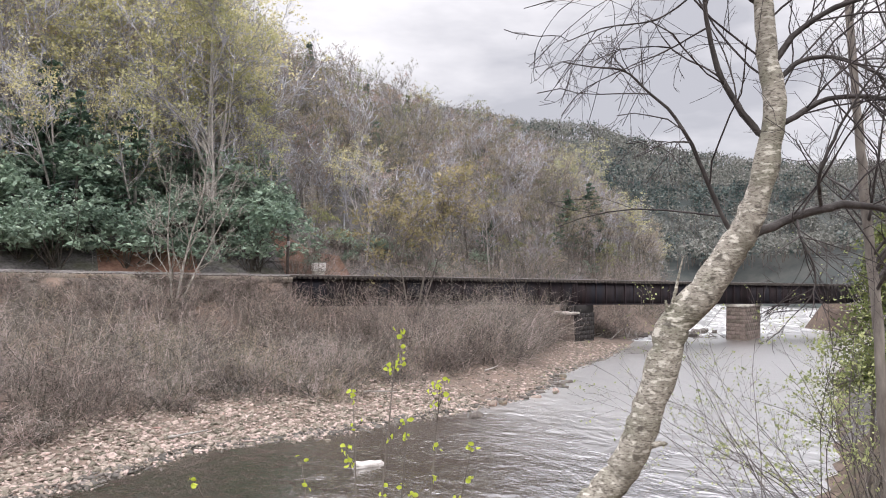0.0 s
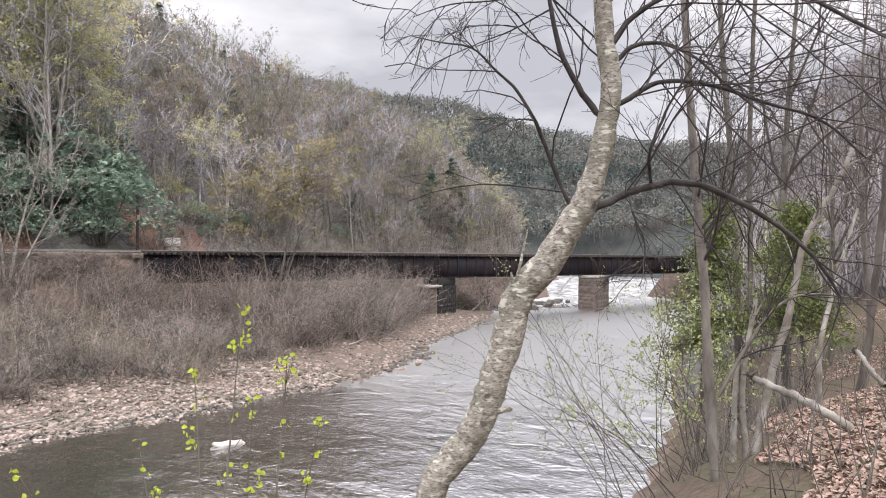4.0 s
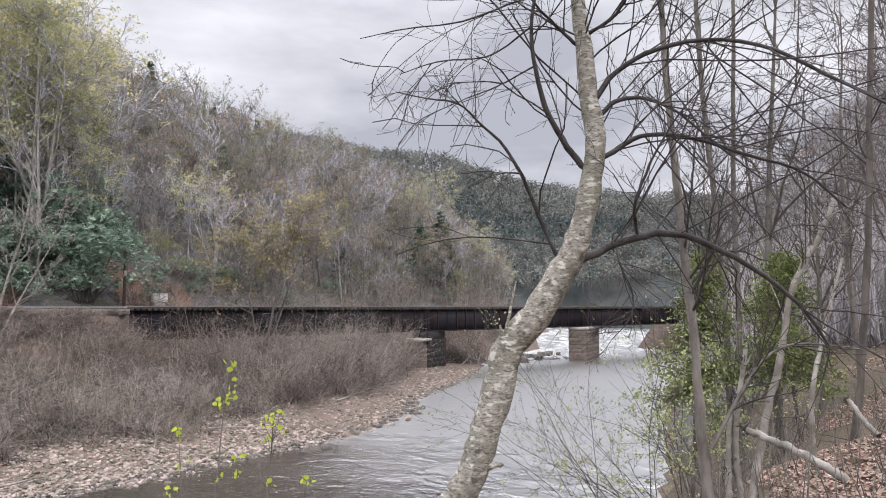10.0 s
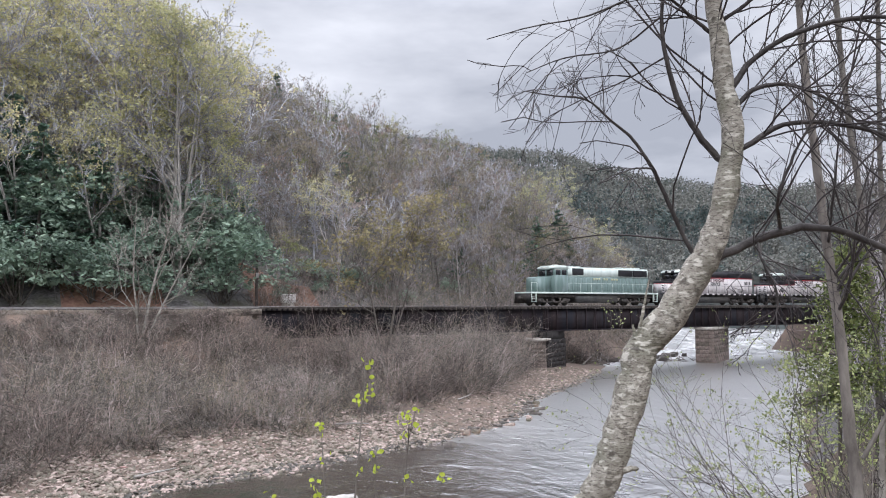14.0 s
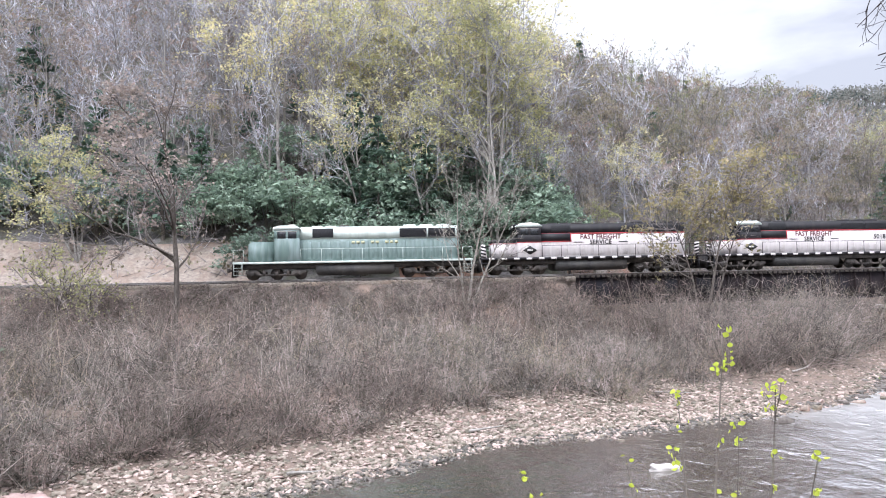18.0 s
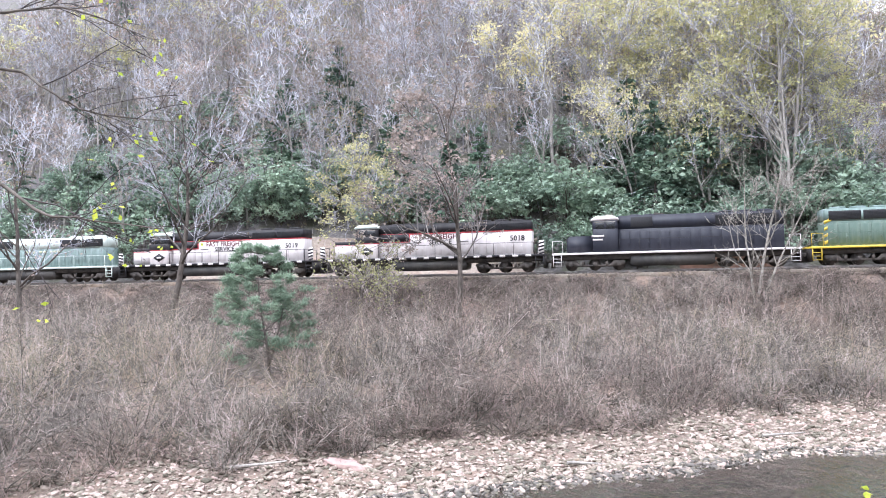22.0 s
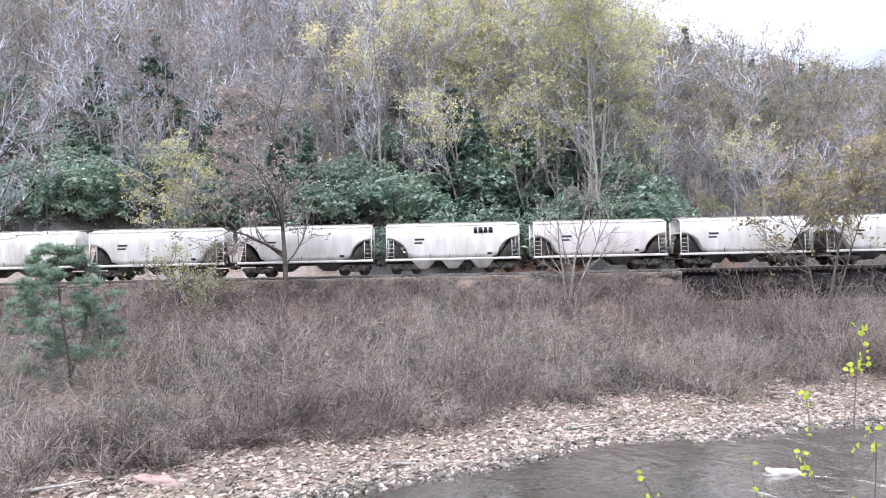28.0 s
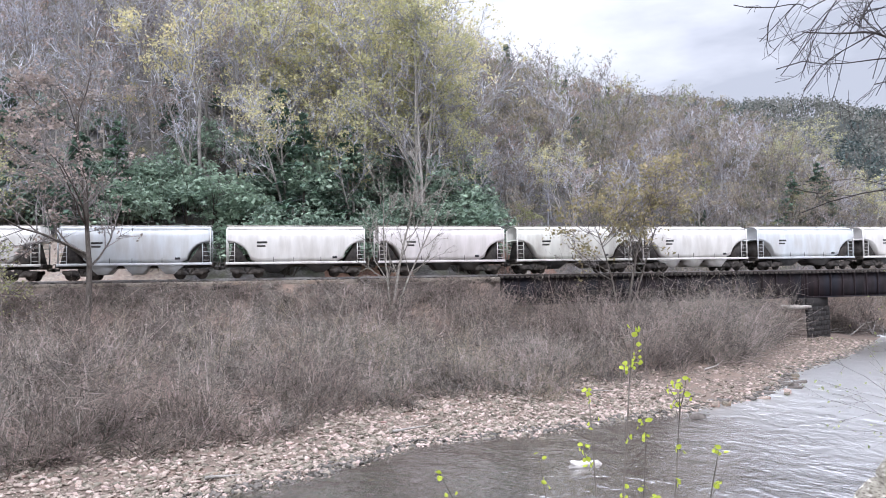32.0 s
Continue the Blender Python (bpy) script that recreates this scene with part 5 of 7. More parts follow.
def locomotive(name, label, length, cab_at, low_paint, top_paint, sill_paint, rail_paint, nose_paint, cab_top, stripe=None, split_z=3.5, roof_z=4.55, fans=3, striped=False, low_nose=3.3, flare=False, side_rail=None):
    """A six-axle hood locomotive; cab_at is -1 when the cab leads to the left."""
    e = cab_at
    loco = thing(name, None, label, "locomotive", "locomotives of the train")
    half = length / 2 - 0.35
    X = lambda a, b: (min(a * e, b * e), max(a * e, b * e))
    child("frame_sill", mesh("frame_sill", [block(-half, half, -1.55, 1.55, 1.38, 1.56, 0.03)], sill_paint), loco)
    child("underframe", mesh("underframe", [block(-half, half, -1.2, 1.2, 0.95, 1.38)], GRIME), loco)
    nose0, nose1, cab1 = half - 1.25, half - 3.5, half - 5.6
    tail = -half + 1.15
    # long hood: lower sides in one paint, upper band in the other
    a, b = X(tail, cab1)
    child("hood", mesh("hood", [block(a, b, -0.98, 0.98, 1.56, split_z, 0.02)], low_paint), loco)
    child("hood_top", mesh("hood_top", [prism([(a, split_z), (b, split_z), (b, roof_z - 0.12), (b - 0.1, roof_z), (a + 0.1, roof_z), (a, roof_z - 0.12)], -0.985, 0.985, 0.05)], top_paint), loco)
    if stripe:
        child("paint_stripe", mesh("paint_stripe", [block(a, b, -0.995, 0.995, split_z - 0.06, split_z + 0.05)], stripe), loco)
    # hood doors
    door = mesh("hood_door", [block(-0.36, 0.36, -0.03, 0, 1.75, split_z - 0.2, 0.012), block(0.24, 0.3, -0.055, -0.03, 2.2, 2.4)], low_paint)
    for x in np.arange(a + 0.6, b - 0.4, 0.82):
        child("hood_door", door, loco, pose(x, -0.983, 0))
    # radiators and air intakes
    ra, rb = X(tail + 0.35, tail + 5.3)
    for g0, g1 in ((ra, (ra + rb) / 2 - 0.08), ((ra + rb) / 2 + 0.08, rb)):
        grille = child("radiator", mesh("radiator", [block(g0, g1, -1.12 if flare else -1.02, 1.12 if flare else 1.02, split_z + 0.12, roof_z - 0.2, 0.02)], GRILLE), loco)
        child("louvre", mesh("louvre", [block(g0, g1, -1.14 if flare else -1.04, -1.0, z, z + 0.02) for z in np.arange(split_z + 0.2, roof_z - 0.25, 0.1)], GRILLE), grille)
    ia, ib = X(cab1 - 1.1, cab1 - 2.9)
    child("air_intake", mesh("air_intake", [block(ia, ib, -1.02, 1.02, split_z + 0.15, roof_z - 0.15, 0.02)], GRILLE), loco)
    for i in range(fans):
        fx = e * (tail + 1.3 + i * 1.5)
        child("roof_fan", mesh("roof_fan", [upright_drum(fx, 0, roof_z, roof_z + 0.17, 0.62, 0.58, 18)], top_paint), loco)
    for i in range(2):
        fx = e * (cab1 - 1.5 - i * 1.2)
        child("roof_fan", mesh("roof_fan", [upright_drum(fx, 0, roof_z, roof_z + 0.12, 0.5, 0.46, 16)], top_paint), loco)
    child("exhaust", mesh("exhaust", [block(*X(0.5, 1.4), -0.3, 0.3, roof_z, roof_z + 0.16, 0.03)], GRIME), loco)
    # cab
    a, b = X(cab1, nose1)
    cab = child("cab", mesh("cab", [block(a, b, -1.5, 1.5, 1.56, 3.55, 0.04), block(a, b, -1.46, 1.46, 3.55, 4.3, 0.04)], [low_paint if stripe else nose_paint, nose_paint if stripe is None else top_paint]), loco)
    child("cab_roof", mesh("cab_roof", [prism([(a - 0.15, 4.28), (b + 0.15, 4.28), (b + 0.1, 4.45), (b - 0.35, 4.66), (a + 0.35, 4.66), (a - 0.1, 4.45)], -1.5, 1.5, 0.04)], cab_top), loco)
    for x in ((a + b) / 2 - 0.45, (a + b) / 2 + 0.45):
        w = child("cab_window", mesh("cab_window", [block(x - 0.36, x + 0.36, -1.475, 1.475, 3.5, 4.12, 0.02)], WINDOW), cab)
        child("window_frame", mesh("window_frame", [block(x - 0.42, x + 0.42, -1.485, -1.46, 3.44, 3.5), block(x - 0.42, x + 0.42, -1.485, -1.46, 4.12, 4.17)], CONCRETE), cab)
    fx = e * nose1
    child("windscreen", mesh("windscreen", [block(min(fx, fx + e * 0.03), max(fx, fx + e * 0.03), -1.2, -0.15, 3.5, 4.15), block(min(fx, fx + e * 0.03), max(fx, fx + e * 0.03), 0.15, 1.2, 3.5, 4.15)], WINDOW), cab)
    child("number_box", mesh("number_box", [block(*X(nose1 - 0.25, nose1 + 0.18), -0.75, 0.75, 4.22, 4.6, 0.04)], top_paint), loco)
    child("headlight", mesh("headlight", [block(*X(nose1 + 0.18, nose1 + 0.24), -0.3, 0.3, 4.3, 4.5, 0.03)], LAMP), loco)
    child("horn", mesh("horn", [block(*X(cab1 + 0.4, cab1 + 1.0), -0.25, 0.25, 4.66, 4.84, 0.05)], CONCRETE), loco)
    # low nose
    a, b = X(nose1, nose0)
    lo, hi = (nose1 * e, nose0 * e)
    o = [(lo, 1.56), (hi, 1.56), (hi, low_nose - 0.2), (hi - e * 0.25, low_nose), (lo, low_nose)]
    child("nose", mesh("nose", [prism(o, -0.92, 0.92, 0.04)], nose_paint), loco)
    # fuel tank, air tanks, trucks
    child("fuel_tank", mesh("fuel_tank", [prism([(-3.4, 0.5), (-3.1, 0.32), (3.1, 0.32), (3.4, 0.5), (3.4, 1.2), (-3.4, 1.2)], -1.35, 1.35, 0.06)], TANK), loco)
    for x in (-half + 3.6, half - 3.6):
        truck(loco, x, 3, 2.02, 0.51)
    for w in (-1, 1):
        x = w * half
        child("pilot", mesh("pilot", [prism([(x, 1.4), (x - w * 0.12, 1.4), (x - w * 0.12, 0.35), (x + w * 0.1, 0.28)], -1.45, 1.45)], DARKSTEEL), loco)
        for y in (-1.42, 1.42):
            stair = [block(x - w * 0.78 - 0.02, x - w * 0.78 + 0.02, y - 0.12, y + 0.12, 0.42, 1.4), block(x - w * 0.1 - 0.02, x - w * 0.1 + 0.02, y - 0.12, y + 0.12, 0.42, 1.4)]
            stair += [block(min(x - w * 0.1, x - w * 0.76), max(x - w * 0.1, x - w * 0.76), y - 0.12, y + 0.12, z, z + 0.04) for z in (0.45, 0.75, 1.05)]
            child("stair", mesh("stair", stair, sill_paint), loco)
        coupler(loco, x, w)
        handrail(loco, x - w * 0.06, x - w * 0.9, -1.48, 1.56, 2.6, 0.3, rail_paint, "end_railing")
        if striped:
            plate = child("striped_plate", mesh("striped_plate", [prism([(x - w * 0.02, 1.5), (x - w * 0.6, 1.5), (x - w * 0.42, 2.75), (x - w * 0.02, 2.75)], -1.53, -1.49)], OFFWHITE), loco, label="plate with black and white stripes")
            for j in range(4):
                z = 1.62 + j * 0.3
                child("band", mesh("band", [prism([(x - w * 0.02, z), (x - w * 0.5, z - 0.12), (x - w * 0.5, z + 0.03), (x - w * 0.02, z + 0.15)], -1.54, -1.535)], BLACK), plate)
    a, b = X(tail - 0.2, cab1 - 0.1)
    handrail(loco, a, b, -1.5, 1.56, 2.62, 1.45, side_rail or rail_paint)
    handrail(loco, a, b, 1.5, 1.56, 2.62, 2.4, side_rail or rail_paint)
    return loco


TRAIN = []          # thing, distance of its middle behind the front of the train


def train():
    one = locomotive("green_locomotive", "weathered pale green freight locomotive with whitish upper hood", 21.45, -1, GREEN, GREEN_PALE, GREEN_PALE, GREEN_PALE, GREEN, GREEN_PALE, split_z=3.45, flare=True)
    mark = mesh("lettering_bar", [block(0, 0.3, -1.03, -0.985, 3.05, 3.28)], FADED_CREAM)
    for i in range(10):
        if i not in (3, 6):
            child("lettering_bar", mark, one, pose(-0.3 + i * 0.42, 0, 0), "faded cream mark")
    TRAIN.append((one, 10.72))
    for n, (number, mid) in enumerate((("5019", 32.2), ("5018", 53.7))):
        loco = locomotive("white_and_black_locomotive", "white freight locomotive with black roof and red stripe, numbered " + number, 21.5, -1, OFFWHITE, BLACK, BLACK, BLACK, OFFWHITE, GREEN_PALE, stripe=RED, split_z=3.7, roof_z=4.6, striped=True, low_nose=3.15)
        letters("FAST FREIGHT", 0.62, 1.0, 3.18, -1.045, loco, MAROON, label="dark red words")
        letters("SERVICE", 0.58, 1.0, 2.7, -1.045, loco, BLACK, label="dark words")
        child("lettering_bars", mesh("lettering_bars", [block(-1.6, -0.75, -1.046, -1.04, 2.86, 2.93), block(2.75, 3.6, -1.046, -1.04, 2.86, 2.93)], BLACK), loco)
        letters(number, 0.66, 8.0, 2.82, -1.045, loco, BLACK, label="black number")
        child("upper_cab", mesh("upper_cab", [block(-6.92, -4.78, -1.51, 1.51, 2.95, 3.56, 0.01)], BLACK), loco)
        child("nose_top", mesh("nose_top", [block(-9.17, -6.92, -0.935, 0.935, 2.85, 3.18, 0.05)], BLACK), loco)
        child("hood_shoulder", mesh("hood_shoulder", [block(-4.78, -1.9, -1.05, 1.05, 3.02, 3.72)], BLACK), loco)
        child("paint_stripe", mesh("paint_stripe", [block(-4.78, -1.8, -1.056, 1.056, 2.94, 3.02), block(-1.9, -1.8, -1.056, 1.056, 3.02, 3.7), block(-9.17, -6.92, -0.94, 0.94, 2.8, 2.86), block(-6.92, -4.78, -1.515, 1.515, 2.88, 2.95)], RED), loco)
        emblem = child("emblem", mesh("emblem", [prism([(-6.5, 2.2), (-5.85, 1.8), (-5.2, 2.2), (-5.85, 2.6)], -1.54, -1.502)], BLACK), loco, label="plain black diamond")
        child("emblem_bar", mesh("emblem_bar", [block(-6.1, -5.6, -1.547, -1.54, 2.13, 2.27)], OFFWHITE), emblem)
        dash = mesh("sill_mark", [block(-0.25, 0.25, -1.565, -1.55, 1.36, 1.54)], OFFWHITE)
        for x in np.arange(-9.4, 9.5, 1.15):
            child("sill_mark", dash, loco, pose(x, 0, 0))
        TRAIN.append((loco, mid))
    four = locomotive("black_locomotive", "blue-black freight locomotive with a pale cab roof", 20.7, -1, NAVY, NAVY, OFFWHITE, OFFWHITE, NAVY, OFFWHITE, side_rail=BLACK, split_z=3.5, roof_z=4.65, low_nose=3.0)
    child("lettering_bars", mesh("lettering_bars", [block(-6.6, -5.55, -1.52, -1.5, 2.85, 3.02), block(-6.5, -5.65, -1.52, -1.5, 2.55, 2.7)], OFFWHITE), four, label="two rows of small white marks")
    TRAIN.append((four, 74.75))
    five = locomotive("green_and_yellow_locomotive", "dark green freight locomotive with yellow nose, sill and railings", 20.7, 1, GREEN_DARK, GREEN, YELLOW, YELLOW, GREEN_DARK, GREEN_PALE, split_z=3.55, roof_z=4.6, side_rail=GREEN_DARK)
    child("nose_panel", mesh("nose_panel", [prism([(6.6, 1.6), (8.76, 1.6), (8.76, 3.0), (8.5, 3.26), (7.9, 3.26)], -0.95, -0.93), block(8.76, 8.79, -0.9, 0.9, 1.6, 3.0)], YELLOW), five, label="slanted yellow nose panel")
    child("lettering_bars", mesh("lettering_bars", [block(5.3 + i * 0.3, 5.52 + i * 0.3, -1.53, -1.502, 2.75, 3.05) for i in range(4)], YELLOW), five)
    chevrons = [prism([(-8.87, z), (-8.3, z + 0.25), (-8.3, z + 0.5), (-8.87, z + 0.25)], -1.0, -0.99) for z in np.arange(1.7, 3.9, 0.55)]
    child("chevrons", mesh("chevrons", chevrons, YELLOW), five, label="yellow chevron bands")
    TRAIN.append((five, 95.45))
    for n in range(19):
        TRAIN.append((hopper(n), 105.8 + 12.93 * (n + 0.5)))


train()


# ---- trees and shrubs near the camera ----
def spline(points, n):
    """A smooth line of n points with radii through the given (x, y, z, radius)."""
    p = np.array(points, float)
    p = np.vstack([2 * p[0] - p[1], p, 2 * p[-1] - p[-2]])
    s = np.linspace(0, len(points) - 1.0001, n)
    i, u = s.astype(int), (s % 1)[:, None]
    a, b, c, d = p[i], p[i + 1], p[i + 2], p[i + 3]
    q = 0.5 * (2 * b + (c - a) * u + (2 * a - 5 * b + 4 * c - d) * u ** 2 + (3 * b - a - 3 * c + d) * u ** 3)
    return q[None, :, :3], np.maximum(q[None, :, 3], 0.0015)


def knotted(rng, P, R, amount):
    """Lets a limb wander and swell a little, as grown wood does."""
    k = P.shape[1]
    w = rng.normal(size=(1, k, 3)) * R[..., None] * amount
    w[:, 0] = 0
    return P + w, R * rng.uniform(0.92, 1.1, R.shape)


def birch_bark():
    """Cream bark with fine cross-lines, dark scars and grey lichen."""
    m = material("birch_bark", (0.206, 0.185, 0.155), (0.43, 0.397, 0.344), 26.0, rough=0.85, bump=0.5, stain=(0.19, 0.185, 0.14), wide=0.25, amount=0.85)
    n, l = m.node_tree.nodes, m.node_tree.links
    b = n["Principled BSDF"]
    colour = b.inputs["Base Color"].links[0].from_socket
    at = n.new("ShaderNodeTexCoord")
    for scale, size, lo, hi, dark, amount in (((1, 1, 3.2), 42.0, 0.53, 0.6, (0.1, 0.085, 0.07), 0.8), ((1, 1, 2.4), 20.0, 0.56, 0.64, (0.62, 0.585, 0.52), 0.75), ((1, 1, 1.4), 13.0, 0.6, 0.68, (0.07, 0.06, 0.05), 0.85), ((1, 1, 0.8), 3.0, 0.5, 0.64, (0.17, 0.155, 0.125), 0.6)):
        mp = n.new("ShaderNodeMapping")
        mp.inputs["Scale"].default_value = scale
        mp.inputs["Rotation"].default_value = (0, radians(-14), 0)
        t = n.new("ShaderNodeTexNoise")
        t.inputs["Scale"].default_value, t.inputs["Detail"].default_value = size, 4.0
        k = n.new("ShaderNodeMapRange")
        k.inputs["From Min"].default_value, k.inputs["From Max"].default_value, k.inputs["To Max"].default_value = lo, hi, amount
        x = n.new("ShaderNodeMixRGB")
        x.inputs["Color2"].default_value = (*dark, 1)
        l.new(at.outputs["Object"], mp.inputs["Vector"])
        l.new(mp.outputs["Vector"], t.inputs["Vector"])
        l.new(t.outputs["Fac"], k.inputs["Value"])
        l.new(k.outputs["Result"], x.inputs["Fac"])
        l.new(colour, x.inputs["Color1"])
        colour = x.outputs["Color"]
    l.new(colour, b.inputs["Base Color"])
    return m


BIRCH_BARK = birch_bark()
LIMB_BARK = material("birch_limb_bark", (0.0228, 0.0189, 0.0182), (0.078, 0.0676, 0.065), 12.0, rough=0.7, bump=0.4)

BIRCH = dict(
    trunk=[(2.6, 2.93, 6.21, 0.133), (2.7, 2.84, 6.49, 0.127), (2.78, 2.78, 6.61, 0.121), (2.83, 2.72, 6.78, 0.115), (2.87, 2.68, 6.96, 0.11), (2.92, 2.63, 7.2, 0.104), (2.96, 2.6, 7.38, 0.098), (3.05, 2.5, 7.54, 0.092), (3.13, 2.41, 7.73, 0.086), (3.18, 2.35, 7.87, 0.08), (3.21, 2.31, 8.0, 0.074), (3.24, 2.27, 8.21, 0.068), (3.26, 2.24, 8.48, 0.063), (3.24, 2.27, 8.73, 0.057), (3.23, 2.28, 8.95, 0.051), (3.21, 2.3, 9.2, 0.045), (3.2, 2.32, 9.67, 0.039), (3.22, 2.29, 10.15, 0.033)],
    low=[(3.16, 2.37, 7.81, 0.039), (3.36, 2.28, 7.90, 0.036), (3.54, 2.18, 7.98, 0.033), (3.72, 2.08, 8.00, 0.029), (3.91, 1.95, 7.93, 0.025), (4.12, 1.76, 7.77, 0.021), (4.29, 1.62, 7.58, 0.017), (4.43, 1.54, 7.36, 0.012)],
    mid=[(3.25, 2.25, 8.35, 0.024), (3.37, 2.20, 8.43, 0.022), (3.51, 2.11, 8.52, 0.019), (3.69, 1.95, 8.51, 0.017), (3.88, 1.73, 8.41, 0.014), (4.05, 1.50, 8.30, 0.011), (4.18, 1.34, 8.11, 0.008)],
    mid_upper=[(3.26, 2.24, 8.57, 0.021), (3.35, 2.18, 8.69, 0.018), (3.47, 2.08, 8.71, 0.015), (3.59, 1.96, 8.64, 0.012), (3.71, 1.83, 8.48, 0.009), (3.85, 1.63, 8.26, 0.006)],
    high=[(3.26, 2.24, 8.70, 0.024), (3.33, 2.17, 8.83, 0.022), (3.44, 2.03, 8.94, 0.020), (3.58, 1.81, 8.98, 0.017), (3.73, 1.55, 8.92, 0.015), (3.85, 1.30, 8.74, 0.013), (3.95, 1.02, 8.52, 0.010), (4.03, 0.75, 8.27, 0.008)],
    top=[(3.22, 2.30, 9.04, 0.018), (3.27, 2.12, 9.12, 0.014), (3.26, 2.00, 9.24, 0.010), (3.28, 1.85, 9.48, 0.006)],
    left_up=[(3.21, 2.31, 8.36, 0.027), (3.11, 2.35, 8.49, 0.024), (3.02, 2.38, 8.64, 0.021), (2.95, 2.39, 8.85, 0.017), (2.90, 2.37, 9.04, 0.014), (2.88, 2.32, 9.29, 0.011), (2.78, 2.35, 9.56, 0.008)],
    left_drop=[(3.12, 2.41, 7.88, 0.018), (3.01, 2.45, 8.12, 0.016), (2.92, 2.47, 8.29, 0.014), (2.82, 2.50, 8.43, 0.012), (2.69, 2.55, 8.54, 0.010), (2.58, 2.58, 8.62, 0.008), (2.43, 2.64, 8.63, 0.006), (2.28, 2.68, 8.64, 0.004)],
    left_fork=[(2.92, 2.47, 8.29, 0.009), (2.76, 2.45, 8.27, 0.006), (2.53, 2.33, 8.20, 0.004)],
    crown=[(3.20, 2.32, 9.01, 0.015), (3.05, 2.35, 9.10, 0.012), (2.91, 2.35, 9.16, 0.009), (2.74, 2.39, 9.36, 0.006)],
    upright=[(3.54, 2.18, 7.98, 0.015), (3.35, 2.07, 8.11, 0.013), (3.36, 2.02, 8.25, 0.011), (3.39, 1.94, 8.42, 0.009), (3.42, 1.85, 8.56, 0.007), (3.48, 1.70, 8.74, 0.004)],
    reach=[(3.21, 2.31, 9.32, 0.012), (2.89, 2.45, 9.20, 0.009), (2.58, 2.55, 9.04, 0.007), (2.27, 2.62, 8.94, 0.005), (2.01, 2.63, 8.83, 0.003)],
    reach_low=[(2.90, 2.37, 9.04, 0.009), (2.78, 2.55, 8.91, 0.007), (2.47, 2.61, 8.82, 0.005), (2.22, 2.60, 8.70, 0.003)],
    reach_mid=[(2.95, 2.39, 8.85, 0.008), (2.85, 2.58, 8.76, 0.006), (2.65, 2.63, 8.66, 0.004), (2.52, 2.61, 8.56, 0.003)],
    hang=[(3.43, 2.24, 7.93, 0.011), (3.33, 2.15, 7.82, 0.009), (3.36, 2.10, 7.67, 0.007), (3.35, 2.11, 7.54, 0.005), (3.29, 2.20, 7.41, 0.003)],
    snag=[(2.93, 2.60, 7.38, 0.011), (2.918, 2.58, 7.46, 0.009), (2.933, 2.563, 7.58, 0.007), (2.955, 2.54, 7.73, 0.003)],
    stub=[(2.80, 2.74, 6.74, 0.022), (2.85, 2.66, 6.765, 0.017), (2.90, 2.60, 6.785, 0.012)],
    stub_up=[(2.925, 2.61, 7.38, 0.013), (2.909, 2.594, 7.43, 0.011), (2.899, 2.605, 7.503, 0.005)],
)


def twigs_of(rng, P, R, count, share, lift, mat, parent, t0=0.15, fine=4, min_r=0.0018):
    """Side twigs of a limb and their own fine twigs, as one part."""
    A, RA = offshoots(rng, P, R, count, t0, 1.0, 0.75, share, 7, 0.11, lift)
    RA = np.clip(RA, min_r * 1.5, min_r * 3)
    parts = [tubes(A, RA, 4)]
    B, RB = offshoots(rng, A, RA, fine, 0.2, 1.0, 0.65, 0.55, 4, 0.2, lift)
    parts.append(tubes(B, np.clip(RB, min_r * 0.9, min_r * 1.5), 3))
    C, RC = offshoots(rng, B, RB, 2, 0.2, 1.0, 0.6, 0.55, 3, 0.2, lift)
    parts.append(tubes(C, np.full(RC.shape, min_r * 0.7), 3))
    tagged(child("twig_spray", mesh("twig_spray", parts, mat), parent), kind="stuff")
    return np.concatenate([B[:, -1], C[:, -1]])


def birch():
    rng = np.random.default_rng(3)
    tree = thing("leaning_birch", None, "leaning birch with peeling pale bark and bare dark branches", "birch tree")
    base = [(2.34, 3.16, float(land(2.3, 3.2)) - 0.3, 0.15)]
    for name, pts in BIRCH.items():
        trunk = name == "trunk"
        if name.startswith("left_u") or name.startswith("left_d") or name in ("crown", "reach"):
            x, y, z, r = pts[0]
            pts = [(x + 0.05, y - 0.05, z - 0.05, r)] + pts
        P, R = spline(base + pts if trunk else pts, 70 if trunk else 26)
        P, R = knotted(rng, P, np.minimum(R * 0.86, 0.08) if trunk else R * (1.0 if name[0] == "s" else 0.66), 0.035 if trunk else 0.16)
        part_name = "trunk" if trunk else "broken_stub" if name.startswith("s") else "limb"
        limb = child(part_name, mesh(part_name, [tubes(P, R, 18 if trunk else 8)], BIRCH_BARK if part_name != "limb" else LIMB_BARK, smooth=True), tree)
        if trunk:
            upper = P[:, 45:], R[:, 45:] * 0.5
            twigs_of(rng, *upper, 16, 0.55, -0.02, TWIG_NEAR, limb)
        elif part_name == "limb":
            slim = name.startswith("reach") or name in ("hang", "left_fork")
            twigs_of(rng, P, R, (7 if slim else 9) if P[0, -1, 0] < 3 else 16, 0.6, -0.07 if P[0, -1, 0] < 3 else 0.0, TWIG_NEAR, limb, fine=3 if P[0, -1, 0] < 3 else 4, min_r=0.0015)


birch()

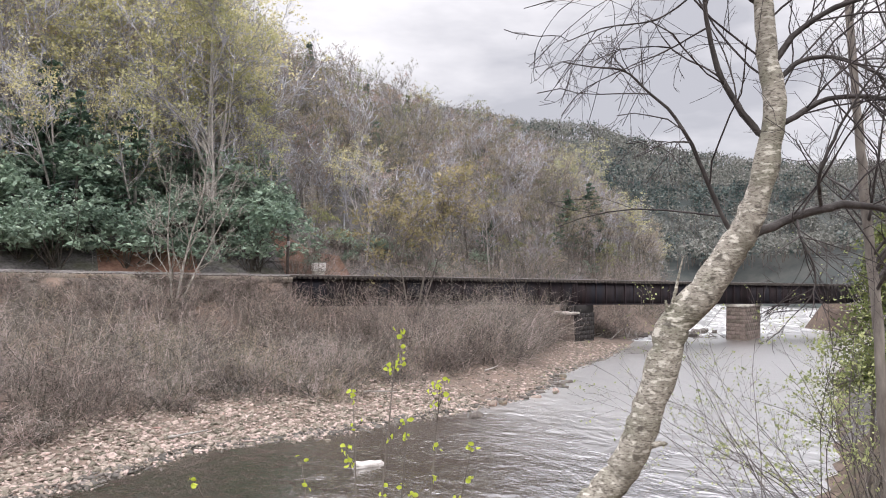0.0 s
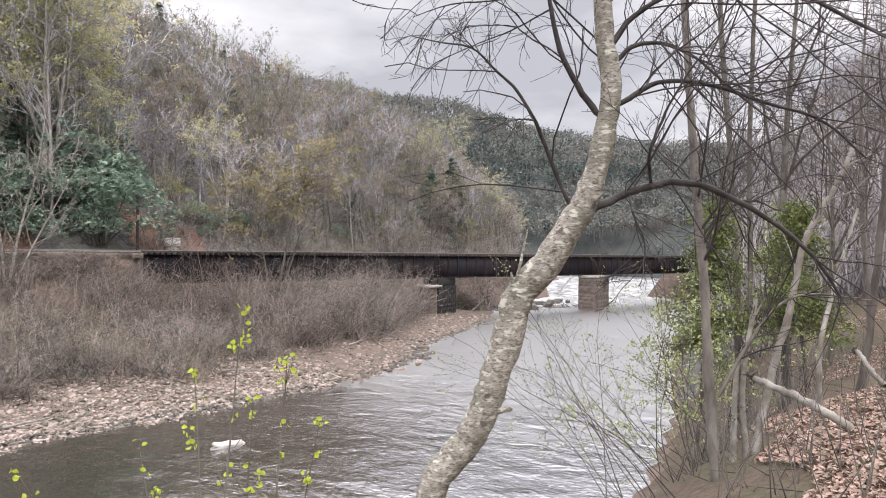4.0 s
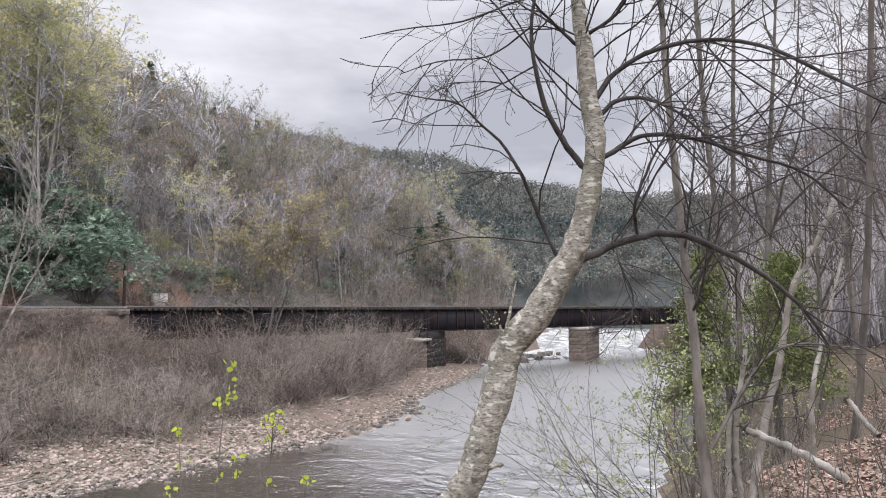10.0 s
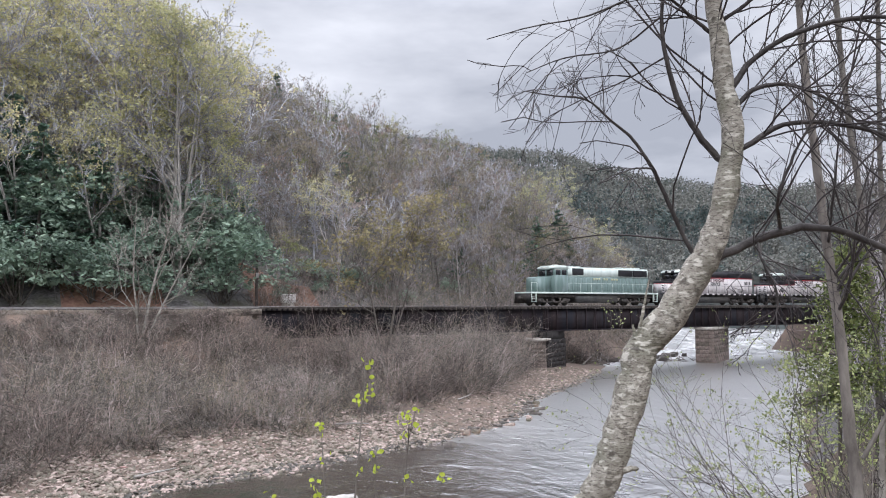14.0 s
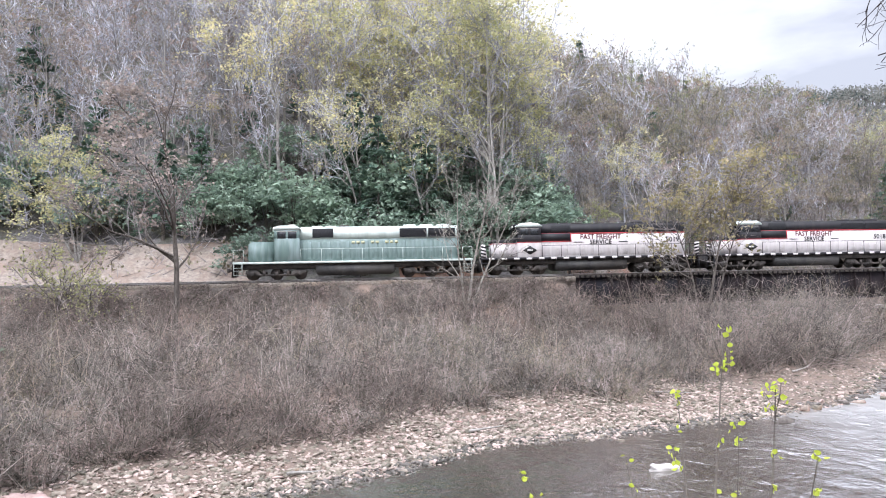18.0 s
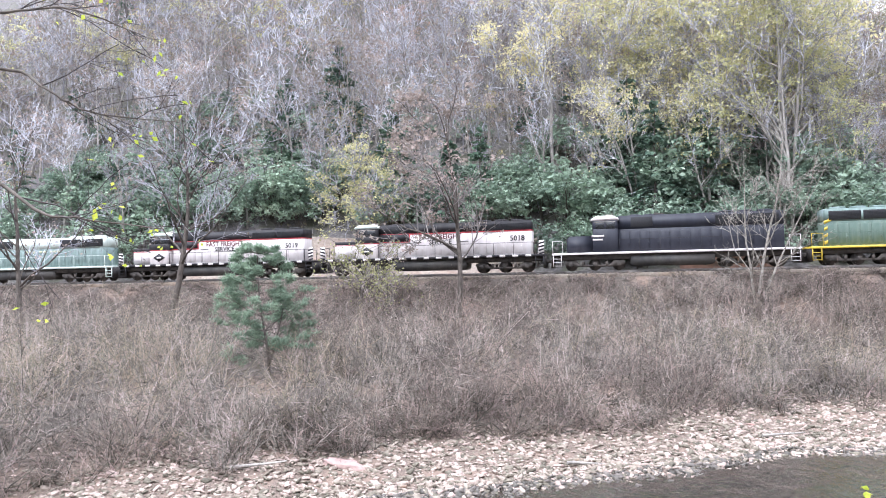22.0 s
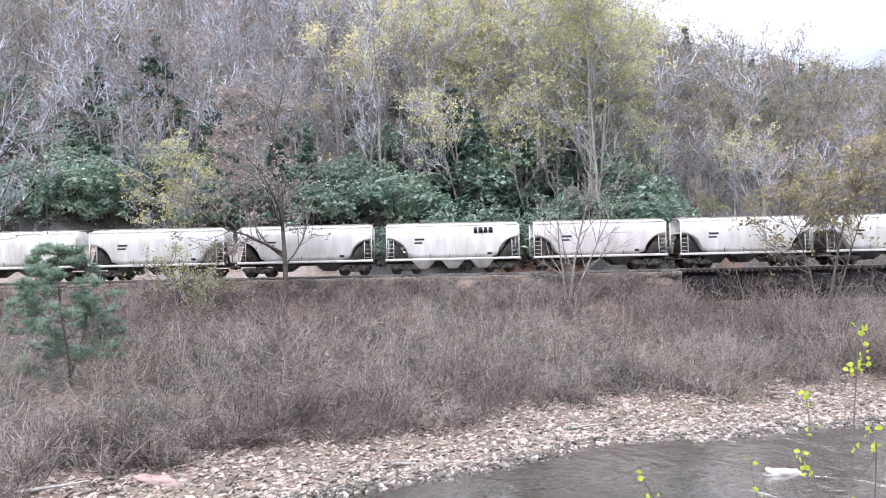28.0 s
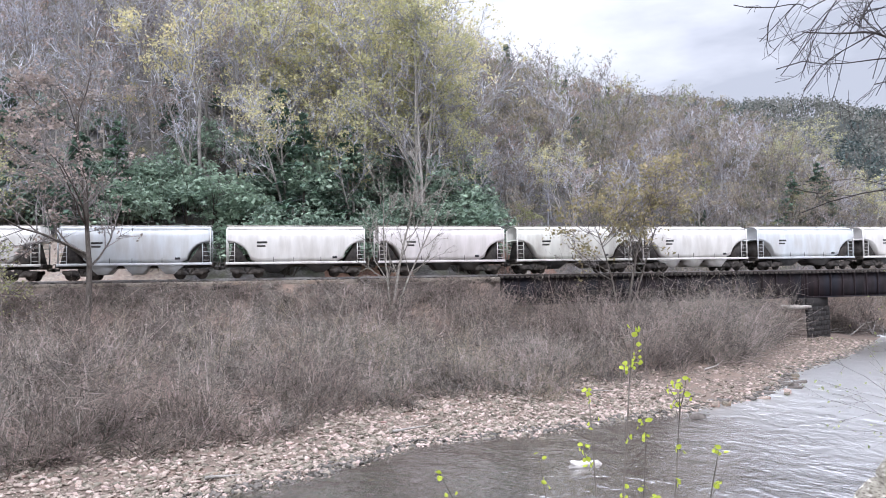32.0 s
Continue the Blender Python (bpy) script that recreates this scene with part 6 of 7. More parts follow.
BANK = dict(
    grey=[(8.03, 4.21, 4.68, 0.119), (8.06, 4.28, 5.29, 0.112), (8.09, 4.35, 5.92, 0.106), (8.11, 4.41, 6.76, 0.099), (8.14, 4.48, 7.49, 0.093), (8.15, 4.58, 8.45, 0.086), (8.17, 4.65, 9.16, 0.080), (8.18, 4.75, 10.25, 0.073), (8.20, 4.82, 11.36, 0.066), (8.21, 4.91, 12.90, 0.059)],
    grey_side=[(8.03, 4.21, 5.98, 0.049), (8.40, 4.04, 6.57, 0.043), (8.77, 3.86, 7.02, 0.037), (9.14, 3.62, 7.15, 0.030), (9.59, 3.14, 7.09, 0.023)],
    slim=[(9.86, 5.03, 4.20, 0.094), (9.93, 5.07, 4.95, 0.090), (10.01, 5.05, 6.19, 0.085), (10.06, 5.12, 7.80, 0.081), (10.08, 5.23, 9.21, 0.076), (10.09, 5.37, 10.76, 0.072), (10.13, 5.45, 12.10, 0.067), (10.17, 5.52, 13.93, 0.062)],
    pole=[(11.74, 5.76, 4.14, 0.091), (11.75, 5.73, 6.89, 0.081), (11.74, 5.75, 9.44, 0.071), (11.78, 5.68, 12.63, 0.060), (11.78, 5.68, 14.62, 0.050)],
    pale=[(9.10, 4.32, 4.95, 0.093), (9.37, 4.23, 6.05, 0.085), (9.64, 4.11, 6.90, 0.077), (9.89, 4.04, 7.78, 0.069), (10.21, 3.78, 8.53, 0.060), (10.47, 3.65, 9.07, 0.051)],
    pale_b=[(9.07, 4.40, 4.80, 0.085), (9.06, 4.40, 5.22, 0.076), (9.04, 4.44, 5.78, 0.066), (9.07, 4.39, 6.42, 0.056), (9.11, 4.30, 7.06, 0.047)],
    pale_d=[(8.98, 4.52, 4.75, 0.08), (8.96, 4.5, 5.3, 0.072), (8.98, 4.5, 5.8, 0.06), (9.0, 4.47, 6.3, 0.045)],
    pale_c=[(11.26, 4.38, 6.23, 0.065), (11.62, 4.38, 6.95, 0.057), (11.98, 4.38, 7.46, 0.049), (12.37, 4.28, 8.35, 0.040)],
    log=[(8.38, 3.97, 6.18, 0.078), (8.35, 3.57, 6.09, 0.084), (8.29, 3.19, 5.97, 0.089), (8.21, 2.85, 5.90, 0.093)],
    log_b=[(10.95, 3.79, 6.32, 0.062), (10.76, 3.57, 6.16, 0.065), (10.59, 3.31, 5.99, 0.068)],
    dark=[(13.33, 4.55, 5.38, 0.184), (13.39, 4.39, 6.88, 0.171), (13.44, 4.25, 8.77, 0.158), (13.47, 4.15, 10.68, 0.145), (13.50, 4.05, 12.61, 0.132), (13.53, 3.94, 14.56, 0.119)],
    dark_b=[(15.47, 4.42, 5.14, 0.186), (15.53, 4.24, 7.85, 0.161), (15.53, 4.22, 11.04, 0.136), (15.59, 4.02, 14.28, 0.112)],
)


def bank_trees():
    rng = np.random.default_rng(8)
    kinds = dict(grey=("grey_tree", "slender grey-barked tree on the river bank", BARK_MID), slim=("slender_tree", "slim grey tree on the river bank", BARK_MID),
                 pole=("slender_tree", "thin straight grey tree on the river bank", BARK_MID), pale=("pale_birch", "leaning young birch with pale bark on the bank", BARK_PALE),
                 pale_b=("pale_birch", "young birch with pale bark on the bank", BARK_PALE), pale_c=("pale_birch", "thin pale birch behind the fallen log", BARK_PALE), pale_d=("pale_birch", "short young birch stem with pale bark on the bank", BARK_PALE),
                 dark=("grey_trunk_tree", "dark-barked bare tree on the leafy bank", BARK_DARK), dark_b=("grey_trunk_tree", "dark-barked bare tree on the leafy bank", BARK_DARK))
    made = {}
    for name, pts in BANK.items():
        if name in ("log", "log_b", "grey_side"):
            continue
        if name in ("slim", "pole"):
            pts = [(x * 1.8, y * 1.8, EYE + (z - EYE) * 1.8, r * 1.7) for x, y, z, r in pts]
        x, y, z, r = pts[0]
        foot = [(x, y, min(float(land(x, y)), z - 0.3) - 0.25, r * 1.15)]
        kind, label, bark = kinds[name]
        tree = thing(kind, None, label, "tree", "trees on the near bank")
        made[name] = tree
        P, R = knotted(rng, *spline(foot + pts, 40), 0.05)
        R = R * (0.34 if name.startswith("dark") else 0.56)
        trunk = child("trunk", mesh("trunk", [tubes(P, R, 12)], bark, smooth=True), tree)
        tall = name in ("grey", "slim", "pole")
        L, RL = offshoots(rng, P, R, 13 if tall else 6, 0.46 if tall else 0.55, 1.0, 0.8, 0.2, 9, 0.1, 0.05, 0.4)
        for i in range(len(L)):
            limb = child("limb", mesh("limb", [tubes(L[i:i + 1], np.clip(RL[i:i + 1], 0.006, 0.03), 5)], LIMB_BARK if bark != BARK_PALE else bark, smooth=True), tree)
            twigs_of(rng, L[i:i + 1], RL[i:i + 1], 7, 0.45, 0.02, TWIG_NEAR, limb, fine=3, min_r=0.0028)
    P, R = spline(BANK["grey_side"], 24)
    R = R * 0.5
    limb = child("limb", mesh("limb", [tubes(P, R, 8)], BARK_MID, smooth=True), made["grey"])
    twigs_of(rng, P, R, 14, 0.35, 0.02, TWIG_NEAR, limb, min_r=0.003)
    for name in ("log", "log_b"):
        pts = BANK[name]
        x, y, z, r = pts[-1]
        pts = pts[:-1] + [(x, y, z - 0.06, r)]
        P, R = knotted(rng, *spline(pts, 24), 0.12)
        R = R * 0.5
        log = thing("fallen_log", mesh("fallen_log", [tubes(P, R, 12)], BARK_PALE, smooth=True), "broken pale birch log lying on the leafy bank", "log", "fallen logs")
        child("broken_end", mesh("broken_end", [spikes(np.repeat(P[0, :1], 9, 0) + rng.normal(size=(9, 3)) * 0.03, np.repeat(P[0, :1], 9, 0) + rng.normal(size=(9, 3)) * 0.06 + (P[0, 0] - P[0, 1]) * 0.8, 0.03)], BARK_DARK), log)


bank_trees()


def leafy_shrub(seed, x, y, stems, h, lean, leaf_n, leaf_mat, label, size=0.05, spread=0.42, stem_r=0.012):
    """Many arching stems from one root with small leaves."""
    rng = np.random.default_rng(seed)
    z = float(land(x, y))
    bush = thing("leafy_shrub", None, label, "shrub", "shrubs on the near bank")
    base = np.array((x, y, z - 0.1)) + rng.normal(size=(stems, 3)) * (0.3, 0.3, 0)
    D = np.column_stack([rng.normal(lean[0], spread, stems), rng.normal(lean[1], spread, stems), np.ones(stems)])
    P = grow(rng, base, D, h * rng.uniform(0.6, 1.1, stems), 9, 0.1, -0.05)
    R = stem_r * np.linspace(1, 0.25, 9)[None] * rng.uniform(0.7, 1.3, (stems, 1))
    for i in range(stems):
        child("stem", mesh("stem", [tubes(P[i:i + 1], R[i:i + 1], 5)], TWIG_BANK), bush)
    A, RA = offshoots(rng, P, R, 9, 0.25, 1.0, 0.7, 0.3, 4, 0.15, 0.03)
    B, RB = offshoots(rng, A, RA, 3, 0.2, 1.0, 0.6, 0.5, 3, 0.2, 0.0)
    tagged(child("twig_spray", mesh("twig_spray", [tubes(A, np.clip(RA, 0.002, 0.005), 3), spikes(B[:, 0], B[:, 2], 0.0025)], TWIG_BANK), bush), kind="stuff")
    tips = np.concatenate([A[:, -1], A[:, 2], B[:, -1], B[:, 1]])
    C = tips[rng.integers(0, len(tips), leaf_n)] + rng.normal(size=(leaf_n, 3)) * size * 0.7
    child("foliage", mesh("foliage", [leaves(rng, C, size, 0.3)], leaf_mat), bush)


leafy_shrub(70, 7.8, 5.0, 12, 3.4, (-0.35, 0.5), 900, SPRAY, "many-stemmed shrub with tiny pale green leaves over the water", size=0.02, stem_r=0.007)
leafy_shrub(71, 10.0, 5.8, 13, 3.8, (-0.3, 0.4), 1100, SPRAY, "arching shrub with fine green leaves at the bank edge", size=0.026, stem_r=0.008)
leafy_shrub(72, 14.0, 7.6, 14, 4.4, (-0.1, 0.15), 1400, SPRAY, "tall shrub with fresh green leaves on the bank", size=0.05)
leafy_shrub(73, 20.0, 10.4, 16, 5.0, (-0.1, 0.1), 800, SPRAY, "bank shrub with thin grey stems and sparse leaves", size=0.06, stem_r=0.012)
leafy_shrub(74, 29.0, 14.6, 18, 6.0, (0.0, 0.0), 1200, SPRAY, "bank shrub with thin grey stems and sparse leaves", size=0.08, stem_r=0.014)
leafy_shrub(75, 40.0, 21.0, 20, 7.0, (0.0, 0.0), 1200, SPRAY, "bank shrub with thin grey stems and sparse leaves", size=0.1, stem_r=0.018)


def sapling():
    rng = np.random.default_rng(4)
    plant_ob = thing("leafing_sapling", None, "thin sapling with bright yellow-green new leaves", "sapling", at=pose(0.067, -0.033, 0))
    z = float(land(1.4, 2.75))
    tips = ((1.36, 2.72, 7.36), (1.2, 2.8, 7.1), (1.52, 2.64, 7.15), (1.02, 2.9, 6.84), (1.62, 2.55, 6.9), (0.62, 3.0, 6.78), (1.42, 2.74, 6.95))
    for i, tip in enumerate(tips):
        foot = (1.38 + 0.1 * (i % 3 - 1), 2.76, z - 0.1)
        mid = tuple(f + (t - f) * 0.55 + d for f, t, d in zip(foot, tip, (0.03 * (i - 3) / 3, 0.02, 0.05)))
        P, R = spline([(*foot, 0.008), (*mid, 0.005), (*tip, 0.002)], 16)
        P, R = knotted(rng, P, R, 0.5)
        stem = child("stem", mesh("stem", [tubes(P, R, 6)], BARK_MID), plant_ob)
        A, RA = offshoots(rng, P, R, 5, 0.55, 0.98, 0.6, 0.09, 3, 0.1, 0.08)
        tagged(child("twig_spray", mesh("twig_spray", [tubes(A, np.full(RA.shape, 0.0016), 3)], BARK_DARK), stem), kind="stuff")
        knots = np.concatenate([A[:, -1], P[0, 9:], A[:, 1]])
        for c in np.concatenate([P[0, -1:], knots[rng.integers(0, len(knots), 13)]]):
            for _ in range(3):
                at = c + rng.normal(size=3) * 0.013
                leaf = child("leaf", LEAVES[int(rng.integers(0, 4))], stem, pose(*at, *rng.uniform(0, 360, 3)))
                leaf.scale = [float(rng.uniform(0.8, 1.25))] * 3


def leaf_blade(wide):
    """A broad, pointed young leaf folded along its rib."""
    rim = [(0, -0.5, 0), (wide * 0.7, -0.28, 0.1), (wide, 0.02, 0.14), (wide * 0.6, 0.32, 0.08), (0, 0.55, -0.06), (-wide * 0.6, 0.32, 0.08), (-wide, 0.02, 0.14), (-wide * 0.7, -0.28, 0.1), (0, 0.0, -0.02)]
    return mesh("leaf", [(np.array(rim) * 0.022, np.array([(i, (i + 1) % 8, 8) for i in range(8)]))], SPRING)


LEAVES = [leaf_blade(w) for w in (0.36, 0.42, 0.48, 0.4)]
sapling()


def near_left_tree():
    """The tree beside the camera whose boughs hang into the view over the flood plain."""
    rng = np.random.default_rng(14)
    tree = thing("overhanging_tree", None, "dark-limbed tree with a few fresh yellow-green leaves", "tree")
    x, y = -5.9, 3.6
    z = float(land(x, y))
    P, R = knotted(rng, *spline([(x, y, z - 0.3, 0.17), (x + 0.05, y, z + 2, 0.15), (x - 0.1, y + 0.1, z + 4.5, 0.11), (x - 0.2, y, z + 8, 0.06)], 30), 0.06)
    child("trunk", mesh("trunk", [tubes(P, R, 12)], BARK_DARK, smooth=True), tree)
    tips = []
    for pts in ([(-5.93, 3.65, 8.0, 0.04), (-5.0, 4.6, 8.42, 0.024), (-4.35, 4.66, 8.13, 0.018), (-4.1, 4.75, 8.08, 0.012), (-3.6, 5.1, 8.0, 0.006)],
                [(-5.98, 3.7, 9.2, 0.04), (-4.75, 4.68, 9.26, 0.02), (-4.35, 4.7, 9.08, 0.015), (-4.05, 4.85, 8.9, 0.01), (-3.5, 5.15, 8.85, 0.005)],
                [(-5.95, 3.7, 9.5, 0.035), (-5.0, 4.8, 9.75, 0.02), (-4.4, 5.0, 9.8, 0.012), (-3.9, 5.3, 9.62, 0.006)]):
        P, R = knotted(rng, *spline(pts, 24), 0.25)
        R = R * 0.65
        limb = child("limb", mesh("limb", [tubes(P, R, 7)], BARK_DARK, smooth=True), tree)
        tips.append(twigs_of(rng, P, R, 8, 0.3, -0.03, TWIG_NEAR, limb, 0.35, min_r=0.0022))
    tips = np.concatenate(tips)
    C = tips[rng.integers(0, len(tips), 80)] + rng.normal(size=(80, 3)) * 0.02
    child("foliage", mesh("foliage", [leaves(rng, C, 0.032, 0.2)], SPRING), tree)


near_left_tree()


def bank_litter():
    rng = np.random.default_rng(21)
    n = 40000
    a, d = rng.uniform(radians(58), radians(80), n), 4 + 26 * rng.uniform(size=n) ** 1.3
    x, y = np.sin(a) * d, np.cos(a) * d
    s = (np.interp(x, NEAR_X, NEAR_Y) - y) * 0.85
    keep = (s > 3.0) & (soft_noise(x, y, 1.3) > np.interp(np.degrees(a), (58, 66, 73), (0.95, 0.55, -0.55)))
    x, y = x[keep], y[keep]
    C = np.column_stack([x, y, land(x, y) + 0.035])
    thing("leaf_litter", mesh("leaf_litter", [leaves(rng, C, 0.05, 1.2, 1.5)], DEADLEAF), "pinkish-brown dead leaves carpeting the bank", "leaf litter", kind="stuff")
    m = 600
    a, d = rng.uniform(radians(60), radians(76), m), rng.uniform(6, 24, m)
    P0 = np.column_stack([np.sin(a) * d, np.cos(a) * d, 0 * a])
    P0[:, 2] = land(P0[:, 0], P0[:, 1])
    P1 = P0 + rng.normal(size=(m, 3)) * (0.3, 0.3, 0.05) + (0, 0, 0.12)
    brush = rng.uniform(size=m) < 0.5
    P1[brush, 2] += rng.uniform(0.3, 1.3, brush.sum())
    thing("fallen_twigs", mesh("fallen_twigs", [spikes(P0, P1, 0.009)], BARK_DARK), "fallen twigs and bare stems on the bank", "twigs", kind="stuff")


bank_litter()


def bank_brush():
    """Thin bare stems and dry grass along the edge of the near bank."""
    rng = np.random.default_rng(23)
    n = 800
    x = rng.uniform(5, 60, n)
    y = np.interp(x, NEAR_X, NEAR_Y) - rng.uniform(0.4, 6.5, n)
    keep = (np.hypot(x, y) > 8.5) & (np.degrees(np.arctan2(x, y)) > 61)
    x, y = x[keep], y[keep]
    P0 = np.column_stack([x, y, land(x, y) - 0.05])
    n = len(x)
    P1 = P0 + np.column_stack([rng.normal(size=(n, 2)) * 0.35, rng.uniform(0.4, 2.0, n)])
    thing("bank_brush", mesh("bank_brush", [spikes(P0, P1, 0.004 + 0.0003 * x)], BARK_MID), "thin bare stems and dry grass along the bank edge", "brush", kind="stuff")


bank_brush()


KINDS["bank"] = [plant("bare_bank_tree", broadleaf(60 + i, (13, 11, 14)[i], (0.13, 0.1, 0.14)[i], limbs=13, subs=6, twigs=5, turn=0.75, share=0.34, twig_r=0.012), BARK_MID, TWIG_BANK, LEAF_BUFF,
                       "slender bare grey tree on the wooded bank", "tree", "bare trees on the near bank") for i in range(3)]
USED["bank"] = [False] * 3


def bank_woods():
    """Bare woods along the near bank and on the side hill."""
    rng = np.random.default_rng(31)
    for i in range(95):
        a, d = rng.uniform(radians(60), radians(79)), 18 + 130 * rng.uniform() ** 1.2
        x, y = math.sin(a) * d, math.cos(a) * d
        if float(np.interp(x, NEAR_X, NEAR_Y)) - y < 3 or (d < 26 and a < radians(66)) or y > 56:
            continue
        set_tree("bank" if d < 70 else "bare", int(rng.integers(0, 9)), x, y, rng.uniform(0.65, 1.0), rng.uniform(0, 360))


bank_woods()


def side_hill_woods():
    """Thin stems and saplings that cover the hillside down the near bank."""
    rng = np.random.default_rng(33)
    n = 21000
    a, d = rng.uniform(radians(57), radians(82), n), rng.uniform(34, 190, n)
    x, y = np.sin(a) * d, np.cos(a) * d
    keep = np.interp(x, NEAR_X, NEAR_Y) - y > 3
    P0 = np.column_stack([x, y, land(x, y) - 0.1])[keep]
    n = len(P0)
    tip = P0 + np.column_stack([rng.normal(size=(n, 2)) * 1.2, rng.uniform(1.5, 8, n)])
    mid = P0 + (tip - P0) * rng.uniform(0.4, 0.8, (n, 1))
    parts = [spikes(P0, tip, 0.03 + d[keep] * 0.0004), spikes(mid, mid + rng.normal(size=(n, 3)) * (1.2, 1.2, 0.5) + (0, 0, 1.0), 0.02 + d[keep] * 0.0003)]
    thing("side_hill_woods", mesh("side_hill_woods", parts, [UNDERWOOD, TWIG_BROWN]), "brown leafless saplings covering the hillside", "woods", kind="stuff")


side_hill_woods()
for j, (px, py, ph) in enumerate(((15.6, 8.9, 6.4), (17.0, 6.9, 4.2), (22.0, 10.0, 6.0))):
    w_, c_, f_ = conifer(80 + j, ph, 0.06, 1.7, 11, 36, gap=0.42, thick=0.011)
    rng_ = np.random.default_rng(90 + j)
    hub_ = f_[0][0].reshape(-1, 4, 3).mean(1)
    C_ = np.repeat(hub_, 3, 0) + rng_.normal(size=(len(hub_) * 3, 3)) * 0.15
    plant("young_pine", (w_, c_, [leaves(rng_, C_, 0.045, 0.2, 2.6)]), BARK_DARK, TWIG_BANK, SOFT_PINE, "young soft green pine among the bank trees", "pine", "young pines", at=pose(px, py, float(land(px, py))))


# ---- single trees on the flood plain ----
def single_trees():
    def spot(x, y):
        return pose(x, y, float(land(x, y)))
    plant("dead_white_tree", broadleaf(101, 14.0, 0.13, limbs=10, subs=6, twigs=5, stems=3, fan=0.16, start=0.15, turn=0.75, share=0.36, twig_r=0.016), BARK_PALE, BARK_PALE, LEAF_BUFF,
          "bare pale many-stemmed tree beside the railway", "tree", at=spot(10.4, 58.5))
    plant("budding_lone_tree", broadleaf(102, 17.5, 0.26, limbs=16, subs=7, twigs=6, start=0.22, turn=1.0, share=0.54, leaf=3600, size=0.18, twig_r=0.034, tuft=0.25), BARK_DARK, TWIG_BROWN, LEAF_BUFF,
          "spreading grey tree with buff buds below the railway", "tree", at=spot(-12.2, 57.5))
    plant("yellow_twigged_tree", broadleaf(103, 14.5, 0.15, limbs=13, subs=7, twigs=6, stems=3, fan=0.13, start=0.4, turn=0.85, share=0.42, leaf=3600, size=0.2, twig_r=0.022, tuft=0.3), BARK_MID, TWIG_BROWN, LEAF_GOLD,
          "many-stemmed tree with dull straw-yellow new leaves before the bridge", "tree", at=spot(31.0, 58.5))
    plant("leafy_small_tree", broadleaf(104, 5.6, 0.09, limbs=12, subs=5, twigs=4, stems=3, fan=0.35, start=0.2, turn=1.0, share=0.6, leaf=1600, size=0.13, twig_r=0.02), BARK_DARK, TWIG_BROWN, LEAF_LIME,
          "low spreading tree in yellow-green leaf beside the railway", "tree", at=spot(-19.6, 57.0))
    plant("yellow_green_bush_tree", broadleaf(107, 12.5, 0.17, limbs=14, subs=7, twigs=5, stems=4, fan=0.28, start=0.2, turn=0.95, share=0.44, leaf=6000, size=0.18, twig_r=0.03, tuft=0.3), BARK_GREY, TWIG, LEAF_YELLOW,
          "rounded small tree in bright yellow-green leaf behind the track", "tree", at=spot(-24.6, 75.0))
    plant("bare_lone_tree", broadleaf(105, 18.0, 0.3, limbs=18, subs=7, twigs=6, start=0.25, turn=0.95, share=0.42, leaf=700, size=0.16, twig_r=0.024), BARK_DARK, TWIG, LEAF_BUFF,
          "tall bare brown tree in the thicket", "tree", at=spot(-33.0, 49.0))
    plant("bare_lone_tree", broadleaf(106, 16.0, 0.25, limbs=16, subs=7, twigs=5, start=0.2, turn=0.9, share=0.42, leaf=500, size=0.16, twig_r=0.024), BARK_DARK, TWIG, LEAF_BUFF,
          "bare brown tree at the edge of the thicket", "tree", at=spot(-43.0, 46.0))


single_trees()


def lone_pine():
    rng = np.random.default_rng(17)
    x, y = -18.6, 37.2
    tree = thing("small_pine", None, "small blue-green pine standing in the thicket", "pine", at=pose(x, y, float(land(x, y))))
    P = np.concatenate([spline([(0, 0, -0.3, 0.1), (-0.15, 0, 1.6, 0.1), (-0.55, 0, 4.2, 0.07), (-0.7, 0, 7.4, 0.02)], 12)[0], spline([(-0.05, 0, 0.5, 0.08), (0.3, 0.1, 1.8, 0.06), (0.7, 0.1, 3.2, 0.04), (0.9, 0, 4.6, 0.015)], 12)[0]])
    R = np.array([np.linspace(0.1, 0.02, 12), np.linspace(0.07, 0.015, 12)])
    child("trunk", mesh("trunk", [tubes(P, R, 8)], BARK_DARK, smooth=True), tree)
    tiers = ((2.0, 2.6), (2.5, 3.2), (3.2, 2.8), (4.0, 2.9), (4.8, 2.5), (5.6, 2.2), (6.3, 1.7), (6.9, 1.1))
    tufts = []
    for height, reach in tiers:
        n = 5
        u = (height + 0.3) / 7.7
        at, _ = along(P[:1], np.zeros(n, int), np.full(n, u))
        a = rng.uniform(0, 6.28) + np.arange(n) * 6.28 / n + rng.normal(size=n) * 0.25
        L = grow(rng, at, np.column_stack([np.cos(a), np.sin(a), rng.normal(0.12, 0.12, n)]), reach * rng.uniform(0.6, 1.1, n), 7, 0.09, 0.05)
        for i in range(n):
            child("limb", mesh("limb", [tubes(L[i:i + 1], 0.026 * np.linspace(1, 0.25, 7)[None], 4)], BARK_DARK), tree)
        A, _ = offshoots(rng, L, np.ones((n, 7)), 6, 0.35, 1.0, 0.75, 0.34, 4, 0.12, 0.1)
        tufts += [A[:, -1], A[:, 2], L[:, -1]]
    hub = np.concatenate(tufts)
    m = len(hub) * 44
    way = rng.normal(size=(m, 3)) + (0, 0, 0.7)
    way /= np.linalg.norm(way, axis=-1, keepdims=True)
    C = np.repeat(hub, 44, 0) + rng.normal(size=(m, 3)) * (0.13, 0.13, 0.06)
    tagged(child("foliage", mesh("foliage", [spikes(C, C + way * 0.22, 0.016)], PINE), tree), kind="stuff")


lone_pine()


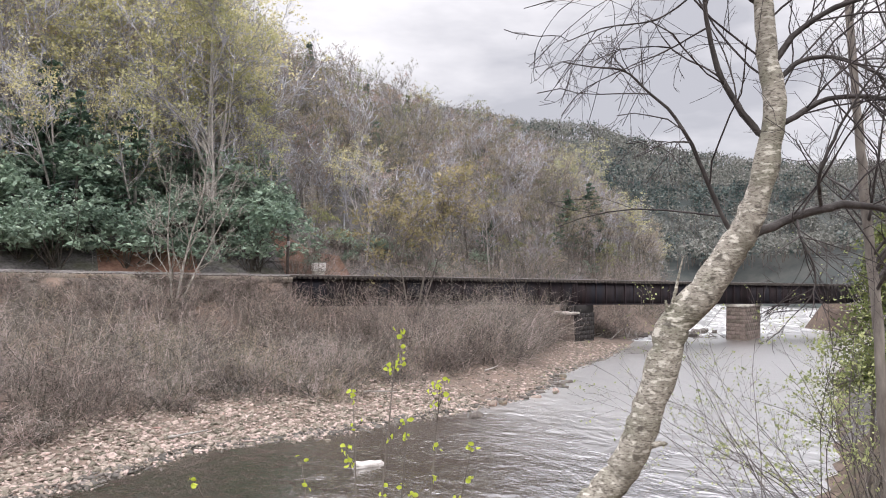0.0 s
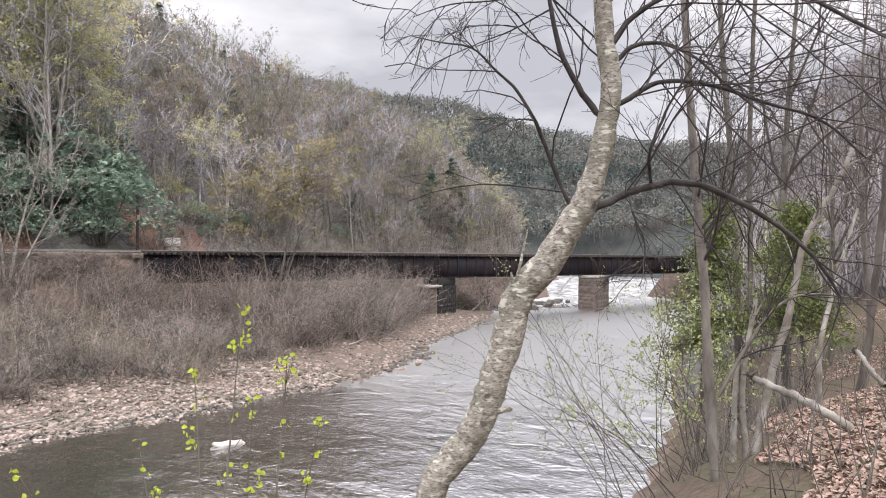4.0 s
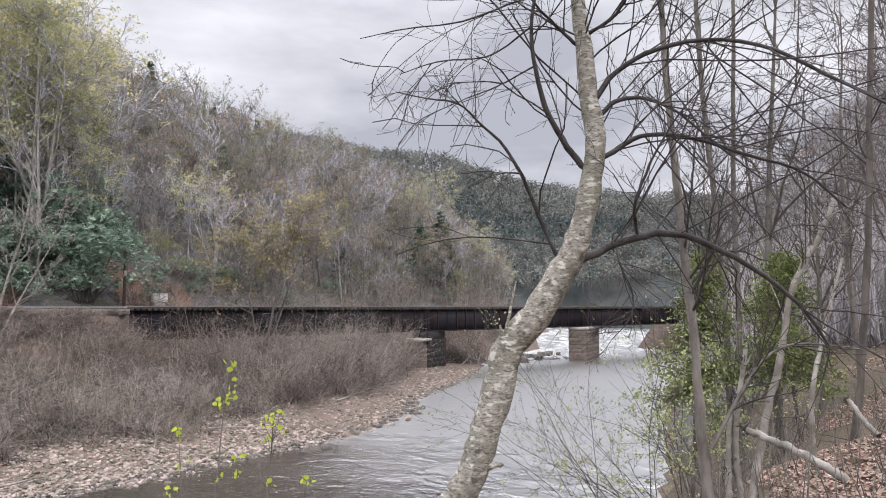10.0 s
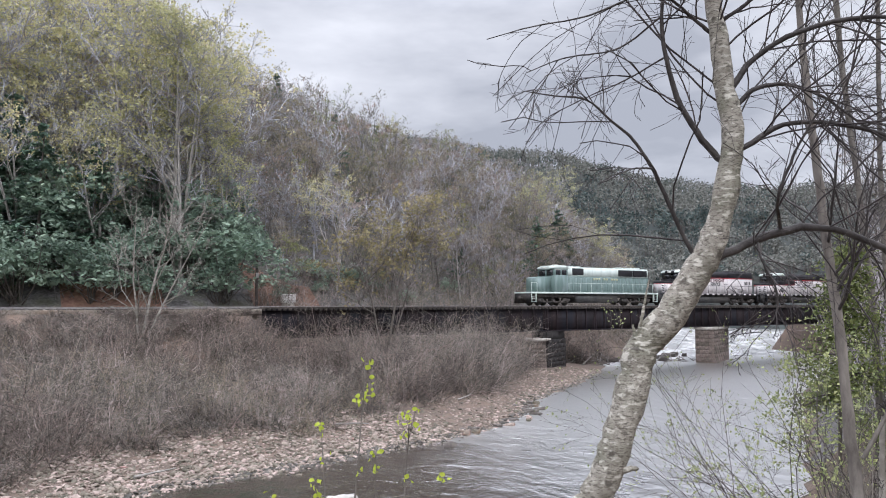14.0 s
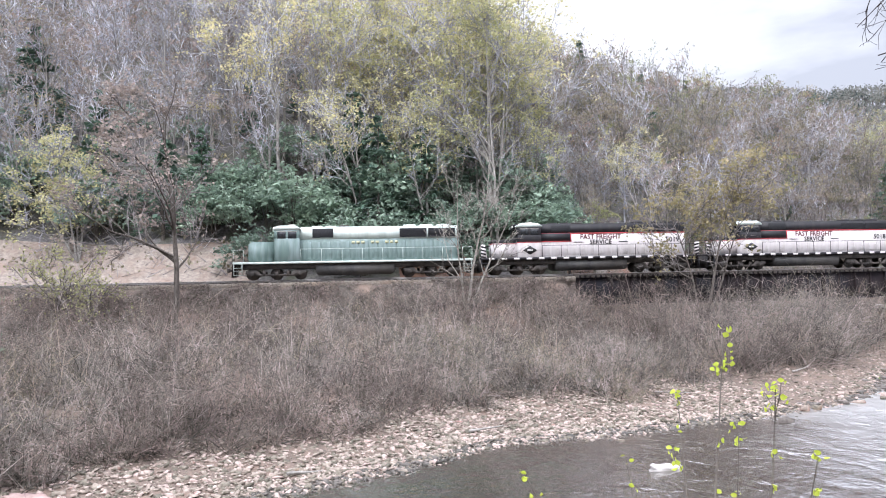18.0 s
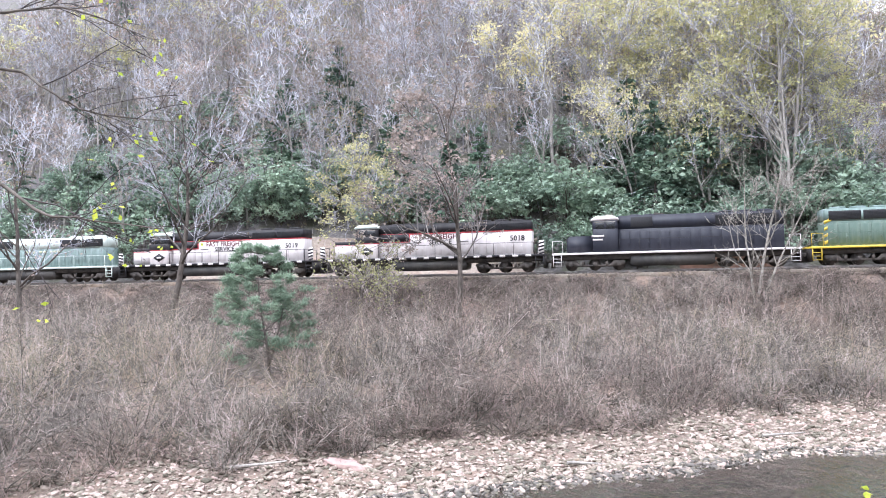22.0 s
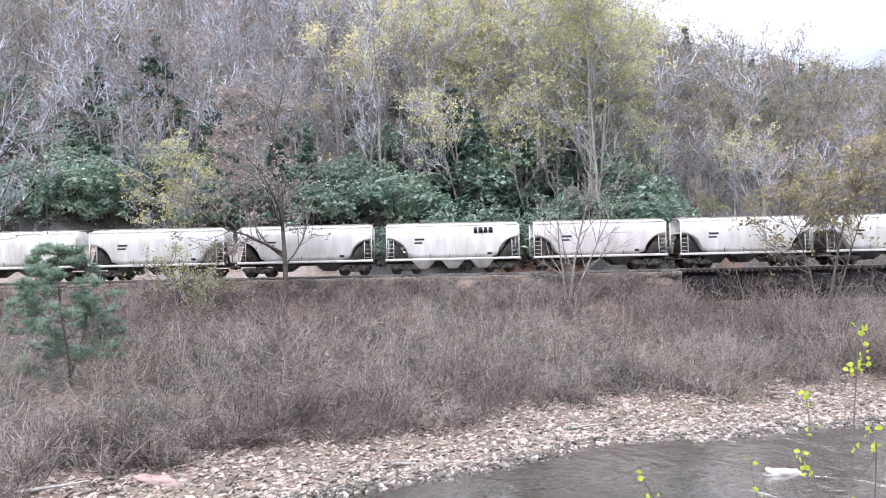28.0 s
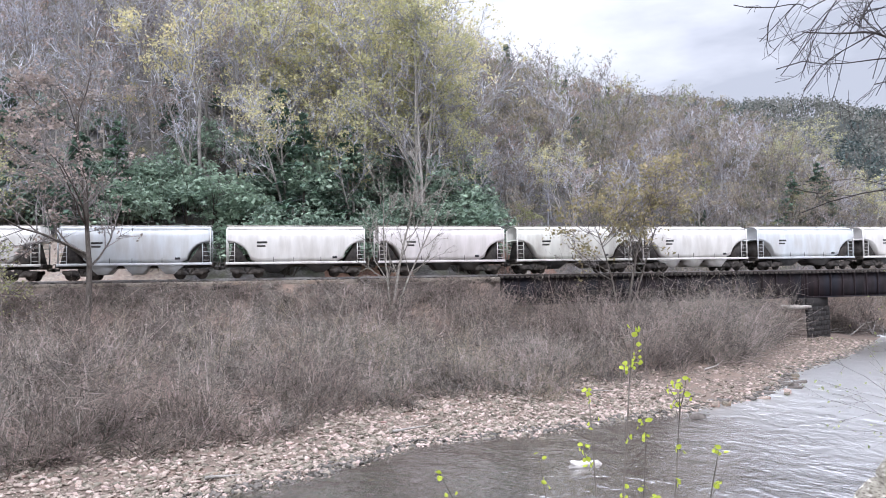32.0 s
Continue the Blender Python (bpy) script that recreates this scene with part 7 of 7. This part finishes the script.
# ---- stones, posts and oddments ----
def boulder(name, seed, x, y, z, l, w, h, turn, mat, label):
    v, f = pebble(seed, 3)
    rng = np.random.default_rng(seed)
    n = v / (np.linalg.norm(v, axis=1, keepdims=True) + 1e-9)
    lump = 1 + 0.1 * np.sin(n @ rng.normal(size=3) * 4) + 0.07 * np.sin(n @ rng.normal(size=3) * 7)
    v = v * lump[:, None] * (l, w * 1.4, h * 2.7)
    thing(name, mesh(name, [(v, f)], mat, smooth=False), label, "rock", "single rocks", at=pose(x, y, z, 4, 6, turn))


PALE_ROCK = material("pale_rock", (0.36, 0.34, 0.32), (0.55, 0.52, 0.5), 4.0, stain=(0.2, 0.18, 0.16), amount=0.5)
WHITE_BOX = material("white_box_paint", (0.62, 0.6, 0.58), (0.74, 0.72, 0.7), 4.0, stain=(0.4, 0.36, 0.33), amount=0.3)
RED_ROCK = material("pink_slab", (0.26, 0.18, 0.165), (0.4, 0.29, 0.27), 4.0, stain=(0.2, 0.14, 0.12), amount=0.5)
boulder("white_rock", 201, 12.5, 26.9, 0.02, 1.6, 0.6, 0.24, 12, PALE_ROCK, "white-topped rock lying in the river")
boulder("river_rock", 202, 22.0, 33.8, 0.02, 0.9, 0.5, 0.4, 0, DARK_STONE, "dark rock just off the gravel bar")
boulder("pale_boulder", 203, 11.2, 41.6, float(land(11.2, 41.6)) + 0.1, 0.75, 0.6, 0.4, 30, PALE_ROCK, "pale boulder at the edge of the thicket")
boulder("pink_slab", 204, -10.3, 26.2, float(land(-10.3, 26.2)) + 0.02, 1.8, 0.8, 0.25, -8, RED_ROCK, "flat pinkish rock slab on the gravel bar")
rng_rock = random.Random(6)
for j in range(26):
    rx = rng_rock.uniform(24, 40)
    ry = float(np.interp(rx, FAR_X, FAR_Y)) + rng_rock.uniform(-1.4, 1.5)
    boulder("shore_rock", 210 + j, rx, ry, 0.04, rng_rock.uniform(0.3, 1.0), rng_rock.uniform(0.3, 0.6), rng_rock.uniform(0.15, 0.4), rng_rock.uniform(0, 180), DARK_STONE if j % 3 else STONE, "dark wet rock at the water's edge")
for j in range(22):
    rx, ry = rng_rock.uniform(72, 90), rng_rock.uniform(66, 76)
    boulder("river_rock", 240 + j, rx, ry, 0.05, rng_rock.uniform(0.8, 2.4), rng_rock.uniform(0.6, 1.4), rng_rock.uniform(0.4, 1.0), rng_rock.uniform(0, 180), DARK_STONE, "dark rock heaped by the river pier")


def oddments():
    foot = float(land(23.1, 70.2))
    top = 12.8 - foot
    pole = thing("signal_pole", mesh("signal_pole", [upright_drum(0, 0, -0.4, top, 0.15, 0.12, 12)], TIMBER), "dark wooden pole with a small white plate by the track", "pole", at=pose(23.1, 70.2, foot))
    child("plate", mesh("plate", [block(-0.14, 0.14, -0.19, -0.15, top - 2.4, top - 1.9, 0.01)], PALE_ROCK), pole)
    child("cap", mesh("cap", [upright_drum(0, 0, top, top + 0.08, 0.16, 0.06, 12)], DARKSTEEL), pole)
    base = float(land(28.0, 74.6))
    box = thing("white_equipment_box", mesh("white_equipment_box", [block(-0.72, 0.72, -0.4, 0.4, 8.0 - base, 8.75 - base, 0.03)], WHITE_BOX), "small white trackside equipment box on a plinth", "box", at=pose(28.0, 74.6, base))
    child("lid", mesh("lid", [prism([(-0.78, 8.75 - base), (0.78, 8.75 - base), (0.7, 8.88 - base), (-0.7, 8.88 - base)], -0.46, 0.46)], WHITE_BOX), box)
    child("plinth", mesh("plinth", [block(-0.6, 0.6, -0.34, 0.34, -0.3, 8.0 - base, 0.02)], CONCRETE), box)
    rng = np.random.default_rng(41)
    n = 90
    P0 = np.column_stack([rng.uniform(60, 84, n), rng.uniform(66, 74, n), np.zeros(n)])
    P0[:, 2] = np.maximum(land(P0[:, 0], P0[:, 1]), 0.0) + 0.05
    P1 = P0 + rng.normal(size=(n, 3)) * (2.2, 1.2, 0.5) + (0, 0, 0.5)
    thing("driftwood", mesh("driftwood", [spikes(P0, P1, 0.09)], BARK_GREY), "tangle of grey driftwood below the bridge", "driftwood", kind="stuff")
    for x, y, l, a in ((-2.0, 28.4, 1.5, 20), (6.0, 33.9, 1.8, 8), (30.0, 45.0, 2.4, 35), (-14.0, 24.6, 2.2, 10), (18.0, 40.0, 2.0, -20)):
        P = grow(rng, np.array([[x, y, float(land(x, y)) + 0.12]]), np.array([[math.cos(radians(a)), math.sin(radians(a)), 0.03]]), np.array([l]), 8, 0.05, 0)
        thing("drift_branch", mesh("drift_branch", [tubes(P, 0.07 * np.linspace(1, 0.4, 8)[None], 7)], BARK_GREY, smooth=True), "bleached branch stranded on the gravel bar", "driftwood", "stranded branches")


oddments()


def white_water():
    """White flakes above the bridge: foam of the shallow rapids, and sky reflection as colour."""
    rng = np.random.default_rng(44)
    V, F, base = [], [], 0
    for _ in range(1300):
        x = 66 + 130 * rng.uniform() ** 1.4
        lo, hi = float(np.interp(x, NEAR_X, NEAR_Y)) + 3, float(np.interp(x, FAR_X, FAR_Y)) - 1
        y = rng.uniform(max(lo, 68), max(hi, 69))
        v, f = slab(int(rng.integers(0, 40)))
        a = rng.normal(0.75, 0.3)
        l = rng.uniform(0.6, 3.6) * (0.5 + x / 130)
        spin = np.array(((math.cos(a), math.sin(a), 0), (-math.sin(a), math.cos(a), 0), (0, 0, 1)))
        V.append((v * (l, l * 0.35, 0.3)) @ spin + (x, y, 0.0))
        F.append(f + base)
        base += len(v)
    thing("white_water", mesh("white_water", [(np.concatenate(V), np.concatenate(F))], FOAM_GLARE), "white flakes for rapids foam and painted sky reflection above the bridge", "rapids", kind="stuff")


# white of the foam, which also paints the sky's reflection on the river
FOAM_GLARE = material("foam_and_sky_glare", (0.51, 0.51, 0.51), (0.722, 0.722, 0.731), 6.0, rough=0.5, bump=0.5)
white_water()


# ---- the stones of the bar that lie nearest ----
def near_stones():
    rng = np.random.default_rng(51)
    forms = [mesh("stone", [slab(90 + i)], STONE) for i in range(8)]
    for i in range(300):
        x = rng.uniform(-13, 22)
        d = rng.uniform(0.1, 6.5) ** 1.0
        y = float(np.interp(x, FAR_X, FAR_Y)) + d / 0.85
        size = 0.15 + 0.28 * rng.uniform() ** 2.5
        m = pose(x, y, float(land(x, y)) + size * 0.05, rng.normal() * 12, rng.normal() * 12, rng.uniform(0, 360)) @ Matrix.Diagonal((size, size * rng.uniform(0.6, 1.0), size * rng.uniform(0.5, 1.1), 1))
        child("stone", forms[int(rng.integers(0, 8))], GROUND, m)


near_stones()


# ---- what moves ----
def front(t):
    """Where the front of the train stands."""
    s = (t - 22) / 10
    return -69.78 - 152.97 * s - 2.68 * s * s + 0.3 * max(18 - t, 0)


def motions():
    for car, behind in TRAIN:
        walk(car, [(t, pose(front(t) + behind, TRACK_Y, RAIL_Z)) for t in range(0, 33, 2)])
    walk(RIVER, [(0, pose(0, 0, 0)), (16, pose(-5.4, -4.5, 0)), (32, pose(-10.8, -9.0, 0))])


motions()
